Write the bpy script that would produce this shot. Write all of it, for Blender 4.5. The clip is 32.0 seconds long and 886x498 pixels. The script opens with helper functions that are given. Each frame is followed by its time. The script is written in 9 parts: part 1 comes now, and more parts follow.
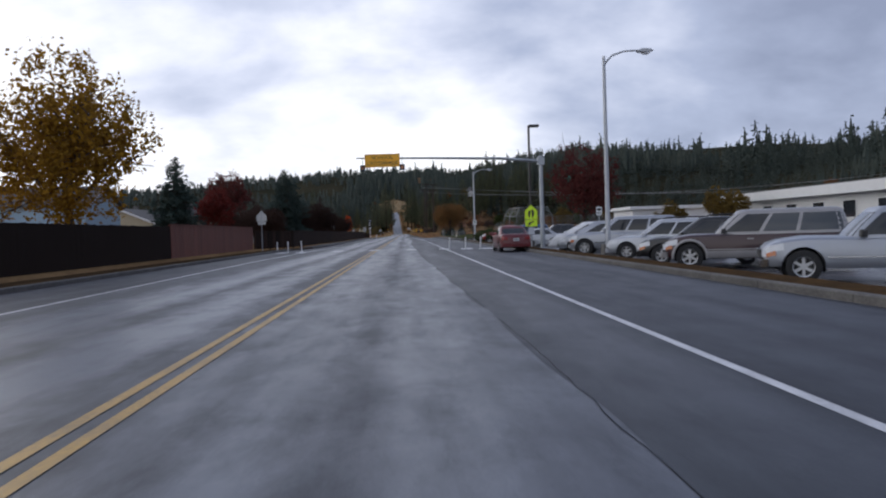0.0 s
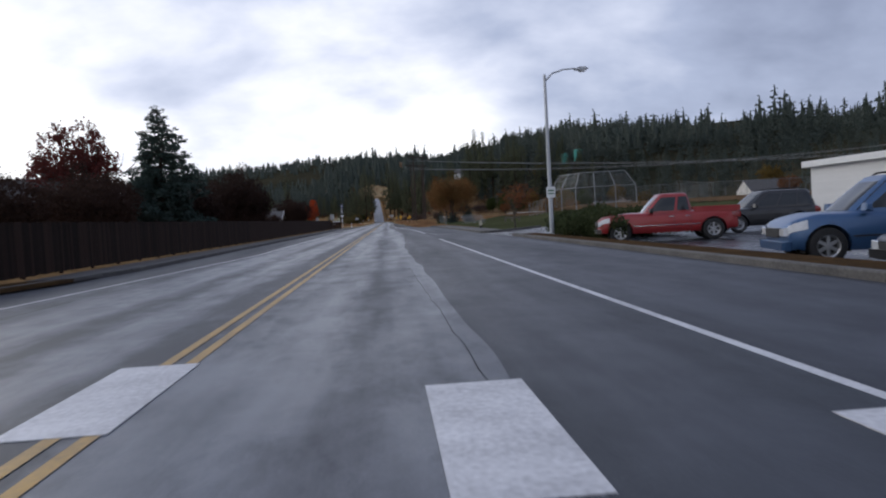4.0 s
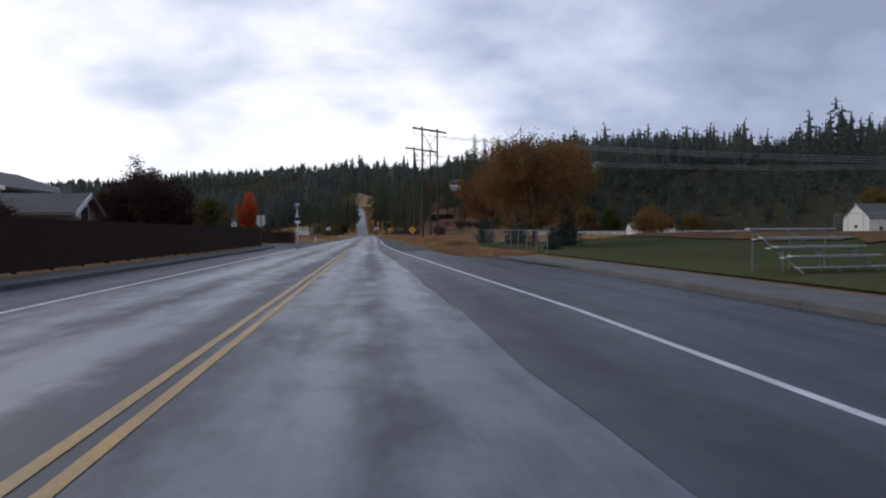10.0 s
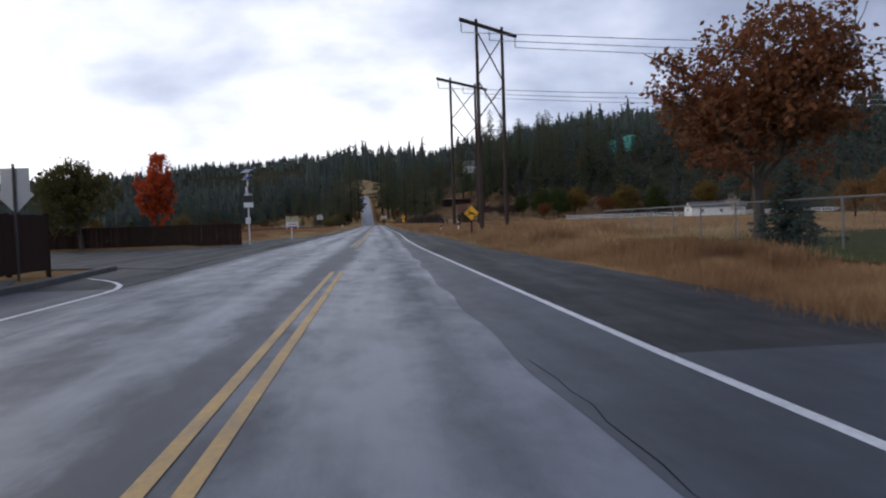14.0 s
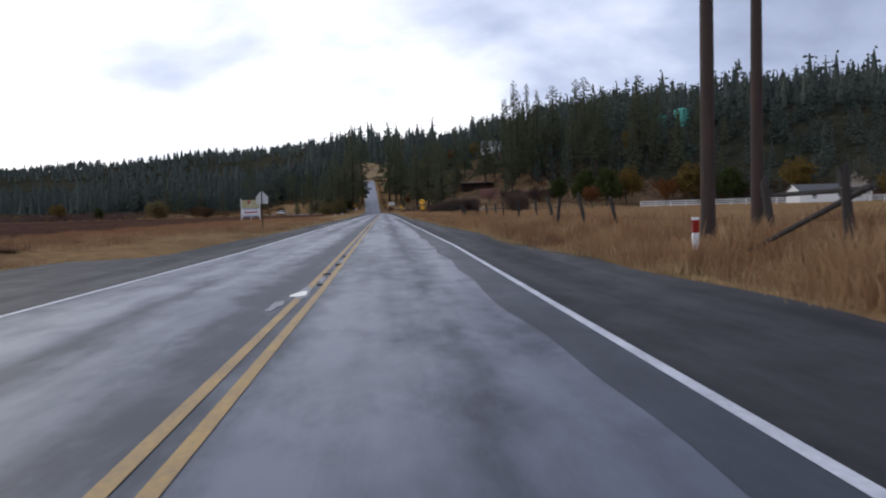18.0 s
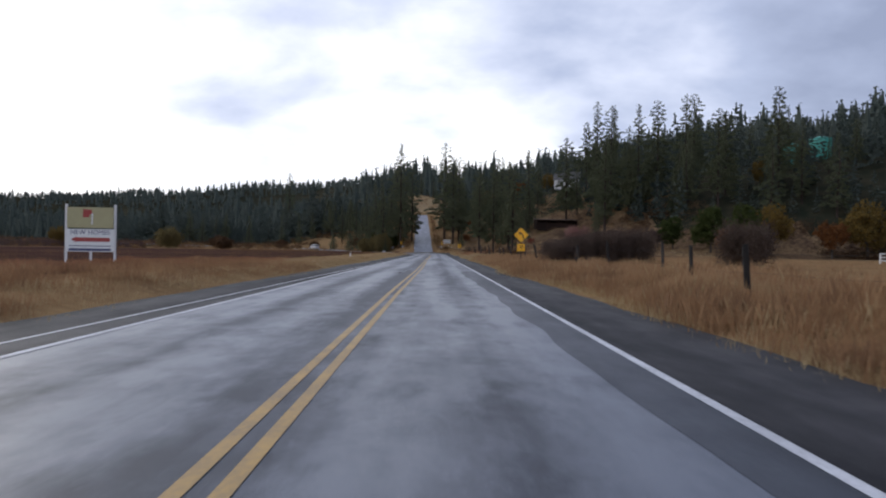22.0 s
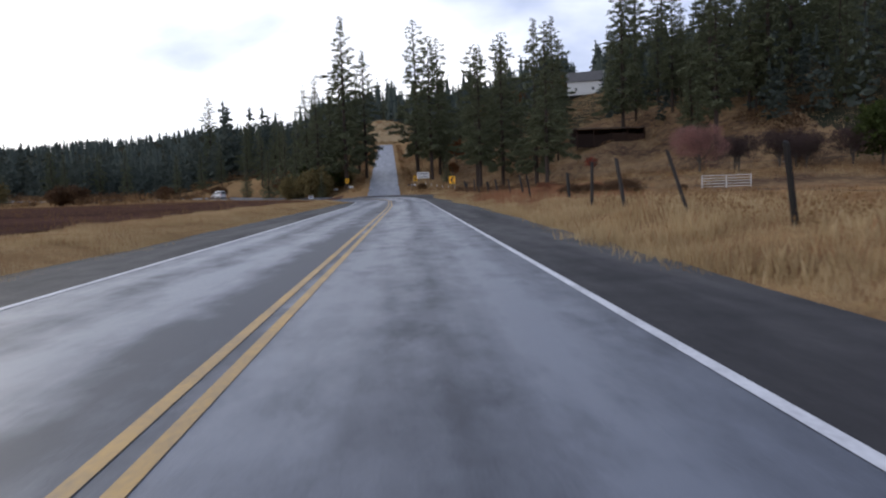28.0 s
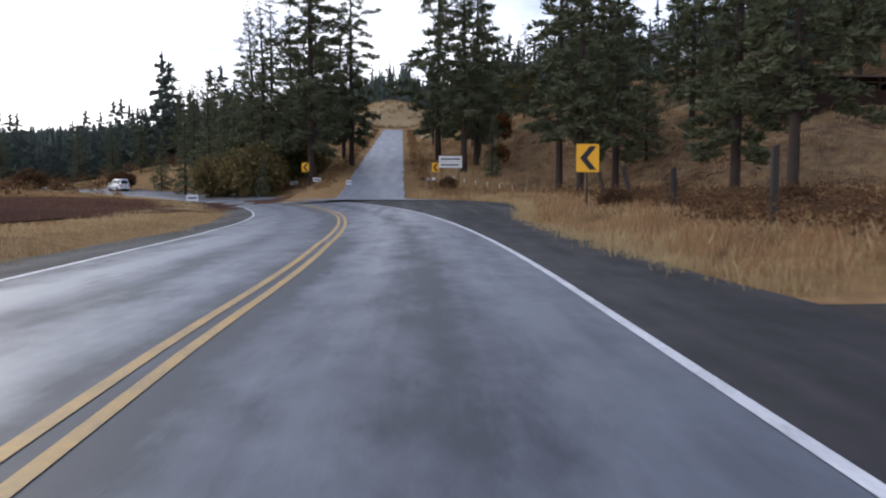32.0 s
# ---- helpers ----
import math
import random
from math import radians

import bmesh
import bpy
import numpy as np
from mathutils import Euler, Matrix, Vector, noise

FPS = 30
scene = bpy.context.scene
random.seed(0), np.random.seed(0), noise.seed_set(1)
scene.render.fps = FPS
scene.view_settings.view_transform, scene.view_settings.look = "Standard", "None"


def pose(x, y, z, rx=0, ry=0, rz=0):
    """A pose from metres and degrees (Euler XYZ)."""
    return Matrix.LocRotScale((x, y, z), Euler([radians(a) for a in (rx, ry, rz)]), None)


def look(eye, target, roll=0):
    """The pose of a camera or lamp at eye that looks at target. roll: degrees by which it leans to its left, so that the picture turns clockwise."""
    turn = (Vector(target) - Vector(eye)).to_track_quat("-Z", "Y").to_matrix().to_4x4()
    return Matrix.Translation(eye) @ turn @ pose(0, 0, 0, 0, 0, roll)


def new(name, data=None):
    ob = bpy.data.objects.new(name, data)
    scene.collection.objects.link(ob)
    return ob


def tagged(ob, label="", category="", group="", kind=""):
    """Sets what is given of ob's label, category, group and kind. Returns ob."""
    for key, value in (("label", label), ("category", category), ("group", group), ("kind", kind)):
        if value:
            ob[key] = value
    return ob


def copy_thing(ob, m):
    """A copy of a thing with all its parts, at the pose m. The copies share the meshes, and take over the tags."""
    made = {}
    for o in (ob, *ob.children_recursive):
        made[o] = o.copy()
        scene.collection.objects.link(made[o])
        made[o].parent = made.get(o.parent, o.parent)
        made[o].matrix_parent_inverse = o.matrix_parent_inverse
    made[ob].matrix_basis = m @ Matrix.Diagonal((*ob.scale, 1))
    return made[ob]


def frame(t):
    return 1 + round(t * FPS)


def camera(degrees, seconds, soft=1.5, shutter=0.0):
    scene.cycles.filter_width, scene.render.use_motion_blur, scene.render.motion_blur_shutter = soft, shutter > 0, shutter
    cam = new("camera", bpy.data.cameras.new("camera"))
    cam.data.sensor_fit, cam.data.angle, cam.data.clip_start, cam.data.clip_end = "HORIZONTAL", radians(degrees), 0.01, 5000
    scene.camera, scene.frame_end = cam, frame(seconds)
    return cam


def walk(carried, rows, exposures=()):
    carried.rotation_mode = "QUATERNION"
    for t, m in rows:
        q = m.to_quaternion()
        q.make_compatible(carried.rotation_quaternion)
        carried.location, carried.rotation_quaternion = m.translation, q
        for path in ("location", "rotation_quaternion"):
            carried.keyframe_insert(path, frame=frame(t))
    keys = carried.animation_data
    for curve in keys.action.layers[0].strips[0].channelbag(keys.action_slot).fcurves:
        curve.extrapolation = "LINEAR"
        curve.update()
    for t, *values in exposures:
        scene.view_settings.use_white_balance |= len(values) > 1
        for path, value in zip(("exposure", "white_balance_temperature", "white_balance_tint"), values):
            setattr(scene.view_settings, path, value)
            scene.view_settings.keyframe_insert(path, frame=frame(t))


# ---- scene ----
cam = camera(62.2, 32.0, soft=2.1, shutter=0.12)
PATH = [
    (0.0, (0.239, 22.35, 1.254), (0.746, 32.337, 1.015), -1.76),
    (0.5, (0.276, 28.64, 1.253), (0.834, 38.625, 1.008), -1.95),
    (1.0, (0.295, 34.89, 1.251), (0.975, 44.864, 0.985), -2.24),
    (1.5, (0.294, 41.08, 1.248), (1.028, 51.046, 0.872), -2.31),
    (2.0, (0.274, 47.21, 1.248), (0.963, 57.181, 0.860), -1.59),
    (2.5, (0.244, 53.32, 1.248), (0.800, 63.296, 0.845), -1.72),
    (3.0, (0.187, 59.39, 1.246), (0.732, 69.370, 0.844), -2.41),
    (3.5, (0.112, 65.43, 1.242), (0.803, 75.396, 0.767), -3.40),
    (5.5, (0.046, 88.66, 1.252), (0.990, 98.618, 1.106), -2.12),
    (6.0, (-0.072, 94.33, 1.253), (0.788, 104.296, 1.153), -1.70),
    (6.5, (-0.178, 99.93, 1.251), (0.824, 109.885, 1.274), 0.51),
    (7.0, (-0.265, 105.50, 1.249), (0.810, 115.439, 1.243), 2.47),
    (7.5, (-0.250, 111.01, 1.246), (0.867, 120.944, 1.256), 1.66),
    (8.0, (-0.200, 116.51, 1.250), (1.249, 126.401, 1.308), -0.54),
    (8.5, (-0.174, 122.01, 1.251), (1.205, 131.919, 1.291), -0.46),
    (9.0, (-0.170, 127.46, 1.251), (0.977, 137.396, 1.108), 0.61),
    (9.5, (-0.193, 132.91, 1.250), (0.920, 142.843, 0.972), -0.00),
    (10.0, (-0.258, 138.41, 1.250), (0.718, 148.356, 1.033), -0.32),
    (10.5, (-0.362, 143.96, 1.251), (0.436, 153.927, 1.021), -0.04),
    (11.0, (-0.459, 149.50, 1.251), (0.315, 159.464, 1.098), -0.56),
    (11.5, (-0.532, 154.98, 1.249), (0.063, 164.962, 0.988), 0.04),
    (12.0, (-0.604, 160.49, 1.247), (0.083, 170.461, 1.063), -0.39),
    (12.5, (-0.699, 166.08, 1.247), (-0.086, 176.058, 1.203), -0.33),
    (13.0, (-0.795, 171.76, 1.245), (-0.055, 181.728, 1.126), 0.03),
    (13.5, (-0.884, 177.54, 1.244), (-0.074, 187.502, 0.975), -0.85),
    (15.5, (-0.897, 203.61, 1.247), (0.169, 213.538, 0.749), -3.31),
    (16.0, (-0.863, 210.24, 1.247), (0.067, 220.185, 0.840), -2.55),
    (16.5, (-0.849, 216.91, 1.248), (-0.184, 226.867, 0.675), -1.36),
    (17.0, (-0.838, 223.73, 1.250), (-0.244, 233.692, 0.604), -1.54),
    (17.5, (-0.822, 230.72, 1.253), (-0.067, 240.673, 0.708), -2.04),
    (18.0, (-0.806, 237.85, 1.256), (-0.006, 247.805, 0.708), -1.65),
    (18.5, (-0.797, 245.13, 1.258), (0.019, 255.077, 0.631), -1.96),
    (19.0, (-0.794, 252.53, 1.256), (0.145, 262.480, 0.863), -1.27),
    (19.5, (-0.793, 260.04, 1.251), (0.204, 269.987, 1.063), -1.35),
    (20.0, (-0.787, 267.62, 1.248), (0.166, 277.578, 1.082), 4.13),
    (20.5, (-0.786, 275.27, 1.248), (-0.351, 285.239, 0.587), -0.76),
    (21.0, (-0.768, 282.91, 1.252), (-0.470, 292.890, 0.632), 1.83),
    (21.5, (-0.760, 290.61, 1.250), (-0.309, 300.600, 1.078), 0.68),
    (22.0, (-0.749, 298.39, 1.249), (-0.650, 308.390, 1.259), 0.84),
    (22.5, (-0.720, 306.26, 1.252), (-0.499, 316.258, 1.048), -0.50),
    (23.0, (-0.683, 314.18, 1.256), (-0.327, 324.168, 0.856), -0.15),
    (23.5, (-0.646, 322.11, 1.254), (-0.260, 332.093, 0.763), 1.05),
    (24.0, (-0.606, 330.04, 1.249), (-0.278, 340.012, 0.531), 0.08),
    (24.5, (-0.579, 338.00, 1.241), (-0.376, 347.977, 0.571), -1.01),
    (25.0, (-0.568, 346.01, 1.244), (-0.051, 355.978, 0.613), -2.18),
    (25.5, (-0.550, 354.05, 1.247), (-0.148, 364.019, 0.646), -1.06),
    (27.5, (-0.464, 386.84, 1.260), (-0.160, 396.808, 0.456), -1.53),
    (28.0, (-0.431, 395.19, 1.249), (0.028, 405.143, 0.426), -2.08),
    (28.5, (-0.398, 403.58, 1.249), (0.068, 413.511, 0.148), -1.28),
    (29.0, (-0.370, 412.05, 1.255), (0.264, 421.985, 0.294), -2.24),
    (29.5, (-0.358, 420.62, 1.259), (0.415, 430.541, 0.282), -2.02),
    (30.0, (-0.350, 429.30, 1.255), (0.504, 439.233, 0.528), 0.70),
    (30.5, (-0.336, 438.08, 1.245), (0.595, 448.022, 0.630), 0.03),
    (31.0, (-0.318, 446.97, 1.244), (0.402, 456.917, 0.561), -0.32),
    (31.5, (-0.315, 455.92, 1.244), (0.201, 465.883, 0.527), -0.23),
    (32.0, (-0.342, 464.92, 1.248), (-0.016, 474.884, 0.422), 0.12),
]
walk(cam, [(t, look(eye, target, roll)) for t, eye, target, roll in PATH], [(0, 0.1), (3, 0.1), (7, 0.0), (10, 0.08), (13, 0.1), (16, 0.32), (18, 0.34), (20, 0.28), (25, 0.32), (28, 0.5), (30, 0.62), (31, 0.64), (32, 0.8)])

# ---- sky and daylight: broken overcast, brighter low towards the west ----
world = bpy.data.worlds.new("overcast_sky")
scene.world = world
world.use_nodes = True
wt = world.node_tree
wt.nodes.clear()


def wn(kind, **kw):
    n = wt.nodes.new(kind)
    for k, v in kw.items():
        n.inputs[k].default_value = v
    return n


def wmath(op, a, b=None, clamp=False):
    n = wt.nodes.new("ShaderNodeMath")
    n.operation, n.use_clamp = op, clamp
    for i, v in enumerate((a, b)):
        if v is None:
            continue
        if isinstance(v, (int, float)):
            n.inputs[i].default_value = v
        else:
            wt.links.new(v, n.inputs[i])
    return n.outputs[0]


wtc = wn("ShaderNodeTexCoord")
wsep = wn("ShaderNodeSeparateXYZ")
wt.links.new(wtc.outputs["Generated"], wsep.inputs[0])
wx, wy, wz = wsep.outputs
# the cloud deck as a flat layer overhead
deck = wmath("ADD", wmath("MAXIMUM", wz, 0.0), 0.45)
wcomb = wn("ShaderNodeCombineXYZ")
wt.links.new(wmath("DIVIDE", wx, deck), wcomb.inputs[0])
wt.links.new(wmath("DIVIDE", wy, deck), wcomb.inputs[1])
big = wn("ShaderNodeTexNoise", Scale=1.25, Detail=6.0, Roughness=0.5, Distortion=0.15)
small = wn("ShaderNodeTexNoise", Scale=3.6, Detail=6.0, Roughness=0.52, Distortion=0.1)
wmap = wn("ShaderNodeMapping")
wmap.inputs["Location"].default_value = (3.7, 1.2, 0.0)
wmap.inputs["Scale"].default_value = (0.8, 1.0, 1.0)
wt.links.new(wcomb.outputs[0], wmap.inputs[0])
for n in (big, small):
    wt.links.new(wmap.outputs[0], n.inputs["Vector"])
clouds = wmath("ADD", wmath("MULTIPLY", big.outputs["Fac"], 0.6), wmath("MULTIPLY", small.outputs["Fac"], 0.4))
# thin cloud low in the west lets more light through than the thick deck overhead and to the east
west = wmath("MULTIPLY", wmath("ADD", wmath("MULTIPLY", wx, -0.78), wmath("MULTIPLY", wz, -1.25)), 0.55)
light = wmath("ADD", wmath("ADD", wmath("MULTIPLY", wmath("SUBTRACT", clouds, 0.5), 2.3), west), 0.84)
ramp = wn("ShaderNodeValToRGB")
wt.links.new(light, ramp.inputs[0])
els = ramp.color_ramp.elements
els[0].position, els[0].color = 0.22, (0.29, 0.335, 0.48, 1)
els[1].position, els[1].color = 0.92, (1.14, 1.15, 1.21, 1)
for pos, col in ((0.45, (0.43, 0.49, 0.67, 1)), (0.66, (0.69, 0.74, 0.91, 1))):
    e = els.new(pos)
    e.color = col
sky = wn("ShaderNodeTexSky")
sky.sky_type, sky.sun_disc = "NISHITA", False
sky.sun_elevation, sky.sun_rotation = radians(20), radians(-50)
skydim = wn("ShaderNodeVectorMath")
skydim.operation = "SCALE"
wt.links.new(sky.outputs[0], skydim.inputs[0])
skydim.inputs["Scale"].default_value = 0.1
wmix = wn("ShaderNodeMix")
wmix.data_type = "RGBA"
wmix.inputs["Factor"].default_value = 0.93
wt.links.new(skydim.outputs[0], wmix.inputs["A"])
wt.links.new(ramp.outputs[0], wmix.inputs["B"])
wbg = wn("ShaderNodeBackground", Strength=1.0)
wt.links.new(wmix.outputs["Result"], wbg.inputs["Color"])
wout = wn("ShaderNodeOutputWorld")
wt.links.new(wbg.outputs[0], wout.inputs[0])

sun = new("sun", bpy.data.lights.new("sun", "SUN"))
sun.data.energy, sun.data.angle, sun.data.color = 0.5, radians(25), (1.0, 0.96, 0.9)
sun.matrix_world = look((0, 0, 60), (0.7 * 60, -0.7 * 60, 60 - 0.42 * 60))

# ---- materials ----
def material(name, color, color2=None, rough=0.6, metal=0.0, scale=3.0, fine=40.0, bump=0.0, coat=0.0,
             island=False, each=False, rough2=None, stretch=(1, 1, 1), world_place=False, spec=0.5, contrast=1.0):
    """Principled, with a slow and a fine noise between two colours, and relief from the fine one."""
    m = bpy.data.materials.new(name)
    m.use_nodes = True
    t = m.node_tree
    b = t.nodes["Principled BSDF"]
    b.inputs["Metallic"].default_value = metal
    b.inputs["Roughness"].default_value = rough
    b.inputs["Coat Weight"].default_value = coat
    b.inputs["Coat Roughness"].default_value = 0.08
    b.inputs["Specular IOR Level"].default_value = spec
    color2 = color2 or tuple(min(1, c * 0.72) for c in color)
    if world_place:
        place = t.nodes.new("ShaderNodeNewGeometry").outputs["Position"]
    else:
        place = t.nodes.new("ShaderNodeTexCoord").outputs["Object"]
    mp = t.nodes.new("ShaderNodeMapping")
    mp.inputs["Scale"].default_value = stretch
    t.links.new(place, mp.inputs[0])
    slow, quick = t.nodes.new("ShaderNodeTexNoise"), t.nodes.new("ShaderNodeTexNoise")
    for n, s, d in ((slow, scale, 4), (quick, fine, 3)):
        n.inputs["Scale"].default_value, n.inputs["Detail"].default_value = s, d
        t.links.new(mp.outputs[0], n.inputs["Vector"])
    add = t.nodes.new("ShaderNodeMath")
    add.operation = "MULTIPLY_ADD"
    t.links.new(quick.outputs["Fac"], add.inputs[0])
    add.inputs[1].default_value = 0.5
    half = t.nodes.new("ShaderNodeMath")
    half.operation = "MULTIPLY"
    half.inputs[1].default_value = 0.5
    t.links.new(slow.outputs["Fac"], half.inputs[0])
    t.links.new(half.outputs[0], add.inputs[2])
    mix_in = add.outputs[0]
    if island or each:
        src = t.nodes.new("ShaderNodeNewGeometry").outputs["Random Per Island"] if island else t.nodes.new("ShaderNodeObjectInfo").outputs["Random"]
        av = t.nodes.new("ShaderNodeMath")
        av.operation = "MULTIPLY_ADD"
        t.links.new(src, av.inputs[0])
        av.inputs[1].default_value = 0.5
        hh = t.nodes.new("ShaderNodeMath")
        hh.operation = "MULTIPLY"
        hh.inputs[1].default_value = 0.5
        t.links.new(mix_in, hh.inputs[0])
        t.links.new(hh.outputs[0], av.inputs[2])
        mix_in = av.outputs[0]
    rg = t.nodes.new("ShaderNodeMapRange")
    rg.inputs["From Min"].default_value = 0.5 - 0.2 / contrast
    rg.inputs["From Max"].default_value = 0.5 + 0.2 / contrast
    t.links.new(mix_in, rg.inputs["Value"])
    mx = t.nodes.new("ShaderNodeMix")
    mx.data_type = "RGBA"
    mx.inputs["A"].default_value = (*color2, 1)
    mx.inputs["B"].default_value = (*color, 1)
    t.links.new(rg.outputs[0], mx.inputs["Factor"])
    t.links.new(mx.outputs["Result"], b.inputs["Base Color"])
    if rough2 is not None:
        rr = t.nodes.new("ShaderNodeMapRange")
        rr.inputs["From Min"].default_value, rr.inputs["From Max"].default_value = 0.35, 0.65
        rr.inputs["To Min"].default_value, rr.inputs["To Max"].default_value = rough, rough2
        t.links.new(slow.outputs["Fac"], rr.inputs["Value"])
        t.links.new(rr.outputs[0], b.inputs["Roughness"])
    if bump:
        bp = t.nodes.new("ShaderNodeBump")
        bp.inputs["Strength"].default_value = min(1.0, bump)
        bp.inputs["Distance"].default_value = 0.02
        t.links.new(quick.outputs["Fac"], bp.inputs["Height"])
        t.links.new(bp.outputs[0], b.inputs["Normal"])
    return m


def leafy(name, color, color2, color3=None, thin=0.25, patch=0.0):
    """Leaves or needles: colour differs from piece to piece, some light comes through."""
    m = bpy.data.materials.new(name)
    m.use_nodes = True
    t = m.node_tree
    b = t.nodes["Principled BSDF"]
    b.inputs["Roughness"].default_value = 0.75
    b.inputs["Specular IOR Level"].default_value = 0.06
    isl = t.nodes.new("ShaderNodeNewGeometry").outputs["Random Per Island"]
    each = t.nodes.new("ShaderNodeObjectInfo").outputs["Random"]
    ad = t.nodes.new("ShaderNodeMath")
    ad.operation = "MULTIPLY_ADD"
    t.links.new(each, ad.inputs[0])
    ad.inputs[1].default_value = 0.3
    hs = t.nodes.new("ShaderNodeMath")
    hs.operation = "MULTIPLY"
    hs.inputs[1].default_value = 0.7
    t.links.new(isl, hs.inputs[0])
    t.links.new(hs.outputs[0], ad.inputs[2])
    rp = t.nodes.new("ShaderNodeValToRGB")
    rp.color_ramp.elements[0].color, rp.color_ramp.elements[1].color = (*color, 1), (*color2, 1)
    if color3:
        rp.color_ramp.elements.new(0.5).color = (*color3, 1)
    tone = ad.outputs[0]
    if patch:
        # broad drifts of colour over the land
        nz = t.nodes.new("ShaderNodeTexNoise")
        nz.inputs["Scale"].default_value, nz.inputs["Detail"].default_value = patch, 3
        t.links.new(t.nodes.new("ShaderNodeNewGeometry").outputs["Position"], nz.inputs["Vector"])
        mr = t.nodes.new("ShaderNodeMapRange")
        mr.inputs["From Min"].default_value, mr.inputs["From Max"].default_value = 0.35, 0.65
        t.links.new(nz.outputs["Fac"], mr.inputs["Value"])
        bl = t.nodes.new("ShaderNodeMix")
        bl.inputs["Factor"].default_value = 0.55
        t.links.new(tone, bl.inputs["A"])
        t.links.new(mr.outputs[0], bl.inputs["B"])
        tone = bl.outputs["Result"]
    t.links.new(tone, rp.inputs[0])
    t.links.new(rp.outputs[0], b.inputs["Base Color"])
    tr = t.nodes.new("ShaderNodeBsdfTranslucent")
    t.links.new(rp.outputs[0], tr.inputs[0])
    ms = t.nodes.new("ShaderNodeMixShader")
    ms.inputs[0].default_value = thin
    t.links.new(b.outputs[0], ms.inputs[1])
    t.links.new(tr.outputs[0], ms.inputs[2])
    t.links.new(ms.outputs[0], t.nodes["Material Output"].inputs[0])
    return m


def asphalt(name, dark, light, damp, dry, streak=True, tracks=True, spec=0.5):
    """Worn, damp asphalt: grit, long streaks along the lanes, stains, smoother damp places."""
    m = bpy.data.materials.new(name)
    m.use_nodes = True
    t = m.node_tree
    b = t.nodes["Principled BSDF"]
    b.inputs["Specular IOR Level"].default_value = spec
    pos = t.nodes.new("ShaderNodeNewGeometry").outputs["Position"]

    def noise_at(scale, detail, stretch, rough=0.55):
        mp = t.nodes.new("ShaderNodeMapping")
        mp.inputs["Scale"].default_value = stretch
        t.links.new(pos, mp.inputs[0])
        n = t.nodes.new("ShaderNodeTexNoise")
        n.inputs["Scale"].default_value, n.inputs["Detail"].default_value, n.inputs["Roughness"].default_value = scale, detail, rough
        t.links.new(mp.outputs[0], n.inputs["Vector"])
        return n.outputs["Fac"]

    def ma(op, a, bb):
        n = t.nodes.new("ShaderNodeMath")
        n.operation = op
        for i, v in enumerate((a, bb)):
            if isinstance(v, (int, float)):
                n.inputs[i].default_value = v
            else:
                t.links.new(v, n.inputs[i])
        return n.outputs[0]

    lanes = noise_at(1.0, 4, (0.9, 0.05, 1) if streak else (0.6, 0.5, 1))
    blots = noise_at(1.0, 8, (1.5, 0.7, 1), 0.66)
    grit = noise_at(55.0, 3, (1, 1, 1))
    total = ma("ADD", ma("ADD", ma("MULTIPLY", lanes, 0.5), ma("MULTIPLY", blots, 0.36)), ma("MULTIPLY", grit, 0.15))
    if tracks:
        # bands of traffic: polished wheel paths, oily lane middles, dark damp strips beside the centre line, all with ragged edges
        uv = t.nodes.new("ShaderNodeUVMap")
        uv.uv_map = "lane"
        sx = t.nodes.new("ShaderNodeSeparateXYZ")
        t.links.new(uv.outputs[0], sx.inputs[0])
        ragged = ma("MULTIPLY", ma("SUBTRACT", noise_at(1.0, 6, (0.8, 0.42, 1), 0.66), 0.5), 1.3)
        across = ma("DIVIDE", ma("ADD", ma("ADD", sx.outputs[0], ragged), 5.5), 11.0)
        band = t.nodes.new("ShaderNodeValToRGB")
        t.links.new(across, band.inputs[0])
        stops = ((-5.3, 0.3), (-4.3, 0.36), (-3.4, 0.6), (-2.7, 0.64), (-2.1, 0.42), (-1.5, 0.64), (-1.05, 0.62), (-0.5, 0.3), (0.05, 0.36), (0.45, 0.58), (1.1, 0.62), (1.4, 0.56), (1.75, 0.39), (2.15, 0.54), (2.6, 0.62), (3.9, 0.5))
        while len(band.color_ramp.elements) < len(stops):
            band.color_ramp.elements.new(0.5)
        for e, (d, k) in zip(band.color_ramp.elements, stops):
            e.position, e.color = (d + 5.5) / 11.0, (k, k, k, 1)
        total = ma("ADD", total, ma("MULTIPLY", ma("SUBTRACT", band.outputs[0], 0.5), 0.62))
        # damp patches with crisp edges
        wet = noise_at(1.0, 8, (1.3, 0.5, 1), 0.68)
        edge = t.nodes.new("ShaderNodeMapRange")
        edge.inputs["From Min"].default_value, edge.inputs["From Max"].default_value = 0.52, 0.70
        t.links.new(wet, edge.inputs["Value"])
        total = ma("SUBTRACT", total, ma("MULTIPLY", edge.outputs[0], 0.10))
    rg = t.nodes.new("ShaderNodeMapRange")
    rg.inputs["From Min"].default_value, rg.inputs["From Max"].default_value = 0.37, 0.63
    t.links.new(total, rg.inputs["Value"])
    mx = t.nodes.new("ShaderNodeMix")
    mx.data_type = "RGBA"
    mx.inputs["A"].default_value, mx.inputs["B"].default_value = (*dark, 1), (*light, 1)
    t.links.new(rg.outputs[0], mx.inputs["Factor"])
    t.links.new(mx.outputs["Result"], b.inputs["Base Color"])
    rr = t.nodes.new("ShaderNodeMapRange")
    rr.inputs["From Min"].default_value, rr.inputs["From Max"].default_value = 0.4, 0.62
    rr.inputs["To Min"].default_value, rr.inputs["To Max"].default_value = dry, damp
    t.links.new(total, rr.inputs["Value"])
    t.links.new(rr.outputs[0], b.inputs["Roughness"])
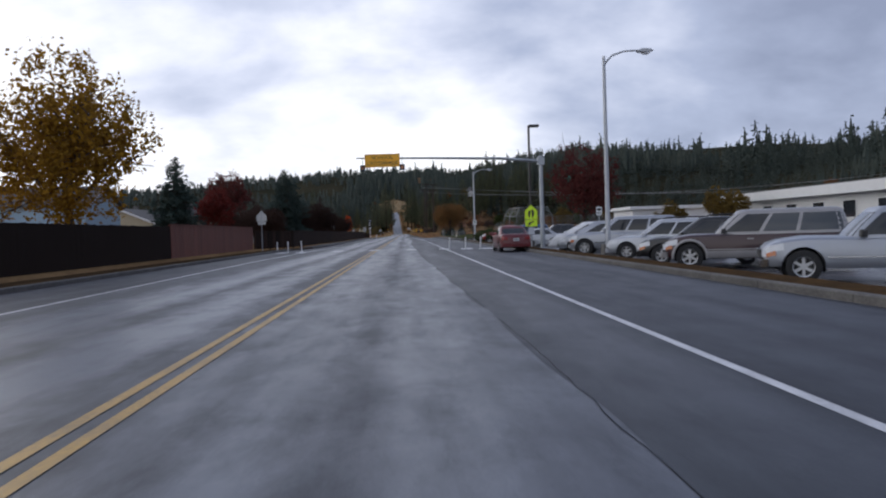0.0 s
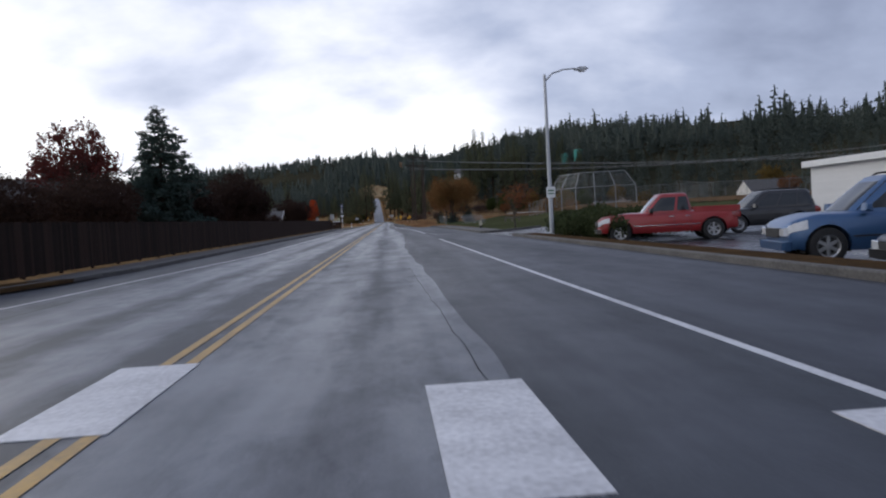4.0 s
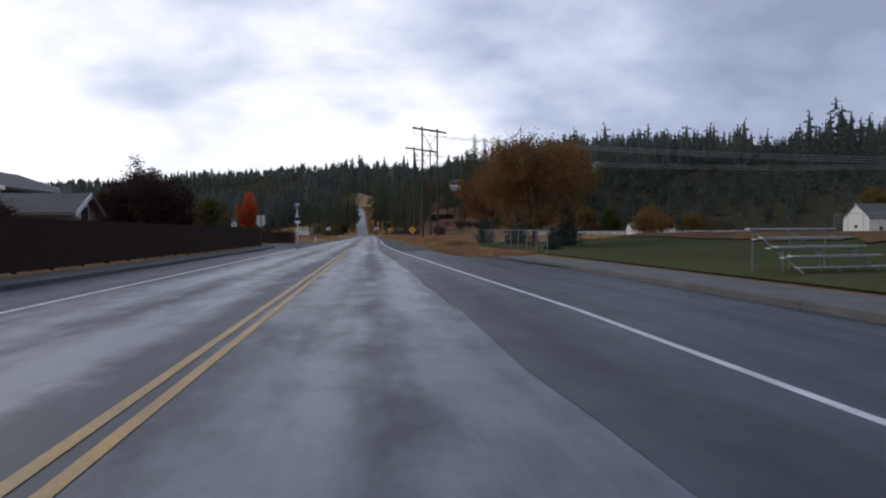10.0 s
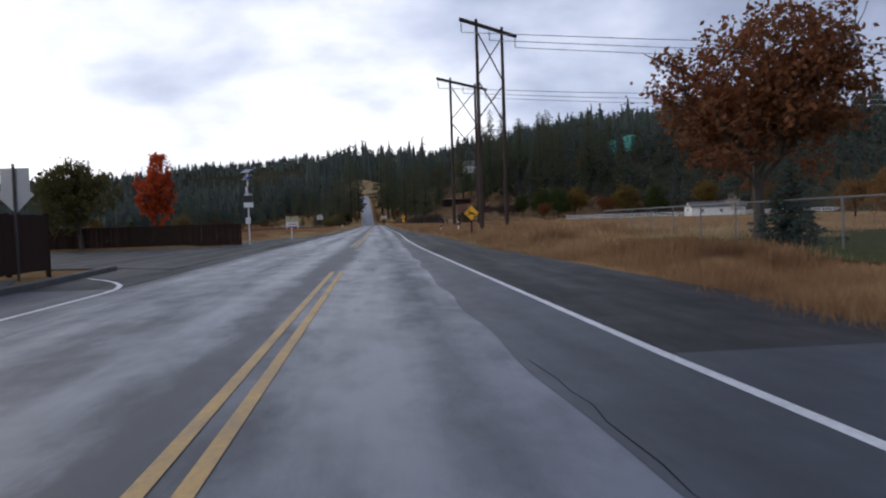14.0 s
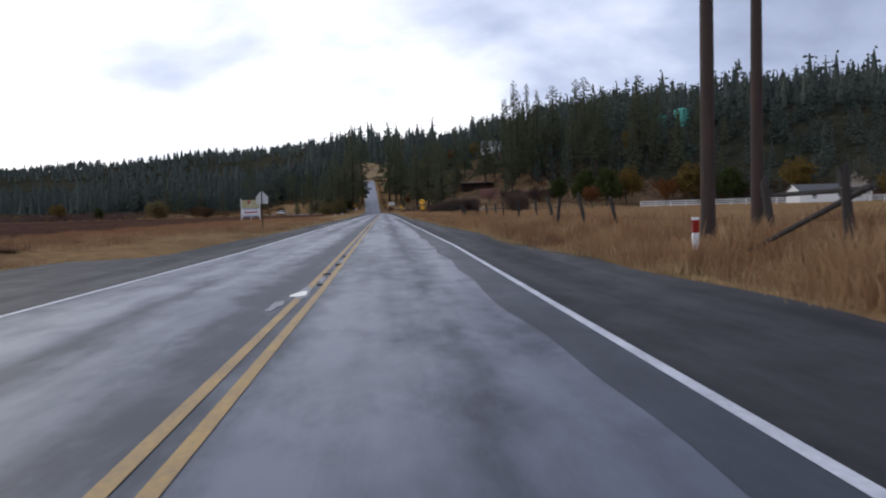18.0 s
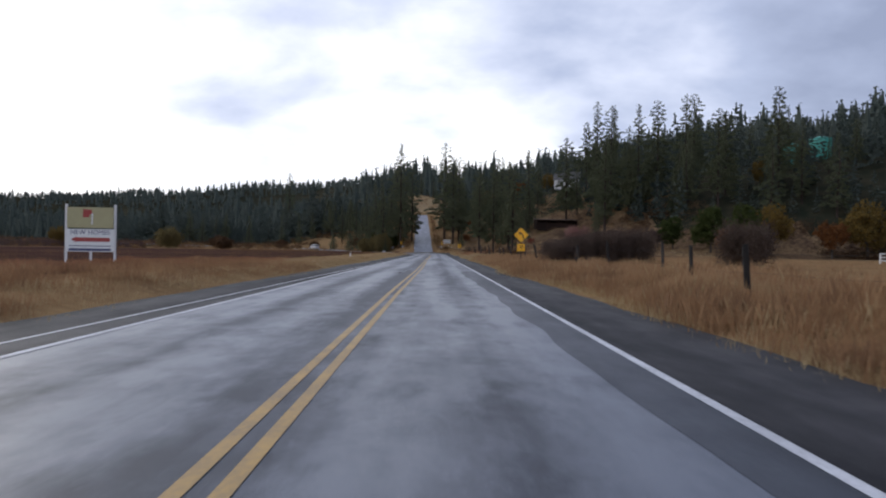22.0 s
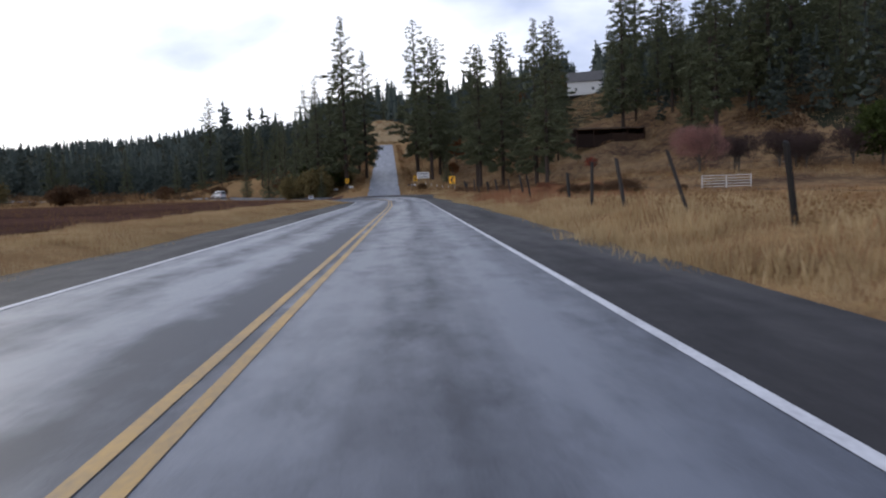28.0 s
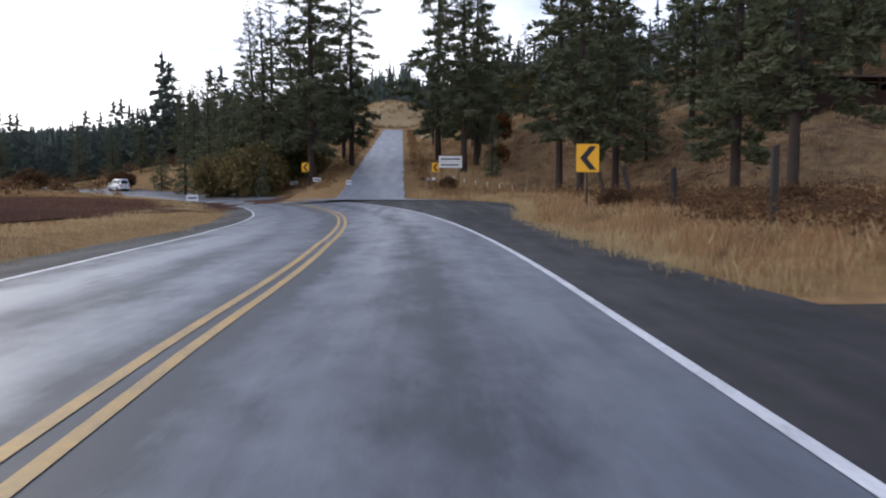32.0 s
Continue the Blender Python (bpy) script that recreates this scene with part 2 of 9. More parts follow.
    bp = t.nodes.new("ShaderNodeBump")
    bp.inputs["Strength"].default_value, bp.inputs["Distance"].default_value = 0.35, 0.008
    t.links.new(grit, bp.inputs["Height"])
    t.links.new(bp.outputs[0], b.inputs["Normal"])
    return m


M_ROAD = asphalt("damp_asphalt", (0.032, 0.037, 0.049), (0.130, 0.144, 0.178), 0.36, 0.56, spec=0.45)
M_NEWER = asphalt("newer_dark_asphalt", (0.026, 0.030, 0.038), (0.056, 0.062, 0.078), 0.45, 0.6, tracks=False, spec=0.35)
M_TOWN = asphalt("town_shoulder_asphalt", (0.024, 0.027, 0.036), (0.048, 0.054, 0.070), 0.5, 0.65, tracks=False, spec=0.4)
M_SHOULDER = asphalt("dark_shoulder_asphalt", (0.016, 0.016, 0.018), (0.052, 0.048, 0.048), 0.55, 0.75, tracks=False, spec=0.15)
M_LOT = asphalt("wet_lot_asphalt", (0.032, 0.033, 0.040), (0.07, 0.072, 0.082), 0.15, 0.5, streak=False, tracks=False)
M_SIDE = asphalt("pale_old_asphalt", (0.125, 0.135, 0.165), (0.165, 0.178, 0.21), 0.45, 0.6, tracks=False)
M_GRAVEL = material("dark_gravel", (0.075, 0.066, 0.058), (0.03, 0.027, 0.025), rough=0.85, scale=0.8, fine=30, bump=0.8, world_place=True, spec=0.08)
M_PATCH = material("open_pothole", (0.014, 0.014, 0.015), (0.008, 0.008, 0.009), rough=0.9, scale=2, fine=60, bump=0.3, world_place=True, spec=0.05)
M_YELLOW = material("worn_yellow_line_paint", (0.50, 0.30, 0.075), (0.30, 0.20, 0.085), rough=0.55, scale=1.4, fine=22, world_place=True, contrast=1.6)
M_WHITE_LINE = material("worn_white_line_paint", (0.72, 0.72, 0.74), (0.42, 0.42, 0.44), rough=0.5, scale=1.5, fine=22, world_place=True, contrast=1.4)
M_CONCRETE = material("damp_concrete", (0.16, 0.152, 0.146), (0.075, 0.072, 0.07), rough=0.75, scale=0.9, fine=24, bump=0.25, world_place=True, spec=0.2)
M_GROUND = material("dry_grass_ground", (0.32, 0.205, 0.10), (0.17, 0.105, 0.055), rough=0.95, scale=0.12, fine=2.2, bump=0.6, world_place=True, contrast=1.3, spec=0.0)
M_LAWN = material("damp_lawn", (0.088, 0.092, 0.046), (0.046, 0.052, 0.026), rough=0.95, scale=0.09, fine=5, bump=0.8, world_place=True, spec=0.0, contrast=1.3)
M_GOLD_LEAF = leafy("olive_gold_leaves", (0.22, 0.135, 0.035), (0.085, 0.07, 0.026), (0.15, 0.10, 0.03))
M_DULL_ORANGE = leafy("dull_orange_leaves", (0.22, 0.09, 0.03), (0.11, 0.05, 0.024))
M_FIELD = material("ploughed_brown_field", (0.105, 0.058, 0.044), (0.040, 0.023, 0.019), rough=0.95, scale=0.05, fine=0.5, bump=0.6, world_place=True, contrast=1.5, stretch=(0.2, 1.6, 1), spec=0.0)
M_DUG = material("bare_brown_field", (0.16, 0.105, 0.06), (0.085, 0.055, 0.035), rough=0.95, scale=0.1, fine=1.6, bump=0.5, world_place=True, spec=0.0)
M_LITTER = material("fallen_leaf_litter", (0.11, 0.066, 0.03), (0.038, 0.028, 0.022), rough=0.9, scale=1.2, fine=14, bump=0.8, world_place=True, spec=0.0)
M_SAND = material("bare_sandy_bank", (0.42, 0.32, 0.19), (0.27, 0.19, 0.11), rough=0.95, scale=0.25, fine=3, bump=0.6, world_place=True, spec=0.0)
M_DRYGRASS = leafy("dry_grass_blades", (0.41, 0.27, 0.15), (0.15, 0.088, 0.055), (0.31, 0.18, 0.095), 0.35, 0.35)
M_RUSTGRASS = leafy("rusty_weed_blades", (0.27, 0.115, 0.065), (0.12, 0.055, 0.038), (0.32, 0.165, 0.09), 0.3, 0.3)
M_PALEGRASS = leafy("pale_straw_blades", (0.52, 0.40, 0.24), (0.24, 0.155, 0.085), (0.42, 0.31, 0.17), 0.35, 0.5)
M_STUBBLE = leafy("dark_field_stubble", (0.12, 0.055, 0.03), (0.06, 0.03, 0.018), (0.20, 0.115, 0.055), 0.2, 0.05)
M_SCRUB = leafy("rusty_slope_scrub", (0.17, 0.075, 0.045), (0.075, 0.05, 0.032), (0.26, 0.16, 0.075), 0.25, 0.12)
M_WOODFLOOR = material("woodland_floor", (0.055, 0.048, 0.031), (0.022, 0.026, 0.018), rough=0.95, scale=0.01, fine=0.25, bump=0.6, world_place=True, spec=0.0, contrast=1.8)
M_SLOPE = material("brushy_slope", (0.25, 0.165, 0.09), (0.062, 0.038, 0.029), rough=0.95, scale=0.11, fine=1.1, bump=0.9, world_place=True, spec=0.0, contrast=1.6)
# both needle colours are lifted, M_FOREST also blued, to paint in the haze
M_NEEDLE = leafy("pine_needles", (0.076, 0.090, 0.054), (0.138, 0.146, 0.086), None, 0.2)
M_FOREST = leafy("hazed_conifer_needles", (0.052, 0.067, 0.062), (0.108, 0.120, 0.096), (0.075, 0.092, 0.080), 0.15, 0.03)
M_SPRUCE = leafy("blue_spruce_needles", (0.035, 0.055, 0.050), (0.060, 0.085, 0.075), None, 0.1)
M_BARK = material("pine_bark", (0.058, 0.037, 0.028), (0.02, 0.015, 0.013), rough=0.95, scale=2, fine=14, bump=1.0, stretch=(3, 3, 0.6))
M_BARK_GREY = material("grey_bark", (0.09, 0.075, 0.062), (0.04, 0.033, 0.028), rough=0.95, scale=3, fine=20, bump=0.8, stretch=(3, 3, 0.7))
M_YELLOW_LEAF = leafy("yellow_autumn_leaves", (0.42, 0.22, 0.025), (0.16, 0.085, 0.022), (0.30, 0.165, 0.022))
M_DEEP_RED = leafy("deep_red_leaves", (0.19, 0.035, 0.028), (0.10, 0.024, 0.022))
M_MAROON_LEAF = leafy("maroon_autumn_leaves", (0.155, 0.042, 0.036), (0.075, 0.026, 0.024))
M_BROWN_LEAF = leafy("brown_autumn_leaves", (0.125, 0.066, 0.036), (0.065, 0.038, 0.026), (0.10, 0.058, 0.03))
M_WILLOW = leafy("bronze_willow_leaves", (0.24, 0.115, 0.045), (0.105, 0.08, 0.035), (0.185, 0.105, 0.042), 0.3, 0.45)
M_RUSTY_LEAF = leafy("rusty_orange_leaves", (0.26, 0.092, 0.045), (0.12, 0.062, 0.032), (0.20, 0.085, 0.04), 0.3, 0.5)
M_PLUM_LEAF = leafy("dark_plum_leaves", (0.062, 0.036, 0.027), (0.030, 0.020, 0.018))
M_BRIGHT_ORANGE = leafy("flame_orange_leaves", (0.60, 0.115, 0.035), (0.40, 0.07, 0.03), None, 0.4)
M_GREEN_LEAF = leafy("dull_green_leaves", (0.035, 0.052, 0.016), (0.065, 0.075, 0.022))
M_OLIVE_LEAF = leafy("olive_green_leaves", (0.075, 0.075, 0.026), (0.12, 0.10, 0.036))
M_PINK_TWIG = leafy("reddish_bare_twigs", (0.33, 0.17, 0.15), (0.17, 0.095, 0.085))
M_RUST_LEAF = leafy("rust_red_brush", (0.22, 0.085, 0.045), (0.10, 0.045, 0.03))
M_JUNIPER = leafy("juniper_sprays", (0.035, 0.052, 0.022), (0.07, 0.078, 0.036))

# ---- mesh helpers ----
class Shape:
    """Vertices and faces that become one mesh."""

    def __init__(self):
        self.v, self.f = [], []

    def add(self, verts, faces):
        n = len(self.v)
        self.v.extend([tuple(p) for p in verts])
        self.f.extend([tuple(i + n for i in q) for q in faces])
        return self

    def box(self, x0, x1, y0, y1, z0, z1, m=None):
        p = [(x, y, z) for z in (z0, z1) for x, y in ((x0, y0), (x1, y0), (x1, y1), (x0, y1))]
        if m is not None:
            p = [tuple(m @ Vector(q)) for q in p]
        return self.add(p, [(3, 2, 1, 0), (4, 5, 6, 7), (0, 1, 5, 4), (1, 2, 6, 5), (2, 3, 7, 6), (3, 0, 4, 7)])

    def tube(self, a, b, r0, r1=None, n=8, caps=True):
        a, b = Vector(a), Vector(b)
        r1 = r0 if r1 is None else r1
        d = (b - a).normalized()
        u = d.orthogonal().normalized()
        w = d.cross(u)
        p = []
        for c, r in ((a, r0), (b, r1)):
            for i in range(n):
                t = 2 * math.pi * i / n
                p.append(c + (u * math.cos(t) + w * math.sin(t)) * r)
        f = [(i, (i + 1) % n, n + (i + 1) % n, n + i) for i in range(n)]
        if caps:
            f += [tuple(range(n - 1, -1, -1)), tuple(range(n, 2 * n))]
        return self.add(p, f)

    def bent(self, pts, radii, n=7):
        """A tube along several points."""
        pts = [Vector(p) for p in pts]
        rings = []
        for i, p in enumerate(pts):
            d = (pts[min(i + 1, len(pts) - 1)] - pts[max(i - 1, 0)]).normalized()
            u = d.cross(Vector((0.13, 0.97, 0.2))).normalized()
            w = d.cross(u)
            r = radii[i] if hasattr(radii, "__len__") else radii
            rings.append([p + (u * math.cos(2 * math.pi * k / n) + w * math.sin(2 * math.pi * k / n)) * r for k in range(n)])
        p = [q for g in rings for q in g]
        f = [(g * n + k, g * n + (k + 1) % n, (g + 1) * n + (k + 1) % n, (g + 1) * n + k) for g in range(len(pts) - 1) for k in range(n)]
        f += [tuple(range(n - 1, -1, -1)), tuple(range((len(pts) - 1) * n, len(pts) * n))]
        return self.add(p, f)

    def slab(self, outline, axis, lo, hi, edge=0.0):
        """A flat outline drawn out along an axis, with its rims rounded off by edge."""
        cx = sum(p[0] for p in outline) / len(outline)
        cy = sum(p[1] for p in outline) / len(outline)
        steps = [(lo, 0.0), (hi, 0.0)] if not edge else [(lo, edge), (lo + edge, 0.0), (hi - edge, 0.0), (hi, edge)]
        if edge > 0.1:
            steps = [(lo, edge), (lo + edge * 0.25, edge * 0.4), (lo + edge, edge * 0.08), (lo + edge * 2, 0.0), (hi - edge * 2, 0.0), (hi - edge, edge * 0.08), (hi - edge * 0.25, edge * 0.4), (hi, edge)]
        n, p = len(outline), []
        for h, inset in steps:
            for a, b in outline:
                l = math.hypot(a - cx, b - cy) or 1
                a2, b2 = a - (a - cx) / l * inset, b - (b - cy) / l * inset
                p.append({"x": (h, a2, b2), "y": (a2, h, b2), "z": (a2, b2, h)}[axis])
        f = [(g * n + k, g * n + (k + 1) % n, (g + 1) * n + (k + 1) % n, (g + 1) * n + k) for g in range(len(steps) - 1) for k in range(n)]
        f += [tuple(range(n - 1, -1, -1)), tuple(range((len(steps) - 1) * n, len(steps) * n))]
        return self.add(p, f)

    def mesh(self, name, mat, smooth=False):
        me = bpy.data.meshes.new(name)
        me.from_pydata(self.v, [], self.f)
        if mat:
            me.materials.append(mat)
        bm = bmesh.new()
        bm.from_mesh(me)
        bmesh.ops.recalc_face_normals(bm, faces=bm.faces)
        bm.to_mesh(me)
        bm.free()
        if smooth:
            me.polygons.foreach_set("use_smooth", [True] * len(me.polygons))
            me.set_sharp_from_angle(angle=radians(38))
        me.update()
        return me


def part(name, shape, mat, parent, label="", smooth=False):
    ob = new(name, shape if isinstance(shape, bpy.types.Mesh) else shape.mesh(name, mat, smooth))
    ob.parent = parent
    if label:
        ob["label"] = label
    return ob


def thing(name, x, y, z, turn=0.0, label="", category="", group="", kind=""):
    """An empty at the base of a thing, for its parts."""
    ob = new(name)
    ob.empty_display_size = 0.3
    ob.matrix_basis = pose(x, y, z, 0, 0, turn)
    return tagged(ob, label, category, group, kind)


def solo(name, shape, mat, label="", category="", kind="", group="", smooth=False, at=None):
    ob = new(name, shape.mesh(name, mat, smooth))
    if at is not None:
        ob.matrix_basis = at
    return tagged(ob, label, category, group, kind)


def raw(name, v, f, mats, ids=None, smooth=False):
    """A mesh straight from arrays, for the large ones."""
    me = bpy.data.meshes.new(name)
    v = np.asarray(v, dtype=np.float32).reshape(-1, 3)
    f = np.asarray(f, dtype=np.int32)
    k = f.shape[1]
    me.vertices.add(len(v))
    me.vertices.foreach_set("co", v.ravel())
    me.loops.add(f.size)
    me.loops.foreach_set("vertex_index", f.ravel())
    me.polygons.add(len(f))
    me.polygons.foreach_set("loop_start", np.arange(0, f.size, k, dtype=np.int32))
    for m in mats:
        me.materials.append(m)
    if ids is not None:
        me.polygons.foreach_set("material_index", np.asarray(ids, dtype=np.int32))
    if smooth:
        me.polygons.foreach_set("use_smooth", np.ones(len(f), dtype=bool))
    me.update(calc_edges=True)
    return me


# ---- the lie of the land ----
YEL, BEND_Y, BEND_R = -1.95, 473.0, 150.0
BEND_END = radians(62)
BCX = YEL - BEND_R


def smooth_step(a, b, x):
    t = np.clip((np.asarray(x, float) - a) / (b - a), 0, 1)
    return t * t * (3 - 2 * t)


def along(x, y):
    """Distance along the road's middle line (its y on the straight) and the offset to its right."""
    x, y = np.asarray(x, float), np.asarray(y, float)
    th = np.arctan2(y - BEND_Y, x - BCX)
    s_arc, d_arc = BEND_Y + BEND_R * th, np.hypot(x - BCX, y - BEND_Y) - BEND_R
    ex, ey = BCX + BEND_R * math.cos(BEND_END), BEND_Y + BEND_R * math.sin(BEND_END)
    tx, ty = -math.sin(BEND_END), math.cos(BEND_END)
    s_end = BEND_Y + BEND_R * BEND_END + (x - ex) * tx + (y - ey) * ty
    d_end = (x - ex) * ty - (y - ey) * tx
    on_arc = (y > BEND_Y) & (th < BEND_END) & (x > BCX)
    past = (y > BEND_Y) & ~on_arc
    return np.where(on_arc, s_arc, np.where(past, s_end, y)), np.where(on_arc, d_arc, np.where(past, d_end, x - YEL))


def road_point(s, d):
    """The place at s along the road and d to the right of its middle line."""
    if s <= BEND_Y:
        return YEL + d, s
    th = (s - BEND_Y) / BEND_R
    if th <= BEND_END:
        return BCX + (BEND_R + d) * math.cos(th), BEND_Y + (BEND_R + d) * math.sin(th)
    l = s - BEND_Y - BEND_R * BEND_END
    ex, ey = BCX + (BEND_R + d) * math.cos(BEND_END), BEND_Y + (BEND_R + d) * math.sin(BEND_END)
    return ex - l * math.sin(BEND_END), ey + l * math.cos(BEND_END)


def road_z(s, d=0.0):
    s = np.asarray(s, float)
    rise = 0.013 * np.maximum(0, s - 545) * smooth_step(545, 600, s)
    bank = 0.055 * smooth_step(470, 505, s)
    return np.minimum(rise, 6.0) + bank * np.clip(d, -5, 5)


SIDE_A, SIDE_B = (-4.6, 527.0), (-8.6, 702.0)


def side_offset(x, y):
    """Offset from the middle of the lane that climbs the hill, and its height."""
    k = (np.asarray(y, float) - SIDE_A[1]) / (SIDE_B[1] - SIDE_A[1])
    mid = SIDE_A[0] + k * (SIDE_B[0] - SIDE_A[0])
    z = 0.35 + np.maximum(0, np.minimum(np.asarray(y, float), 712) - SIDE_A[1] - 4) * 0.1125
    return np.asarray(x, float) - mid, z


def hill_foot(y):
    y = np.asarray(y, float)
    return np.interp(y, [-200, 300, 420, 470, 490, 503, 520, 560, 600], [250, 135, 122, 98, 62, 40, 17, 12, 8])


def ground(x, y):
    """Height of the land."""
    x, y = np.asarray(x, float), np.asarray(y, float)
    y0 = 530 + np.clip((-15 - x) * 0.9, 0, 75)
    ahead = 0.1125 * np.maximum(0, y - y0) + 0.05 * np.maximum(0, y - 720) * smooth_step(60, 0, x)
    west = (0.045 * np.maximum(0, y - 620) + 0.05 * np.maximum(0, y - 950)) * (1 - 0.42 * smooth_step(-140, -420, x))
    ahead = ahead + (np.minimum(west, ahead) - ahead) * smooth_step(-45, -120, x)
    ahead = np.where(ahead > 70, 70 + 45 * (1 - np.exp(-(ahead - 70) / 45)), ahead)
    u = np.maximum(0, x - hill_foot(y))
    crest = 53 + 13 * smooth_step(400, 320, y)
    right = crest * (1 - np.exp(-0.42 * u / crest))
    # the long wooded ridge across the valley
    ridge = 146 * smooth_step(1700, 3000, y) * smooth_step(700, -200, x) * (1 + 0.05 * np.sin(x * 0.004 + 1) + 0.025 * np.sin(x * 0.017)) * (1 - 0.42 * smooth_step(-450, -1300, x))
    # the ball field lies on a low terrace, the slope begins gently
    terrace = (1.35 - 0.55 * smooth_step(147, 160, y)) * smooth_step(137.5, 143.5, y + (x - 22) * 0.5) * smooth_step(13, 20, x) * smooth_step(212, 186, y)
    terrace = terrace + 1.6 * smooth_step(12, 33, x) * smooth_step(458, 486, y) * smooth_step(518, 500, y)
    far = np.clip((y - 900) / 900, 0, 1)
    wave = 2.2 * np.sin(x * 0.021 + 1.3) * np.cos(y * 0.017) * smooth_step(6, 60, ahead + right)
    h = ahead * (1 - 0.25 * far) + right + wave + 0.3 + ridge + terrace
    # the banks on both sides of the road lie a little higher than the asphalt
    s, d = along(x, y)
    town = 1 - smooth_step(196, 210, s)
    edge_r = np.where(s < 200, 9.0, np.interp(s, [200, 215, 245, 340, 405, 437, 488, 502, 511, 524, 540, 556], [7.0, 6.5, 6.45, 5.65, 5.95, 6.4, 6.3, 9.9, 12.9, 13.7, 8.4, 5.2]))
    edge_l = np.where(s < 90, 8.3, np.where(s < 205, 6.6, np.where(s < 262, 9.8, 5.4)))
    off = np.where(d > 0, d - edge_r, -d - edge_l)
    k = smooth_step(0.0, 2.2, off)
    k = k * smooth_step(-1.0, 0.0, off)
    k2 = smooth_step(0.0, 14.0, off)
    base = road_z(s, np.clip(d, -6, 6)) - 0.06
    h = np.where(off <= 0, base, base + k * 0.34 + (h - base - 0.34) * k2)
    # the school's lot and its driveway lie level
    lot = smooth_step(33, 31, x) * smooth_step(142, 126, y) * (off > 0) * (d > 0) * (s < 145)
    h = h * (1 - lot) - 0.22 * lot
    # the side street and the gravel turnout lie level with the road
    side = (x < -6) * smooth_step(203, 207, y + (x + 8) * 0.3) * smooth_step(237, 233.5, y)
    turn = (x > 2) * smooth_step(462.5, 465.5, y - np.maximum(0, x - 6) * 0.12) * smooth_step(474.5, 472, y - np.maximum(0, x - 6) * 0.55) * smooth_step(34, 22, x)
    lev = np.maximum(side, turn)
    h = h * (1 - lev) + (-0.03) * lev
    # the lane up the hill
    so, sz = side_offset(x, y)
    on = (y > SIDE_A[1] - 2) & (y < 725)
    b = np.where(on, 1 - smooth_step(3.4, 11, np.abs(so)), 0) * smooth_step(SIDE_A[1] - 2, SIDE_A[1] + 8, y)
    h = h * (1 - b) + (sz - 0.06) * b
    # level pad of the shed
    pad = np.exp(-(((x - 37.3) / 12) ** 4) - ((y - 525) / 12) ** 4)
    h = h * (1 - pad) + np.minimum(h, 8.75 + 0.38 * (np.minimum(y, 530) - 530)) * pad
    # bare knoll behind the top of the lane
    h = h + 7.5 * np.exp(-(((x + 11) / 17) ** 2 + ((y - 742) / 15) ** 2))
    return h


def gz(x, y):
    return float(ground(x, y))


def sheet(name, xs, ys, mat, lift, label="", category="", kind="structure", keep=None):
    """A piece of surface that follows the land, lift above it."""
    gx, gy = np.meshgrid(xs, ys)
    z = ground(gx, gy) + lift
    nx, ny = len(xs), len(ys)
    v = np.stack([gx, gy, z], -1).reshape(-1, 3)
    i = np.arange(nx * ny).reshape(ny, nx)
    f = np.stack([i[:-1, :-1], i[:-1, 1:], i[1:, 1:], i[1:, :-1]], -1).reshape(-1, 4)
    if keep is not None:
        mid = v[f].mean(axis=1)
        f = f[keep(mid[:, 0], mid[:, 1])]
    ob = new(name, raw(name, v, f, [mat], smooth=True))
    return tagged(ob, label, category, "", kind)


def strip(name, s0, s1, d0, d1, mat, lift, step=2.0, label="", category="", kind="structure", wob=0.0, parts=1, wob_in=0.0):
    """A band along the road between two offsets (numbers, or functions of the distance)."""
    n = max(2, int((s1 - s0) / step) + 1)
    v, f, ds = [], [], []
    for j, s in enumerate(np.linspace(s0, s1, n)):
        a = d0(s) if callable(d0) else d0
        b = d1(s) if callable(d1) else d1
        w = wob_in * noise.noise(Vector((s * 0.35, a, 3.1)))
        w2 = wob * noise.noise(Vector((s * 0.35, b, 9.4)))
        for k in range(parts + 1):
            d = (a + w) + (b + w2 - a - w) * k / parts
            x, y = road_point(s, d)
            v.append((x, y, float(road_z(s, d)) + lift))
            ds.append((d, s))
        if j:
            o = (j - 1) * (parts + 1)
            f += [(o + k, o + k + 1, o + parts + 2 + k, o + parts + 1 + k) for k in range(parts)]
    me = raw(name, v, f, [mat], smooth=True)
    lane = me.uv_layers.new(name="lane")
    loop_v = np.empty(len(me.loops), dtype=np.int32)
    me.loops.foreach_get("vertex_index", loop_v)
    lane.data.foreach_set("uv", np.asarray(ds, dtype=np.float32)[loop_v].ravel())
    return tagged(new(name, me), label, category, "", kind)


# ---- ground, road ----
def spaced(*runs):
    out = []
    for a, b, step in runs:
        out += list(np.arange(a, b, step))
    return np.array(sorted(set(np.round(out, 3))))


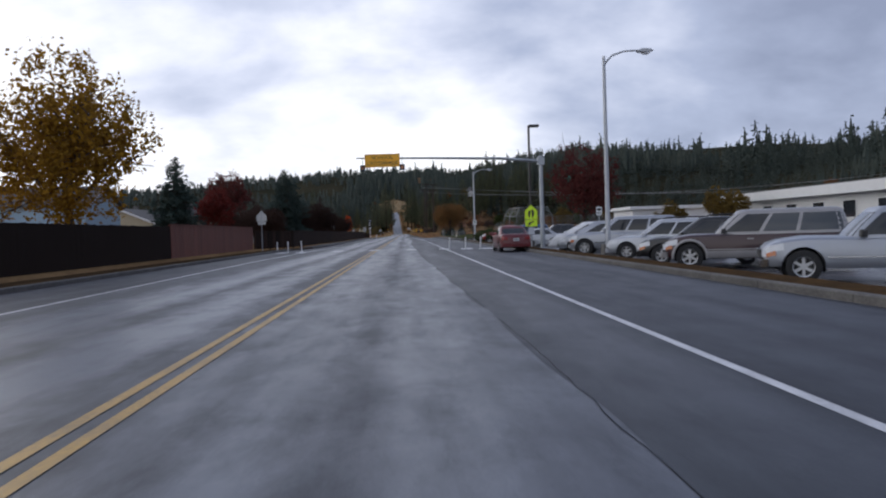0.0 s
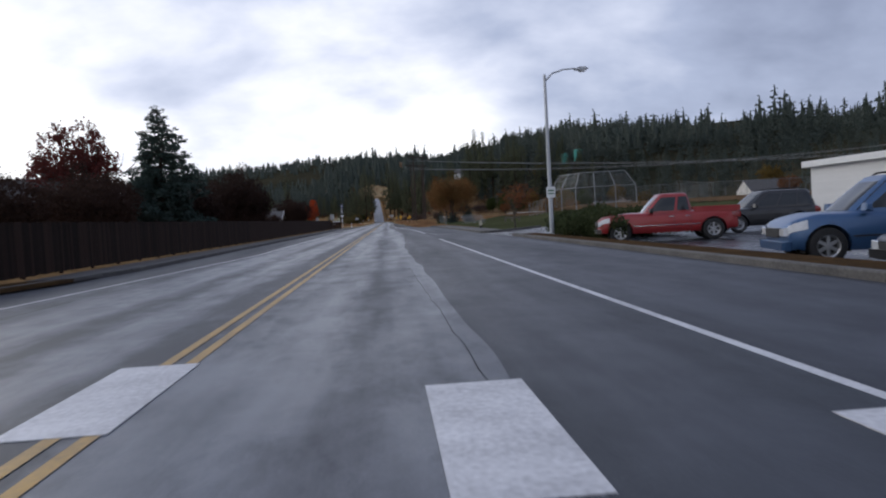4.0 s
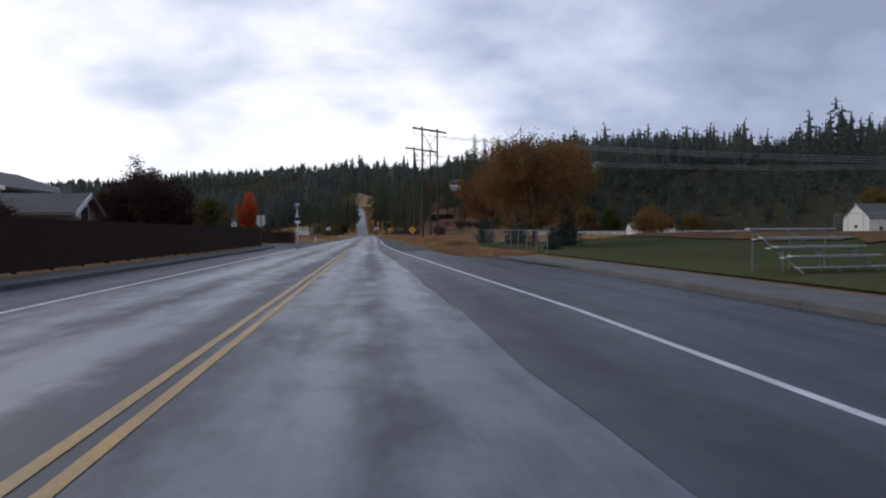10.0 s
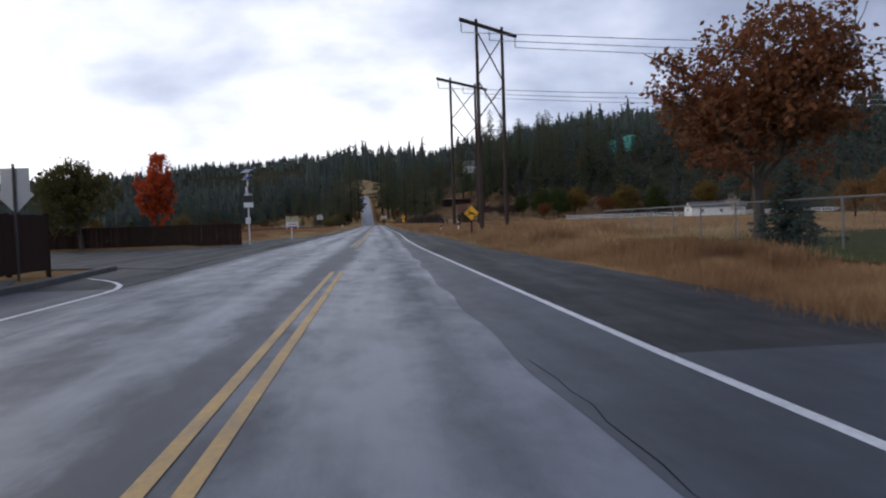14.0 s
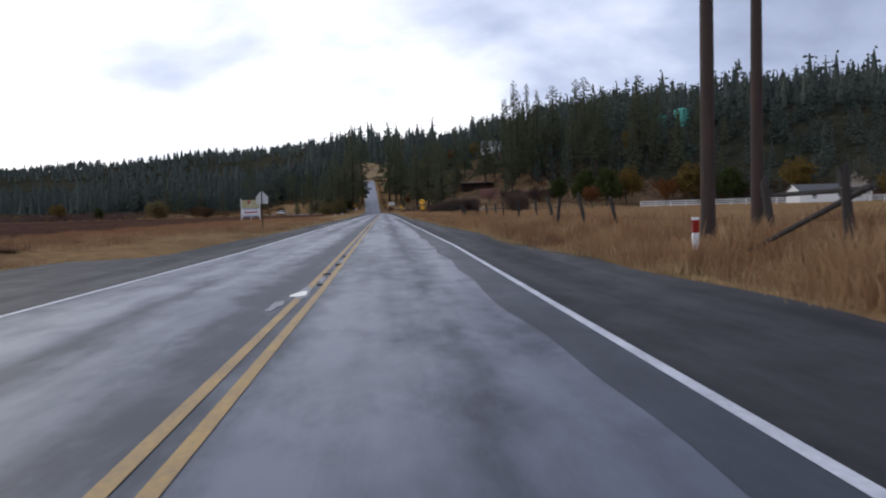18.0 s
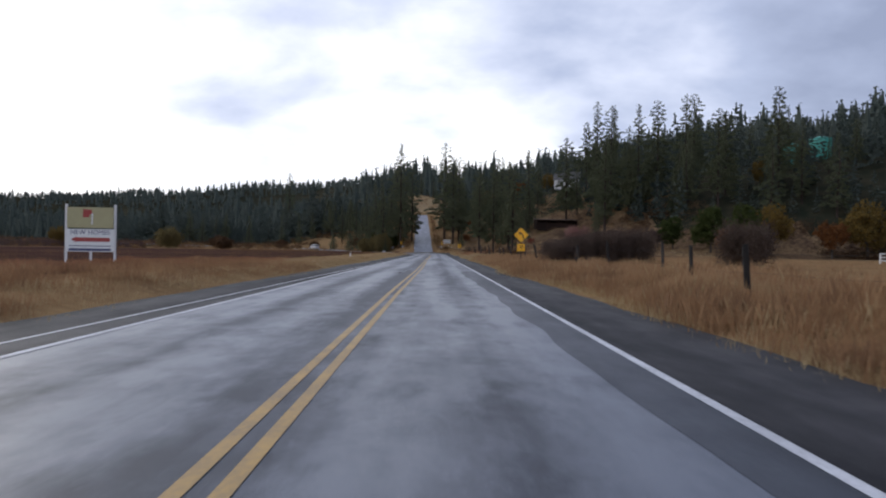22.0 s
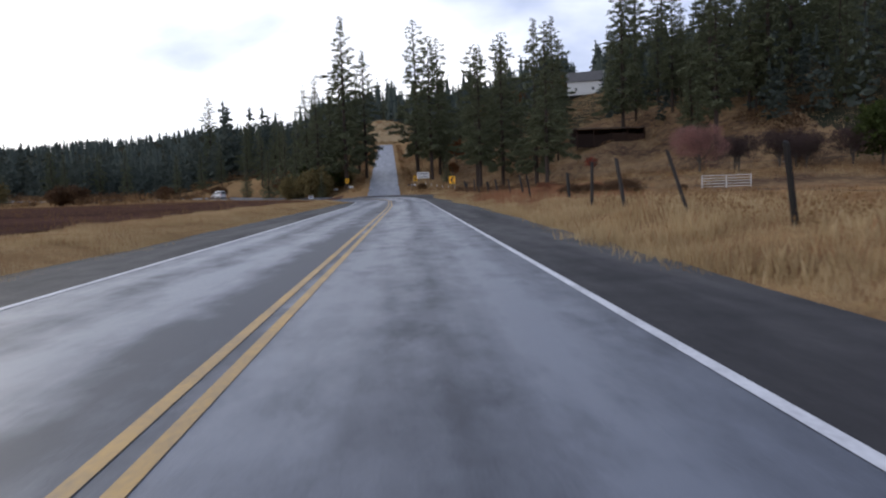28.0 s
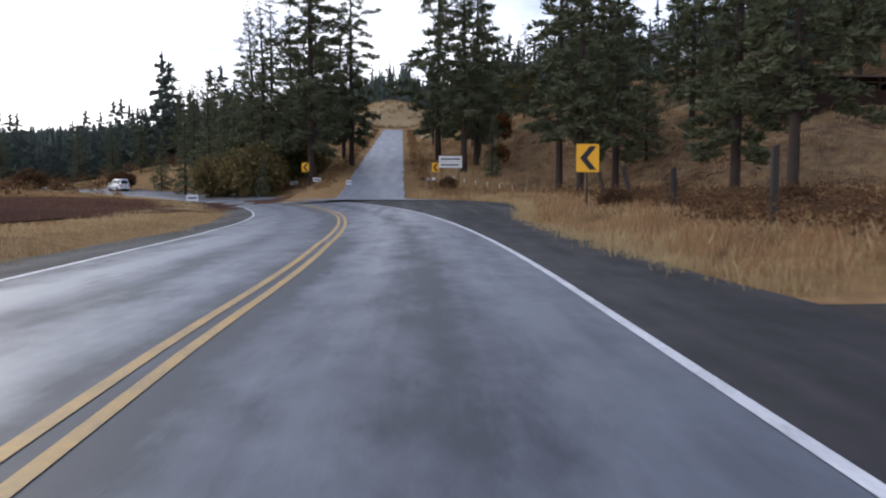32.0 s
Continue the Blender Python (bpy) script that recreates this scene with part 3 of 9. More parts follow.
GX = spaced((-3400, -900, 250), (-900, -260, 40), (-260, -60, 8), (-60, -14, 2.5), (-14, 14, 0.7), (14, 62, 1.25), (62, 420, 10), (420, 1000, 60), (1000, 3401, 300))
GY = spaced((-1500, -100, 200), (-100, 20, 12), (20, 124, 3.0), (124, 212, 1.5), (212, 470, 3.0), (470, 560, 1.5), (560, 760, 4), (760, 1200, 16), (1200, 1700, 50), (1700, 3300, 80), (3300, 4400, 300))
land = sheet("ground", GX, GY, M_GROUND, 0.0, "dry autumn grassland rising to wooded hills", "ground")
land.data.materials.append(M_WOODFLOOR)
land.data.materials.append(M_SLOPE)
for p in land.data.polygons:
    px_, py_ = p.center.x, p.center.y
    if px_ > 9 and 445 < py_ < 640 and float(along(px_, py_)[1]) > 15.5:
        p.material_index = 2
    if (px_ > float(hill_foot(py_)) + ((15 if px_ > 60 else 60) if py_ > 470 else -3) and py_ > 60) or (px_ < -24 and py_ > 606 + max(0.0, min(70.0, (-60 - px_) * 0.1))) or py_ > 790 or (px_ > 26 and py_ > 560):
        p.material_index = 1
    if 800 < py_ < 1500 and -900 < px_ < 60 and math.sin(px_ * 0.017 + 0.6) * math.sin(py_ * 0.013) > 0.42:
        p.material_index = 2


def interp(xs, ys):
    return lambda s: float(np.interp(s, xs, ys))


W_RIGHT = interp([-80, 150, 165, 178, 190, 218, 235, 262, 900], [5.0, 5.0, 4.45, 3.95, 3.55, 3.1, 3.1, 3.52, 3.52])
W_LEFT = interp([-80, 35, 60, 85, 105, 140, 200, 225, 262, 380, 420, 455, 480, 490, 505, 900], [-5.0, -5.1, -5.5, -5.2, -3.85, -4.2, -4.45, -4.5, -3.55, -3.5, -3.3, -3.35, -4.2, -4.2, -3.8, -3.5])
E_RIGHT = interp([-80, 112, 122, 165, 176, 190, 215, 245, 340, 405, 437, 455, 480, 490, 502, 511, 524, 540, 556, 900], [8.85, 8.85, 8.5, 8.5, 7.8, 6.6, 6.1, 6.05, 5.25, 5.55, 6.0, 6.0, 5.8, 6.2, 9.6, 12.6, 13.4, 8.0, 4.6, 4.5])
E_LEFT = interp([-80, 84, 96, 200, 215, 240, 258, 278, 900], [-8.1, -8.0, -6.35, -6.6, -7.8, -9.6, -8.6, -5.6, -5.3])
strip("road", -80, 720, W_LEFT, W_RIGHT, M_ROAD, 0.0, 1.5, "worn damp two-lane asphalt road with faded wheel tracks", "road", parts=8)
strip("newer_asphalt", -80, 341.5, lambda s: float(np.interp(s, [-80, 30, 60, 105, 130, 165, 184, 195, 230, 290, 330, 338, 340.3, 341.5], [3.5, 3.5, 3.0, 2.75, 3.3, 2.9, 2.5, 2.2, 2.5, 3.0, 2.75, 2.5, 2.6, 3.45])), lambda s: W_RIGHT(s) - 0.01, M_NEWER, 0.003, 0.5, "darker newer asphalt along the outer half of the lane", "road", wob_in=0.16)
strip("shoulder_right", -80, 190, W_RIGHT, E_RIGHT, M_TOWN, 0.0, 1.5, "damp blue-grey asphalt shoulder beside the white line", "shoulder", parts=4)
strip("shoulder_right", 190, 720, W_RIGHT, E_RIGHT, M_SHOULDER, 0.0, 1.5, "dark damp asphalt shoulder beside the white line", "shoulder", wob=0.25, parts=4)
strip("shoulder_left", -80, 200, E_LEFT, W_LEFT, M_TOWN, 0.0, 1.5, "damp blue-grey asphalt shoulder beside the white line", "shoulder", parts=4)
strip("shoulder_left", 200, 720, E_LEFT, W_LEFT, M_SHOULDER, 0.0, 1.5, "dark damp asphalt shoulder beside the white line", "shoulder", wob_in=0.2, parts=4)


def side_sheet(name, y0, y1, o0, o1, mat, lift, label, category, n=60, wob=0.0):
    v, f = [], []
    for j, y in enumerate(np.linspace(y0, y1, n)):
        k = (y - SIDE_A[1]) / (SIDE_B[1] - SIDE_A[1])
        mid = SIDE_A[0] + k * (SIDE_B[0] - SIDE_A[0])
        flare = 3.6 * max(0.0, 1 - (y - y0) / 9.0) ** 2
        for q in range(5):
            o = o0 - flare + (o1 - o0 + 2 * flare) * q / 4
            if wob and q in (0, 4):
                o += wob * noise.noise(Vector((y * 0.4, o, 1.7)))
            x = mid + o
            z = float(np.maximum(side_offset(x, y)[1], road_z(*along(x, y))))
            v.append((x, y, z + lift))
        if j:
            f += [((j - 1) * 5 + q, (j - 1) * 5 + q + 1, j * 5 + q + 1, j * 5 + q) for q in range(4)]
    return tagged(new(name, raw(name, v, f, [mat], smooth=True)), label, category, "", "structure")


side_sheet("hill_lane", 521.0, 712.0, -3.0, 3.0, M_SIDE, 0.012, "pale worn asphalt lane climbing straight up the hill", "road", 260, 0.3)

# painted lines
def yel_shift(s):
    return float(np.interp(s, [223, 250, 320, 345, 395, 410, 440, 455, 471, 481, 498, 700], [-0.22, 0.0, 0.03, 0.2, 0.1, 0.15, 0.2, 0.15, -0.3, -0.3, 0.15, 0.2]))


strip("yellow_line_left", -80, 203, -0.175, -0.065, M_YELLOW, 0.006, 1.5, "worn yellow double centre line", "road line")
strip("yellow_line_right", -80, 203, 0.065, 0.175, M_YELLOW, 0.006, 1.5, "worn yellow double centre line", "road line")
strip("yellow_line_left", 223, 700, lambda s: -0.175 + yel_shift(s), lambda s: -0.065 + yel_shift(s), M_YELLOW, 0.006, 1.5, "worn yellow double centre line", "road line")
strip("yellow_line_right", 223, 700, lambda s: 0.065 + yel_shift(s), lambda s: 0.175 + yel_shift(s), M_YELLOW, 0.006, 1.5, "worn yellow double centre line", "road line")
strip("white_line_right", -80, 113.6, lambda s: W_RIGHT(s) - 0.055, lambda s: W_RIGHT(s) + 0.055, M_WHITE_LINE, 0.006, 1.5, "white edge line", "road line")
strip("white_line_right", 124, 720, lambda s: W_RIGHT(s) - 0.055 + 2.6 * max(0, (131 - s) / 7) ** 1.6, lambda s: W_RIGHT(s) + 0.055 + 2.6 * max(0, (131 - s) / 7) ** 1.6, M_WHITE_LINE, 0.006, 1.0, "white edge line that bends out at a driveway", "road line")
strip("white_line_left", -80, 204, lambda s: W_LEFT(s) - 0.06 - 2.2 * max(0, (s - 199) / 5) ** 2, lambda s: W_LEFT(s) + 0.06 - 2.2 * max(0, (s - 199) / 5) ** 2, M_WHITE_LINE, 0.006, 1.0, "white edge line that bends into a side street", "road line")
strip("white_line_left", 239, 720, lambda s: W_LEFT(s) - 0.055, lambda s: W_LEFT(s) + 0.055, M_WHITE_LINE, 0.006, 1.5, "white edge line", "road line")
strip("old_white_line_left", 300, 398, lambda s: W_LEFT(s) - float(np.interp(s, [300, 345, 400, 470], [0.75, 0.45, 0.24, 0.2])), lambda s: W_LEFT(s) - float(np.interp(s, [300, 345, 400, 470], [0.75, 0.45, 0.24, 0.2])) + 0.07, M_WHITE_LINE, 0.005, 2.0, "worn old edge line on the shoulder", "road line")

# long cracks, sealed and open
M_CRACK = material("crack_filled_with_dirt", (0.016, 0.016, 0.018), (0.008, 0.008, 0.009), rough=0.85, scale=3, fine=30, world_place=True, spec=0.1)


def crack(s0, s1, d, wide, wander):
    def mid(s):
        return (d(s) if callable(d) else d) + wander * noise.noise(Vector((s * 0.5, s0, 0.3))) + 0.05 * noise.noise(Vector((s * 2.7, s0, 4.0)))
    strip("road_crack", s0, s1, lambda s: mid(s) - wide * (0.6 + 0.5 * noise.noise(Vector((s * 1.3, 7.0, s0)))), lambda s: mid(s) + wide * (0.6 + 0.5 * noise.noise(Vector((s * 1.1, 2.0, s0)))), M_CRACK, 0.0045, 0.4, "long dark crack in the asphalt", "road crack")


crack(-10, 96, lambda s: -3.95 - 0.003 * s, 0.010, 0.08)
crack(100, 201, -3.55, 0.009, 0.1)
crack(6, 90, lambda s: 3.5 if s < 30 else 3.5 - (s - 30) * 0.0165, 0.006, 0.03)
crack(150, 190, lambda s: float(np.interp(s, [150, 165, 184, 190], [3.1, 2.9, 2.5, 2.35])), 0.009, 0.05)

# ---- far woods ----
def far_woods(name, pts, heights, mat, seed, label, layers=5, spikes=7):
    """Many far conifers in one mesh: each a stem of ragged, drooping whorls."""
    rng = np.random.default_rng(seed)
    n = len(pts)
    base = np.stack([pts[:, 0], pts[:, 1], ground(pts[:, 0], pts[:, 1])], -1)
    V, F, off = [], [], 0
    wid = heights * rng.uniform(0.15, 0.27, n)
    for l in range(layers):
        z0 = 0.08 + 0.84 * (l / layers) ** 0.9
        z1 = min(1.0, z0 + 1.35 / layers)
        top = base + np.stack([rng.normal(0, 0.15, n), rng.normal(0, 0.15, n), heights * z1], -1)
        r = wid * (1 - z0) ** 0.75 * rng.uniform(0.75, 1.2, n)
        ring = []
        turn = rng.uniform(0, 6.28, n)
        for k in range(spikes * 2):
            a = turn + math.pi * k / spikes
            rr = r * (rng.uniform(0.85, 1.25, n) if k % 2 == 0 else rng.uniform(0.3, 0.5, n))
            zz = heights * (z0 + (0.0 if k % 2 == 0 else 0.05)) + rng.normal(0, 0.25, n)
            ring.append(base + np.stack([np.cos(a) * rr, np.sin(a) * rr, zz], -1))
        V.append(np.stack([top] + ring, 1))
    V = np.concatenate(V, 1)
    m = spikes * 2 + 1
    one = np.array([(l * m, l * m + 1 + k, l * m + 1 + (k + 1) % (2 * spikes)) for l in range(layers) for k in range(2 * spikes)])
    F = (one[None] + (np.arange(n) * m * layers)[:, None, None]).reshape(-1, 3)
    ob = new(name, raw(name, V.reshape(-1, 3), F, [mat]))
    return tagged(ob, label, "woods", "", "stuff")


def pine_cards(rng, width, branches, per, size=0.055, solid=False):
    """Sprays of needles of one conifer about a stem, 1 high."""
    cs = []
    for i in range(branches):
        k = 0.08 + 0.92 * (i + rng.random()) / branches
        a = i * 2.39996
        l = width * 0.5 * ((1 - k) ** (0.42 if solid else 0.66) * (0.8 + 0.2 * min(1.0, k * 5)) + 0.03) * rng.uniform(0.5, 1.15) * (1.35 if solid else 1.0)
        for j in range(per):
            t = 0.25 + 0.75 * (j + rng.random()) / per
            cs.append((math.cos(a) * l * t, math.sin(a) * l * t, k - 0.12 * l * t))
    cs = np.array(cs)
    n = len(cs)
    a = rng.normal(size=(n, 3)) * np.array([1, 1, 0.55])
    a /= np.linalg.norm(a, axis=1)[:, None]
    b = np.cross(a, rng.normal(size=(n, 3)))
    b /= np.linalg.norm(b, axis=1)[:, None]
    s = (size * (1.15 - 0.8 * cs[:, 2]))[:, None] * rng.uniform(0.6, 1.3, n)[:, None]
    sprays = np.stack([cs - a * s, cs - b * s * 0.6, cs + a * s, cs + b * s * 0.6], 1).reshape(-1, 3)
    # the leader
    tips = [(-0.03, 0, 0.82), (0.03, 0, 0.82), (0.004, 0, 1.02), (-0.004, 0, 1.02), (0, -0.03, 0.82), (0, 0.03, 0.82), (0, 0.004, 1.02), (0, -0.004, 1.02)]
    core = []
    for i in range(6):
        a0, a1 = math.pi * i / 3, math.pi * (i + 1) / 3
        w = width * 0.27
        core += [(math.cos(a0) * w, math.sin(a0) * w, 0.06), (math.cos(a1) * w, math.sin(a1) * w, 0.06), (math.cos(a1) * w * 0.08, math.sin(a1) * w * 0.08, 0.95), (math.cos(a0) * w * 0.08, math.sin(a0) * w * 0.08, 0.95)]
    return np.concatenate([sprays, np.array(core)] if solid else [sprays, np.array(tips)])


def card_woods(name, pts, heights, mat, seed, label, branches=28, per=5, size=0.058, solid=False):
    """Nearer woods in one mesh: every conifer a stem with loose sprays of needles."""
    rng = np.random.default_rng(seed)
    kinds = [pine_cards(rng, w, branches, per, size, solid) for w in (0.38, 0.46, 0.54, 0.42, 0.6, 0.34, 0.5)]
    ground_z = ground(pts[:, 0], pts[:, 1])
    V = []
    for k, kind in enumerate(kinds):
        me = np.arange(len(pts)) % len(kinds) == k
        p, h, z = pts[me], heights[me], ground_z[me]
        a = rng.uniform(0, 6.28, len(p))
        c, s_ = np.cos(a)[:, None], np.sin(a)[:, None]
        x = (kind[None, :, 0] * c - kind[None, :, 1] * s_) * h[:, None] + p[:, :1]
        y = (kind[None, :, 0] * s_ + kind[None, :, 1] * c) * h[:, None] + p[:, 1:]
        V.append(np.stack([x, y, kind[None, :, 2] * h[:, None] + z[:, None]], -1).reshape(-1, 3))
    V = np.concatenate(V)
    ob = new(name, raw(name, V, np.arange(len(V)).reshape(-1, 4), [mat]))
    return tagged(ob, label, "woods", "", "stuff")


def stands(x, y):
    """Trees stand in groups of unlike height."""
    calm = np.interp(y, [320, 400], [0.4, 1.0])
    return 1 + calm * 0.24 * np.sin(x * 0.13 + 2 * np.sin(y * 0.05)) * np.sin(y * 0.11 + x * 0.031) + calm * 0.16 * np.sin(x * 0.31 + y * 0.07) * np.sin(y * 0.27)


def clearing(x, y):
    """Open dry grass on the far ridge."""
    return np.sin(x * 0.017 + 0.6) * np.sin(y * 0.013) > 0.38


def scatter(n, x0, x1, y0, y1, seed, ok):
    rng = np.random.default_rng(seed)
    p = np.stack([rng.uniform(x0, x1, n), rng.uniform(y0, y1, n)], -1)
    return p[ok(p[:, 0], p[:, 1])], rng


def clear_of_lane(x, y):
    return (np.abs(side_offset(x, y)[0]) > np.where(y < 700, 13, 26)) | (y > 752)


def below_hill_house(x, y):
    """A gap in the woods along the slope below the house on the hill."""
    return np.abs(x - 0.2475 * (y - 395) + 0.4) < 5.5


p1, r1 = scatter(21000, 0, 470, 60, 900, 11, lambda x, y: (x > hill_foot(y) + np.where(y > 520, 30, np.where(y > 470, 22, 0)) + 4 * np.sin(y * 0.11)) & clear_of_lane(x, y) & (np.hypot(x - 60, y - 637) > 12) & (np.hypot(x - 125, y - 537) > 7) & (np.hypot(x - 116, y - 538) > 6) & (np.sin(x * 0.045 + 1.0) * np.sin(y * 0.037 + x * 0.01) < 0.95) & (x < hill_foot(y) + 210) & ~below_hill_house(x, y) & ((y < 340) | (np.sin(x * 51.7 + y * 33.1) > -0.1)))
deep = np.clip((p1[:, 0] - hill_foot(p1[:, 1])) / 120, 0, 1)
h1 = r1.uniform(6.5, 14, len(p1)) * (0.6 + 0.45 * deep) * (1 + 0.55 * r1.random(len(p1)) ** 4) * (1 + 0.22 * np.sin(p1[:, 0] * 0.06 + 2) * np.sin(p1[:, 1] * 0.045))
h1 = h1 * np.interp(p1[:, 1], [330, 400], [0.56, 1.0]) * stands(p1[:, 0], p1[:, 1])
near = (deep < 0.98) & (p1[:, 1] > 330) & (p1[:, 1] < 640)
card_woods("hillside_woods", p1[~near], h1[~near], M_FOREST, 21, "dark conifer woods covering the hillside east of the road", 10, 3, 0.10, True)
card_woods("hill_foot_woods", p1[near], h1[near] * 1.08, M_FOREST, 23, "dark conifers along the foot of the hillside")
p2, r2 = scatter(7600, -900, 60, 600, 1500, 12, lambda x, y: (y > 604 + np.clip((-60 - x) * 0.65, 0, 130) + 5 * np.sin(x * 0.09)) & ((x < -22) | (y > 640)) & clear_of_lane(x, y) & ((y < 800) | ~clearing(x, y)))
h2 = r2.uniform(11, 20, len(p2)) * (0.72 + 0.75 * r2.random(len(p2)) ** 3) * np.interp(p2[:, 1], [600, 720, 860], [0.55, 0.62, 1.0])
p3, r3 = scatter(2600, -420, 60, 600, 760, 14, lambda x, y: (y > 604 + np.clip((-60 - x) * 0.65, 0, 130) + 5 * np.sin(x * 0.09)) & ((x < -22) | (y > 640)) & clear_of_lane(x, y))
h2 = np.concatenate([h2, r3.uniform(4, 11, len(p3)) * (1 + 0.7 * r3.random(len(p3)) ** 6)])
p2 = np.concatenate([p2, p3])
h2 = h2 * stands(p2[:, 0], p2[:, 1])
near2 = p2[:, 1] < 760
card_woods("valley_woods", p2[~near2], h2[~near2], M_FOREST, 22, "dark conifer woods across the valley and far ridge", 10, 3, 0.09, True)
close = near2 & (p2[:, 1] < 680) & (p2[:, 0] > -300)
card_woods("valley_edge_woods", p2[close], h2[close] * (1.2 + 0.35 * np.sin(p2[close, 0] * 0.06) * np.sin(p2[close, 0] * 0.023 + 1)), M_FOREST, 24, "dark conifers along the far edge of the field", 30, 6, 0.07)
card_woods("valley_slope_woods", p2[near2 & ~close], h2[near2 & ~close], M_FOREST, 26, "dark conifers beyond the edge of the field", 16, 3, 0.075, True)
p4, r4 = scatter(6500, -2400, 700, 1900, 3150, 15, lambda x, y: np.sin(x * 0.006 + 0.4) * np.sin(y * 0.008 + x * 0.003) < 0.45)
far_woods("ridge_woods", p4, r4.uniform(14, 26, len(p4)) * (1 + 0.5 * r4.random(len(p4)) ** 5), M_FOREST, 25, "hazy conifer woods along the far ridge", 3, 4)

# ---- trees ----
def cards(rng, centres, size, flat=0.0, slim=0.55):
    """Small four-cornered leaves round the given places, turned at random."""
    n = len(centres)
    a = rng.normal(size=(n, 3))
    a[:, 2] *= (1 - flat)
    a /= np.linalg.norm(a, axis=1)[:, None]
    b = np.cross(a, rng.normal(size=(n, 3)))
    b /= np.linalg.norm(b, axis=1)[:, None] + 1e-9
    s = np.asarray(size) * rng.uniform(0.6, 1.25, n)
    s = s[:, None]
    c = np.asarray(centres)
    v = np.stack([c - a * s, c - b * s * slim + a * s * 0.1, c + a * s, c + b * s * slim], 1)
    return v.reshape(-1, 3), np.arange(n * 4).reshape(n, 4)


def grow(rng, shape, start, way, length, radius, depth, tips, spread=0.6, up=0.25):
    """A limb with its branches; the outer ends collect the places for leaves."""
    pts, p, d = [Vector(start)], Vector(start), Vector(way).normalized()
    k = 4
    for i in range(k):
        d = (d + Vector(rng.normal(0, 0.13, 3)) + Vector((0, 0, up * 0.2))).normalized()
        p = p + d * (length / k)
        pts.append(p.copy())
        if depth <= 1:
            tips.append(tuple(p))
    shape.bent(pts, [radius * (1 - 0.55 * i / k) for i in range(k + 1)], 6 if depth > 1 else 4)
    if depth:
        for j in range(4 if depth > 1 else 4):
            at = pts[2 + j % 3] if depth > 1 else pts[1 + j % 4]
            w = (d + Vector(rng.normal(0, spread, 3)) + Vector((0, 0, up * 0.6))).normalized()
            grow(rng, shape, at, w, length * rng.uniform(0.5, 0.75), radius * 0.5, depth - 1, tips, spread, up)


def broadleaf(name, seed, height, width, leaf_mat, bark, label, leaves=3200, size=0.16, stem=0.22, thick=0.0, bare=0.0, droop=0.0, low=0.2, lobes=9):
    """A broad-leaved tree: trunk, limbs, and a ragged crown of single leaves in clumps."""
    rng = np.random.default_rng(seed)
    root = thing(name, 0, 0, 0, 0, label, "tree")
    wood, tips = Shape(), []
    r = thick or height * 0.022
    top = height * stem
    wood.bent([(0, 0, -0.2), (0.03, 0, top * 0.4), (0.05 * rng.normal(), 0.05 * rng.normal(), top), (0.1, 0.05, height * 0.55)], [r * 1.3, r, r * 0.85, r * 0.5], 9)
    for i in range(7):
        a = 2.4 * i + rng.uniform(-0.4, 0.4)
        tilt = rng.uniform(0.4, 1.1)
        grow(rng, wood, (0, 0, top * rng.uniform(0.8, 1.6)), (math.cos(a) * tilt, math.sin(a) * tilt, 1.0), height * rng.uniform(0.25, 0.36), r * 0.5, 2, tips)
    part("trunk", wood, bark, root, "", True)
    tips = np.array(tips)
    # crown: uneven clumps inside a lumpy outline
    mid = height * (0.5 + low / 2)
    half = height * (1 - low) / 2
    d = rng.normal(size=(lobes, 3))
    d /= np.linalg.norm(d, axis=1)[:, None]
    lobe = np.stack([d[:, 0] * width * 0.27, d[:, 1] * width * 0.27, mid + d[:, 2] * half * 0.52], -1)
    lr = rng.uniform(0.5, 0.8, lobes)
    clumps = int(leaves / 9)
    which = rng.integers(0, lobes, clumps)
    q = rng.normal(size=(clumps, 3))
    q /= np.linalg.norm(q, axis=1)[:, None]
    rad = rng.uniform(0.35, 1.0, clumps) ** 0.5
    cl = lobe[which] + q * (rad * lr[which])[:, None] * np.array([width * 0.34, width * 0.34, half * 0.62])
    use = tips[rng.integers(0, len(tips), clumps)]
    take = rng.random(clumps) < 0.3
    cl[take] = use[take]
    # nothing strays far outside the crown's outline
    rel = (cl - np.array([0, 0, mid])) / np.array([width * 0.5, width * 0.5, half * 0.98])
    far = np.linalg.norm(rel, axis=1)
    cl = np.where((far > 1)[:, None], np.array([0, 0, mid]) + rel / far[:, None] * rng.uniform(0.7, 1.0, clumps)[:, None] * np.array([width * 0.5, width * 0.5, half * 0.98]), cl)
    if droop:
        cl[:, 2] -= droop * (np.hypot(cl[:, 0], cl[:, 1]) / width) * height * 0.5
    cl[:, 2] = np.clip(cl[:, 2], height * low * 0.7, height * 1.02)
    if bare:
        cl = cl[rng.random(len(cl)) > bare * (cl[:, 2] / height) ** 2]
    pts = np.repeat(cl, 15, axis=0) + rng.normal(0, width * 0.023, (len(cl) * 15, 3)) * rng.uniform(0.5, 1.5, (len(cl), 1)).repeat(15, axis=0)
    v, f = cards(rng, pts, size * 1.05)
    part("crown", raw("crown", v, f, [leaf_mat]), None, root)
    return root


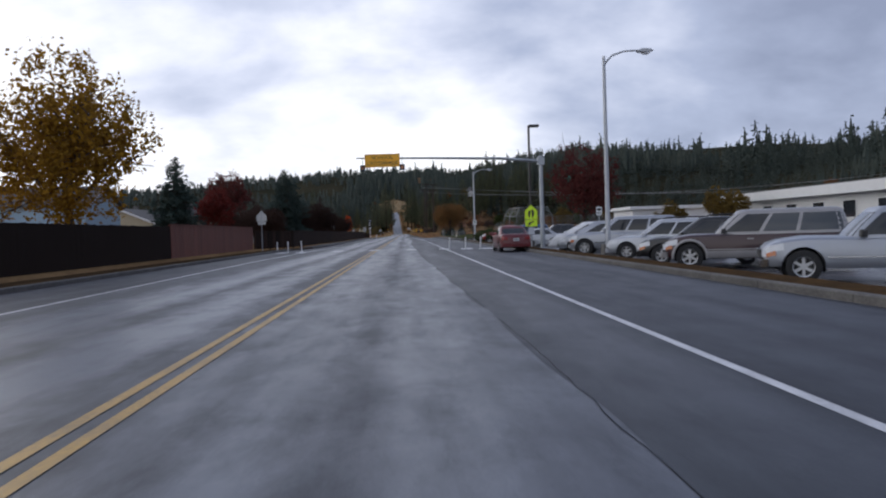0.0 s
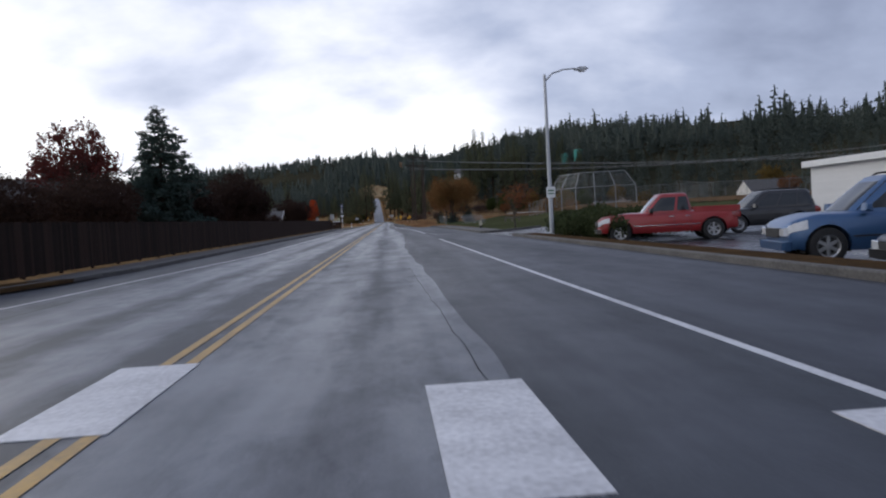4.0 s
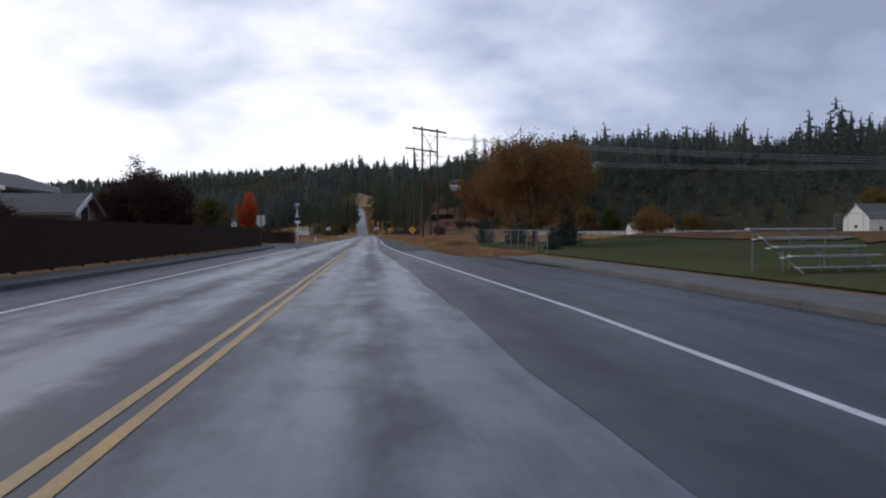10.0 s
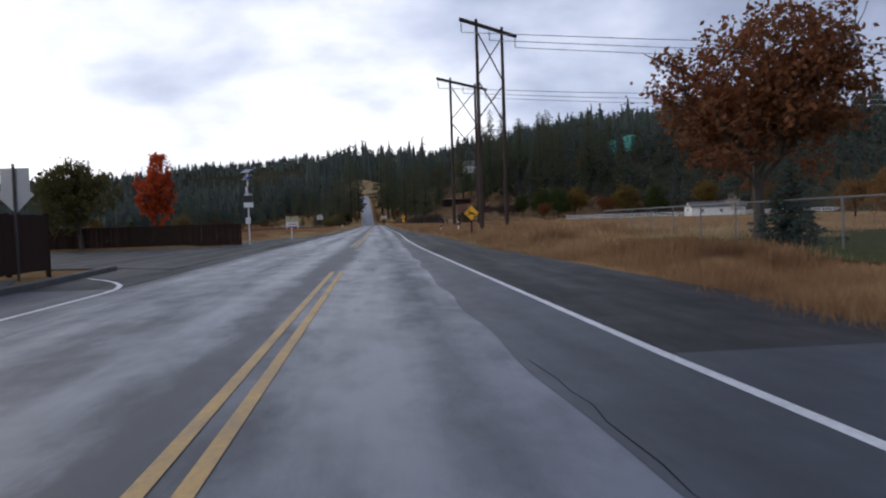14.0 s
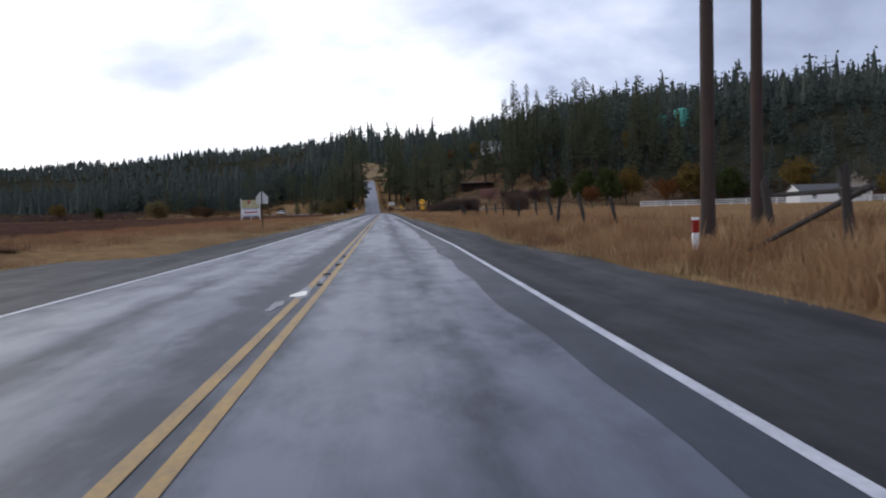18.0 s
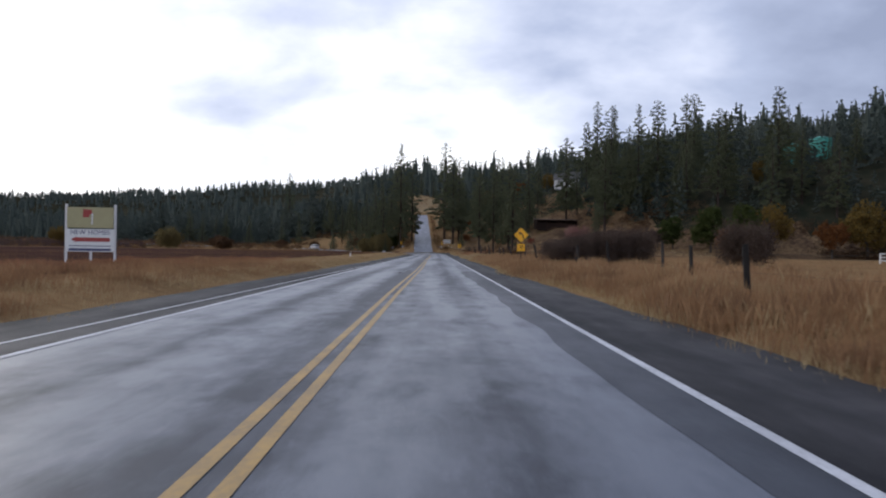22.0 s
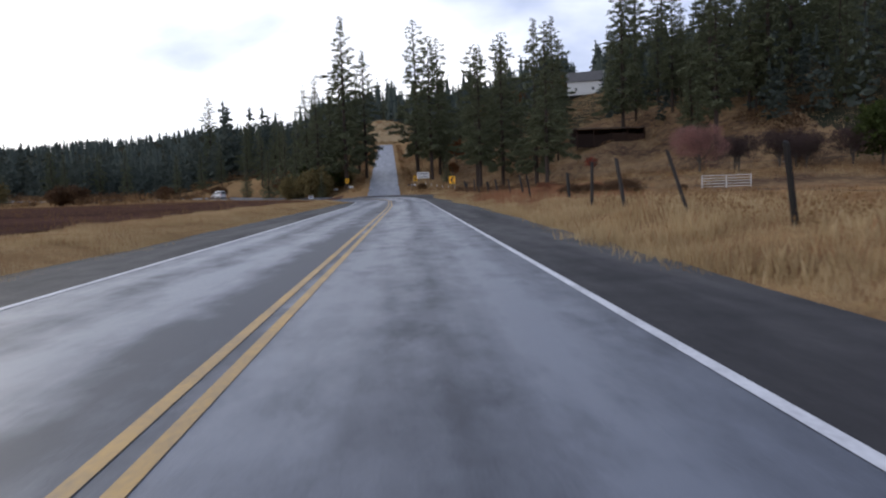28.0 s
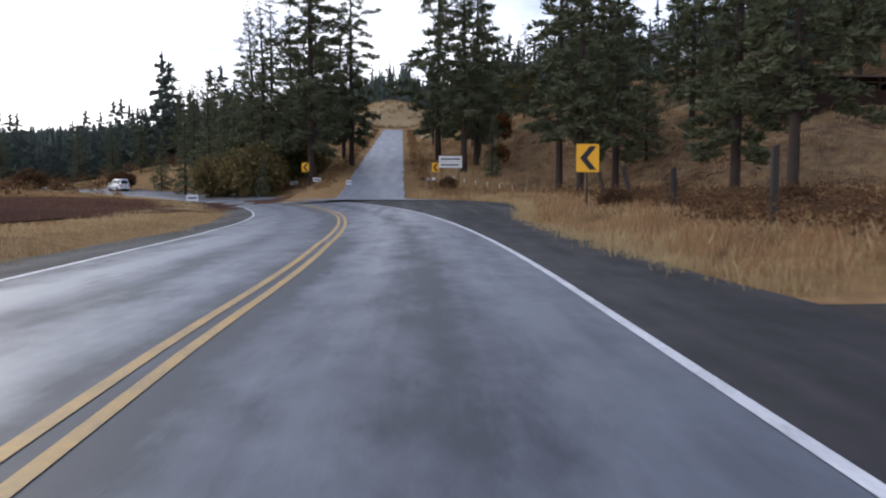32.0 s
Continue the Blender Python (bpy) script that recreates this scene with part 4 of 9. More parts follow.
def pine(name, seed, height, width, needle, bark, label, bare=0.3, branches=80, clump=0.55, taper=0.75, per=9):
    """A tall conifer: straight stem, whorls of boughs, and sprays of needles along them."""
    rng = np.random.default_rng(seed)
    root = thing(name, 0, 0, 0, 0, label, "tree")
    wood = Shape()
    r = height * 0.009 + 0.06
    wood.bent([(0, 0, -0.4), (0.02, 0, height * 0.25), (rng.normal() * 0.15, rng.normal() * 0.15, height * 0.6), (0, 0, height * 0.98)], [r * 1.25, r, r * 0.62, 0.03], 9)
    cs = []
    for i in range(branches):
        k = bare + (1 - bare) * ((i + rng.random()) / branches)
        h = height * k
        rel = (k - bare) / (1 - bare)
        a = i * 2.39996 + rng.uniform(-0.3, 0.3)
        l = width * 0.5 * ((1 - rel) ** taper * (0.72 + 0.28 * min(1, rel * 6)) + 0.04) * rng.uniform(0.55, 1.2)
        if bare >= 0.1:
            # ragged: some boughs long, some broken off
            l *= (0.82 + 0.34 * math.sin(2 * a + 11 * k + seed)) * (0.35 if rng.random() < 0.14 else 1.0)
        dz = l * (0.35 * rel - 0.22)
        end = Vector((math.cos(a) * l, math.sin(a) * l, h + dz))
        wood.bent([(0, 0, h), (end.x * 0.5, end.y * 0.5, h + dz * 0.3), end], [0.02 + 0.05 * (1 - rel), 0.03, 0.012], 4)
        m = max(2, int(l * 1.6 / clump))
        for j in range(m):
            t = (0.42 if bare >= 0.1 else 0.28) + (0.58 if bare >= 0.1 else 0.72) * (j + rng.random()) / m
            cs.append((end.x * t + rng.normal() * 0.16, end.y * t + rng.normal() * 0.16, h + dz * t + rng.normal() * 0.18))
    part("trunk", wood, bark, root, "", True)
    cs = np.repeat(np.array(cs), per, axis=0)
    thin = 1 - 0.55 * np.clip(cs[:, 2] / height, 0, 1) ** 2
    pts = cs + rng.normal(0, clump * 0.42, cs.shape) * np.array([1, 1, 0.6]) * thin[:, None]
    v, f = cards(rng, pts, clump * 0.5 * thin, 0.5, slim=0.3)
    part("needles", raw("needles", v, f, [needle]), None, root)
    return root


def put(tree, x, y, turn=0.0, size=1.0, z=None, label="", group="", name=""):
    """A copy of a tree on the ground."""
    m = pose(x, y, gz(x, y) - 0.05 if z is None else z, 0, 0, turn) @ Matrix.Diagonal((size, size, size, 1))
    ob = copy_thing(tree, m)
    ob.scale = (size, size, size)
    return tagged(ob, label, "", group)


def shift(tree, x, y, turn=0.0, size=1.0):
    """Stand the first tree of a kind in its place."""
    tree.matrix_basis = pose(x, y, gz(x, y) - 0.05, 0, 0, turn) @ Matrix.Diagonal((size, size, size, 1))
    return tree


def bush(name, seed, x, y, w, h, mat, label, leaves=1500, size=0.12, category="bush", depth=None):
    """A shrub of many stems."""
    rng = np.random.default_rng(seed)
    depth = depth or w
    root = thing(name, x, y, gz(x, y), 0, label, category)
    wood = Shape()
    for i in range(10):
        a = rng.uniform(0, 6.28)
        k = rng.uniform(0.3, 0.9)
        wood.bent([(0, 0, -0.1), (math.cos(a) * w * 0.2 * k, math.sin(a) * depth * 0.2 * k, h * 0.45), (math.cos(a) * w * 0.42 * k, math.sin(a) * depth * 0.42 * k, h * rng.uniform(0.7, 0.95))], [0.035, 0.025, 0.01], 4)
    part("stem", wood, M_BARK_GREY, root, "", True)
    n = leaves // 5
    q = rng.normal(size=(n, 3))
    q /= np.linalg.norm(q, axis=1)[:, None]
    rad = rng.uniform(0.3, 1.0, n) ** 0.5 * (0.8 + 0.35 * np.sin(q[:, 0] * 5 + seed) * np.cos(q[:, 1] * 4))
    c = q * rad[:, None] * np.array([w * 0.5, depth * 0.5, h * 0.5]) + np.array([0, 0, h * 0.52])
    c[:, 2] = np.maximum(c[:, 2], 0.08)
    c = np.repeat(c, 10, axis=0) + rng.normal(0, min(w, h) * 0.07, (n * 10, 3))
    v, f = cards(rng, c, size * 1.35)
    part("foliage", raw("foliage", v, f, [mat]), None, root)
    return root


# tall pines round the foot of the hill lane and on the slope
pine_a = pine("pine_tree", 1, 36, 12.5, M_NEEDLE, M_BARK, "tall ponderosa pine with a ragged dark crown on the slope", 0.12, 120, 0.72, 0.55, 22)
pine_b = pine("pine_tree", 2, 30, 11.5, M_NEEDLE, M_BARK, "tall ponderosa pine with a bare lower trunk", 0.2, 104, 0.74, 0.45, 22)
pine_c = pine("pine_tree", 3, 22, 9.5, M_NEEDLE, M_BARK, "dark pine with a full crown on the slope", 0.12, 90, 0.6, 0.8, 14)
pine_d = pine("fir_tree", 4, 16, 6.2, M_NEEDLE, M_BARK, "young dark fir with boughs to the ground", 0.05, 80, 0.6, 0.95)
shift(pine_a, -13.1, 553.2, 20, 1.0)
shift(pine_b, 20.9, 506.2, 70, 0.82)
shift(pine_c, -19.5, 556, 10, 1.05)
shift(pine_d, -27, 560, 10, 1.0)
G_PINES = "pines on the slope round the lane"
for ob in (pine_a, pine_b, pine_c, pine_d):
    ob["group"] = G_PINES
rng = np.random.default_rng(5)
KINDS = {"a": pine_a, "b": pine_b, "c": pine_c, "d": pine_d}
for k, x, y, size in (("a", 2.45, 573.2, 1.0), ("a", 7.5, 566, 0.86), ("b", 5.2, 556, 1.02), ("a", 25.3, 590, 0.7), ("a", 17.5, 531.5, 0.72), ("b", 13.2, 536, 0.9),
                      ("b", 19.5, 545, 0.92), ("a", 30.5, 548, 0.74), ("b", 12.5, 523.5, 0.82), ("a", 20.5, 513, 0.75), ("b", 33, 524, 0.9), ("b", 41, 534, 0.95),
                      ("a", 52, 520, 0.92), ("b", 47, 506, 0.95), ("a", 58, 512, 0.9), ("b", 66, 520, 1.0), ("a", 66.5, 606.7, 1.0), ("a", 72, 600, 0.9), ("b", 60, 596, 0.95),
                      ("a", -86.4, 727.5, 0.97), ("a", -9.5, 566, 0.8), ("b", -15.5, 571, 0.95), ("c", -23, 565, 1.1), ("c", -31, 578, 0.75), ("c", -38, 590, 0.7), ("b", -36, 600, 0.5),
                      ("b", -45, 606, 0.5), ("c", -52, 604, 0.55), ("d", -58, 606, 0.7), ("d", -66, 610, 0.7), ("a", -10.5, 764, 0.55), ("c", -18, 768, 0.75), ("c", -3, 770, 0.8),
                      ("b", 10, 590, 0.65), ("b", 15, 602, 0.6), ("a", 21, 615, 0.5), ("c", 31, 603, 0.75), ("b", 37, 572, 0.65), ("c", 46, 560, 0.75), ("b", 54, 552, 0.7), ("c", 64, 545, 0.8),
                      ("c", 9.5, 601, 0.9), ("c", 2.5, 612, 0.7), ("b", 5, 630, 0.6), ("a", 78, 530, 0.85), ("b", 84, 540, 1.0), ("c", 57, 535, 0.9), ("c", 70, 505, 1.0), ("b", 76, 498, 0.95),
                      ("c", 86, 488, 1.0), ("b", 92, 497, 1.0), ("c", 100, 482, 1.0), ("c", 28, 532, 0.55), ("d", 36, 540, 0.8), ("d", 24, 556, 0.9), ("c", -17, 562, 1.0), ("c", -21, 570, 1.15), ("d", -24, 556, 0.8), ("d", -32, 566, 0.7), ("c", -28, 586, 0.8), ("d", -40, 580, 0.6), ("c", -12, 580, 1.1), ("d", -18, 549, 0.35), ("a", 26, 520, 0.8), ("c", 9, 580, 1.0), ("d", 8, 549, 0.45), ("c", 48, 518, 0.7), ("b", 56, 514, 0.75), ("c", 63, 521, 0.7), ("d", 51, 526, 0.9), ("a", 60, 530, 0.7), ("c", 46, 542, 0.8), ("b", 52, 538, 0.75), ("c", 70, 512, 0.8), ("d", 45, 508, 0.55), ("c", 76, 520, 0.8), ("b", 82, 508, 0.8), ("d", 66, 504, 0.7), ("c", 30, 541, 0.7), ("d", 22, 537, 0.7), ("c", 40, 546, 0.75)):
    if not bool(below_hill_house(x, y)) or y < 470:
        put(KINDS[k], x, y, float(rng.uniform(0, 360)), size)

rng = np.random.default_rng(8)
for i in range(60):
    x, y = float(rng.uniform(34, 120)), float(rng.uniform(440, 600))
    if bool(below_hill_house(x, y)) or x < float(hill_foot(y)) + (26 if y > 505 else 16) or math.hypot(x - 38, y - 526) < 17 or math.hypot(x - 60, y - 639) < 14 or math.hypot(x - 122, y - 525) < 10:
        continue
    put(KINDS["bcad"[i % 4]], x, y, float(rng.uniform(0, 360)), float(rng.uniform(0.4, 0.62)))
for i in range(24):
    x, y = float(rng.uniform(-120, -26)), float(rng.uniform(592, 640))
    if y < 598 + max(0.0, (-40 - x) * 0.12):
        continue
    put(KINDS["ccdb"[i % 4]], x, y, float(rng.uniform(0, 360)), float(rng.uniform(0.4, 0.68)))

# ---- vehicles ----
def paint(name, color, metal=0.35):
    return material(name, color, tuple(c * 0.9 for c in color), rough=0.36, metal=metal, scale=0.6, fine=3, coat=0.5)


M_GLASS = material("tinted_car_glass", (0.020, 0.024, 0.029), (0.012, 0.015, 0.018), rough=0.06, scale=1, spec=0.5)
M_TYRE = material("black_rubber", (0.022, 0.022, 0.023), (0.012, 0.012, 0.013), rough=0.8, scale=6, fine=40)
M_RIM = material("alloy_rim", (0.55, 0.56, 0.58), (0.4, 0.41, 0.43), rough=0.35, metal=0.85, scale=8)
M_CHROME = material("dull_chrome", (0.62, 0.63, 0.65), (0.5, 0.5, 0.52), rough=0.22, metal=1.0, scale=5)
M_BLACK = material("black_plastic", (0.022, 0.022, 0.025), (0.014, 0.014, 0.016), rough=0.55, scale=4)
M_LAMP = material("clear_lamp_lens", (0.7, 0.72, 0.75), (0.5, 0.52, 0.55), rough=0.12, scale=9, coat=1.0)
M_AMBER = material("amber_lens", (0.55, 0.16, 0.03), (0.4, 0.1, 0.02), rough=0.2, scale=9, coat=1.0)
M_TAIL = material("red_lamp_lens", (0.30, 0.012, 0.012), (0.2, 0.008, 0.008), rough=0.15, scale=9, coat=1.0)
M_PLATE = material("number_plate", (0.6, 0.62, 0.64), (0.5, 0.52, 0.55), rough=0.5, scale=9)
M_INK = material("dark_ink", (0.03, 0.03, 0.035), (0.02, 0.02, 0.022), rough=0.6, scale=9)
WHEELS = {}


def wheel_meshes(r, w):
    if (r, w) not in WHEELS:
        prof = [(r * 0.60, -w / 2), (r * 0.86, -w / 2), (r * 0.96, -w * 0.45), (r, -w * 0.3), (r, w * 0.3), (r * 0.96, w * 0.45), (r * 0.86, w / 2), (r * 0.60, w / 2)]
        t, n = Shape(), 26
        v = [(math.cos(2 * math.pi * k / n) * a, b, math.sin(2 * math.pi * k / n) * a) for k in range(n) for a, b in prof]
        m = len(prof)
        t.add(v, [(k * m + j, k * m + j + 1, ((k + 1) % n) * m + j + 1, ((k + 1) % n) * m + j) for k in range(n) for j in range(m - 1)])
        rim = Shape()
        rim.tube((0, -w * 0.3, 0), (0, w * 0.40, 0), r * 0.15, r * 0.12, 10)
        for k in range(6):
            a = 60 * k
            rim.box(-r * 0.085, r * 0.085, w * 0.2, w * 0.37, r * 0.08, r * 0.58, pose(0, 0, 0, 0, a, 0))
        ring = [(r * 0.52, -w * 0.3), (r * 0.61, -w * 0.46), (r * 0.64, w * 0.47), (r * 0.55, w * 0.42), (r * 0.50, w * 0.1)]
        v = [(math.cos(2 * math.pi * k / n) * a, b, math.sin(2 * math.pi * k / n) * a) for k in range(n) for a, b in ring]
        m = len(ring)
        rim.add(v, [(k * m + j, k * m + (j + 1) % m, ((k + 1) % n) * m + (j + 1) % m, ((k + 1) % n) * m + j) for k in range(n) for j in range(m)])
        disc = Shape().tube((0, -w * 0.35, 0), (0, w * 0.06, 0), r * 0.54, None, n)
        WHEELS[(r, w)] = (t.mesh("tyre", M_TYRE, True), rim.mesh("rim", M_RIM), disc.mesh("brake_disc", M_BLACK))
    return WHEELS[(r, w)]


def patch(fn, nu, nv, thick):
    """A curved pane: fn(u, v, lift) gives its surface for u, v from 0 to 1."""
    v = [fn(i / nu, j / nv, lift) for lift in (thick, -thick) for j in range(nv + 1) for i in range(nu + 1)]
    k, w = (nu + 1) * (nv + 1), nu + 1
    f = [(j * w + i, j * w + i + 1, (j + 1) * w + i + 1, (j + 1) * w + i) for j in range(nv) for i in range(nu)]
    f += [tuple(k + q for q in reversed(a)) for a in f]
    edge = [i for i in range(nu)] + [j * w + nu for j in range(nv)] + [nv * w + i for i in range(nu, 0, -1)] + [j * w for j in range(nv, 0, -1)]
    f += [(edge[i], edge[(i + 1) % len(edge)], k + edge[(i + 1) % len(edge)], k + edge[i]) for i in range(len(edge))]
    return Shape().add(v, f)


def vehicle(name, x, y, turn, label, category, body, L=4.8, W=1.85, H=1.75, belt=1.02, clear=0.26, nose=0.86, cowl=0.98, r=0.36,
            wb=(0.95, -0.15, -2.1, -2.3), axles=(1.45, -1.35), windows=((0.02, 0.42), (0.46, 0.74), (0.78, 0.97)), top=None, trim=None,
            bed=None, deck=None, blunt=False, rails=False, z=None, amber=False, cladding=None, flare=None, tint=None):
    """A parked vehicle with a rounded shell. wb: foot of the windscreen, front and back of the roof, foot of the rear window, along its length."""
    root = thing(name, x, y, gz(x, y) if z is None else z, turn, label, category)
    ra, h = r * 1.16, L / 2
    tail = belt if deck is None else deck
    drop = 0.05 if blunt else 0.17
    # top line of the body from tail to nose
    line = [(-h, tail - 0.16), (-h + 0.06, tail - 0.05), (-h + 0.16, tail)]
    if deck is not None:
        line += [(wb[3] - 0.12, deck + 0.03), (wb[3] + 0.12, belt)]
    line += [(wb[0] - 0.25, belt), (wb[0] + 0.05, cowl), (wb[0] + (h - wb[0]) * 0.45, nose + 0.07), (h - 0.42, nose + 0.02 - drop * 0.25), (h - 0.2, nose - 0.03 - drop * 0.4), (h - 0.08, nose - 0.1 - drop * 0.6), (h, nose - 0.24 - drop)]
    lx, lz = [p[0] for p in line], [p[1] for p in line]
    xs = sorted(set(np.round(np.concatenate([np.linspace(-h, h, 31), [-h + 0.03, -h + 0.07, h - 0.03, h - 0.07, h - 0.13], *[ax + ra * np.cos(np.linspace(0, math.pi, 13)) for ax in axles]]), 4)))

    def wide(px):
        e = abs(px) / h
        return (W / 2) * (1 - 0.05 * e ** 3 - (0.17 if px > 0 else 0.13) * e ** 14)

    def floor_z(px):
        c = clear + 0.09 * (abs(px) / h) ** 6
        for ax in axles:
            d = abs(px - ax)
            if d < ra:
                c = max(c, r + math.sqrt(ra * ra - d * d))
        return c

    def shell(px, k):
        """Half width at the share k of the height of the body's side, with its rounded shoulder and tucked sill."""
        return wide(px) - 0.07 * max(0.0, (0.3 - k) / 0.3) ** 2 - 0.045 * max(0.0, (k - 0.45) / 0.55) ** 1.6 - 0.012 * (abs(k - 0.62) < 0.02)

    sec = (0.0, 0.1, 0.25, 0.42, 0.6, 0.64, 0.8, 0.92)
    v, m = [], 2 * (len(sec) + 3)
    for px in xs:
        zt = float(np.interp(px, lx, lz))
        zb = min(floor_z(px), zt - 0.08)
        rise = 0.035 * (1 - (abs(px) / h) ** 6)
        w = wide(px)
        half = [(shell(px, k), clear + (zt - clear) * k) for k in sec] + [(w - 0.085, zt - 0.012), (w - 0.2, zt + rise * 0.3), (w * 0.45, zt + rise)]
        half = [(hw, max(pz, zb)) for hw, pz in half]
        pts = half + [(-a, b) for a, b in reversed(half)]
        for yy, pz in pts:
            pull = 0.22 * max(0.0, (abs(px) / h - 0.86) / 0.14) ** 2 * max(0.0, pz - 0.62) ** 1.2 + (0.10 * max(0.0, (abs(px) / h - 0.9) / 0.1) ** 2) * (yy / w) ** 4
            v.append((px - math.copysign(pull, px), yy, pz))
    f = [(i * m + j, i * m + (j + 1) % m, (i + 1) * m + (j + 1) % m, (i + 1) * m + j) for i in range(len(xs) - 1) for j in range(m)]
    f += [tuple(range(m)), tuple(range((len(xs) - 1) * m, len(xs) * m))]
    part("body", Shape().add(v, f), body, root, "", True)
    # cabin: rounded rings from belt to roof
    b, t0, zb, zt = W / 2 - 0.055, W / 2 - 0.2, belt - 0.03, H
    ROUND = 6.0

    def ring(k):
        bow = 0.045 * math.sin(math.pi * min(1, k))
        return wb[0] + (wb[1] - wb[0]) * k + bow * (1.4 if not blunt else 0.7), wb[3] + (wb[2] - wb[3]) * k - bow * 0.5, b + (t0 - b) * k + bow * 0.5, zb + (zt - 0.085 - zb) * k

    def on_side(u, k, s, lift):
        a, c, hw, pz = ring(k)
        q = 1 - 2 * u
        return ((a + c) / 2 + (a - c) / 2 * q, s * (hw * (1 - min(0.999, abs(q)) ** ROUND) ** (1 / ROUND) + lift), pz)

    def on_end(q, k, front, lift):
        a, c, hw, pz = ring(k)
        ext = (1 - min(0.999, abs(q)) ** ROUND) ** (1 / ROUND)
        return ((a + c) / 2 + front * ((a - c) / 2 * ext + lift), q * hw, pz + lift * 0.5)

    n, rows, v = 36, [0, 0.2, 0.4, 0.6, 0.8, 0.93, 1.0], []
    loops = [ring(k) for k in rows]
    a, c, hw, pz = loops[-1]
    loops += [(a - 0.05, c + 0.05, hw - 0.05, pz + 0.05), (a - 0.16, c + 0.14, hw - 0.16, pz + 0.078), (a - 0.5, c + 0.45, hw - 0.45, pz + 0.09)]
    for a, c, hw, pz in loops:
        for i in range(n):
            t = 2 * math.pi * (i + 0.5) / n
            cx, sx = math.cos(t), math.sin(t)
            v.append(((a + c) / 2 + (a - c) / 2 * math.copysign(abs(cx) ** (2 / ROUND), cx), hw * math.copysign(abs(sx) ** (2 / ROUND), sx), pz))
    g = len(loops)
    f = [(j * n + i, j * n + (i + 1) % n, (j + 1) * n + (i + 1) % n, (j + 1) * n + i) for j in range(g - 1) for i in range(n)] + [tuple(range((g - 1) * n, g * n)), tuple(range(n - 1, -1, -1))]
    part("cabin", Shape().add(v, f), top or body, root, "", True)
    glass = tint or M_GLASS
    for s in (-1, 1):
        for iw, (u0, u1) in enumerate(windows):
            lean = 0.05 if iw == 0 else 0.0
            part("side_window", patch(lambda u, k, lift: on_side(u0 + (u1 - u0) * u + lean * k * (1 - u), 0.13 + 0.77 * k, s, lift), 6, 4, 0.006), glass if iw else M_GLASS, root, "", True)
        for u0, u1 in windows[:2]:
            px = on_side(u1 - 0.05, 0, s, 0)[0]
            part("door_handle", Shape().box(px - 0.09, px + 0.09, s * (W / 2 - 0.02) - 0.022, s * (W / 2 - 0.02) + 0.022, belt - 0.17, belt - 0.135), trim or body, root)
            px = on_side(u1 + 0.012, 0, s, 0)[0]
            part("door_seam", patch(lambda u, k, lift: (px - 0.006 + 0.012 * u, s * (shell(px, 0.12 + 0.78 * k) + 0.001 + lift), clear + (belt - clear) * (0.12 + 0.78 * k)), 1, 6, 0.002), M_BLACK, root)
        mx = wb[0] - 0.3
        part("wing_mirror", Shape().slab([(mx - 0.08, belt + 0.0), (mx + 0.07, belt + 0.02), (mx + 0.05, belt + 0.17), (mx - 0.07, belt + 0.17)], "y", s * (W / 2) - (0.2 if s < 0 else 0.06), s * (W / 2) + (0.2 if s > 0 else 0.06), 0.03), body if trim is None else M_BLACK, root)

        def corner(px0, px1, k0, k1, lift):
            def at(u, k, l):
                px = px0 + (px1 - px0) * u
                kk = k0 + (k1 - k0) * k
                return (px, s * (shell(px, kk) + lift + l), clear + (float(np.interp(px, lx, lz)) - clear) * kk)
            return at

        part("headlamp", patch(corner(h - 0.46, h - 0.1, 0.66, 0.92, 0.004), 6, 2, 0.012), M_LAMP, root, "", True)
        part("front_lamp", Shape().slab([(s * (W / 2 - 0.47), nose - 0.36), (s * (W / 2 - 0.16), nose - 0.36), (s * (W / 2 - 0.17), nose - 0.19), (s * (W / 2 - 0.45), nose - 0.21)], "x", h - 0.13, h - 0.015, 0.02), M_LAMP, root)
        if amber:
            part("indicator", patch(corner(h - 0.3, h - 0.1, 0.5, 0.68, 0.006), 4, 2, 0.012), M_AMBER, root, "", True)
        part("tail_lamp", patch(corner(-h + 0.07, -h + 0.34, 0.62, 0.93, 0.004), 5, 3, 0.012), M_TAIL, root, "", True)
        part("rear_lamp", Shape().slab([(s * (W / 2 - 0.42), tail - 0.3), (s * (W / 2 - 0.13), tail - 0.3), (s * (W / 2 - 0.15), tail - 0.11), (s * (W / 2 - 0.4), tail - 0.12)], "x", -h + 0.0, -h + 0.12, 0.03), M_TAIL, root)
        q0, q1 = axles[1] + ra + 0.03, axles[0] - ra - 0.03
        part("side_moulding", patch(lambda u, k, lift: (q0 + (q1 - q0) * u, s * (shell(q0 + (q1 - q0) * u, 0.36) + 0.004 + lift), clear + (belt - clear) * (0.35 + 0.045 * k)), 4, 1, 0.008), trim or M_BLACK, root)
        if cladding:
            part("sill_cladding", patch(lambda u, k, lift: (q0 + (q1 - q0) * u, s * (shell(q0 + (q1 - q0) * u, 0.02 + 0.3 * k) + 0.006 + lift), clear + (belt - clear) * (0.02 + 0.3 * k)), 4, 4, 0.008), cladding, root, "", True)
        for ax in axles:
            if flare:
                pts = [(ax + math.cos(t) * (ra + 0.03), s * (W / 2 - 0.005), r + math.sin(t) * (ra + 0.03)) for t in np.linspace(-0.1, math.pi + 0.1, 13)]
                part("arch_flare", Shape().bent(pts, [0.045] * 13, 6), flare, root, "", True)
            arc = np.linspace(-0.3, math.pi + 0.3, 14)
            lv = [(ax + math.cos(t) * (ra + 0.012), s * yy, r + math.sin(t) * (ra + 0.012)) for yy in (W / 2 - 0.07, W / 2 - 0.42) for t in arc]
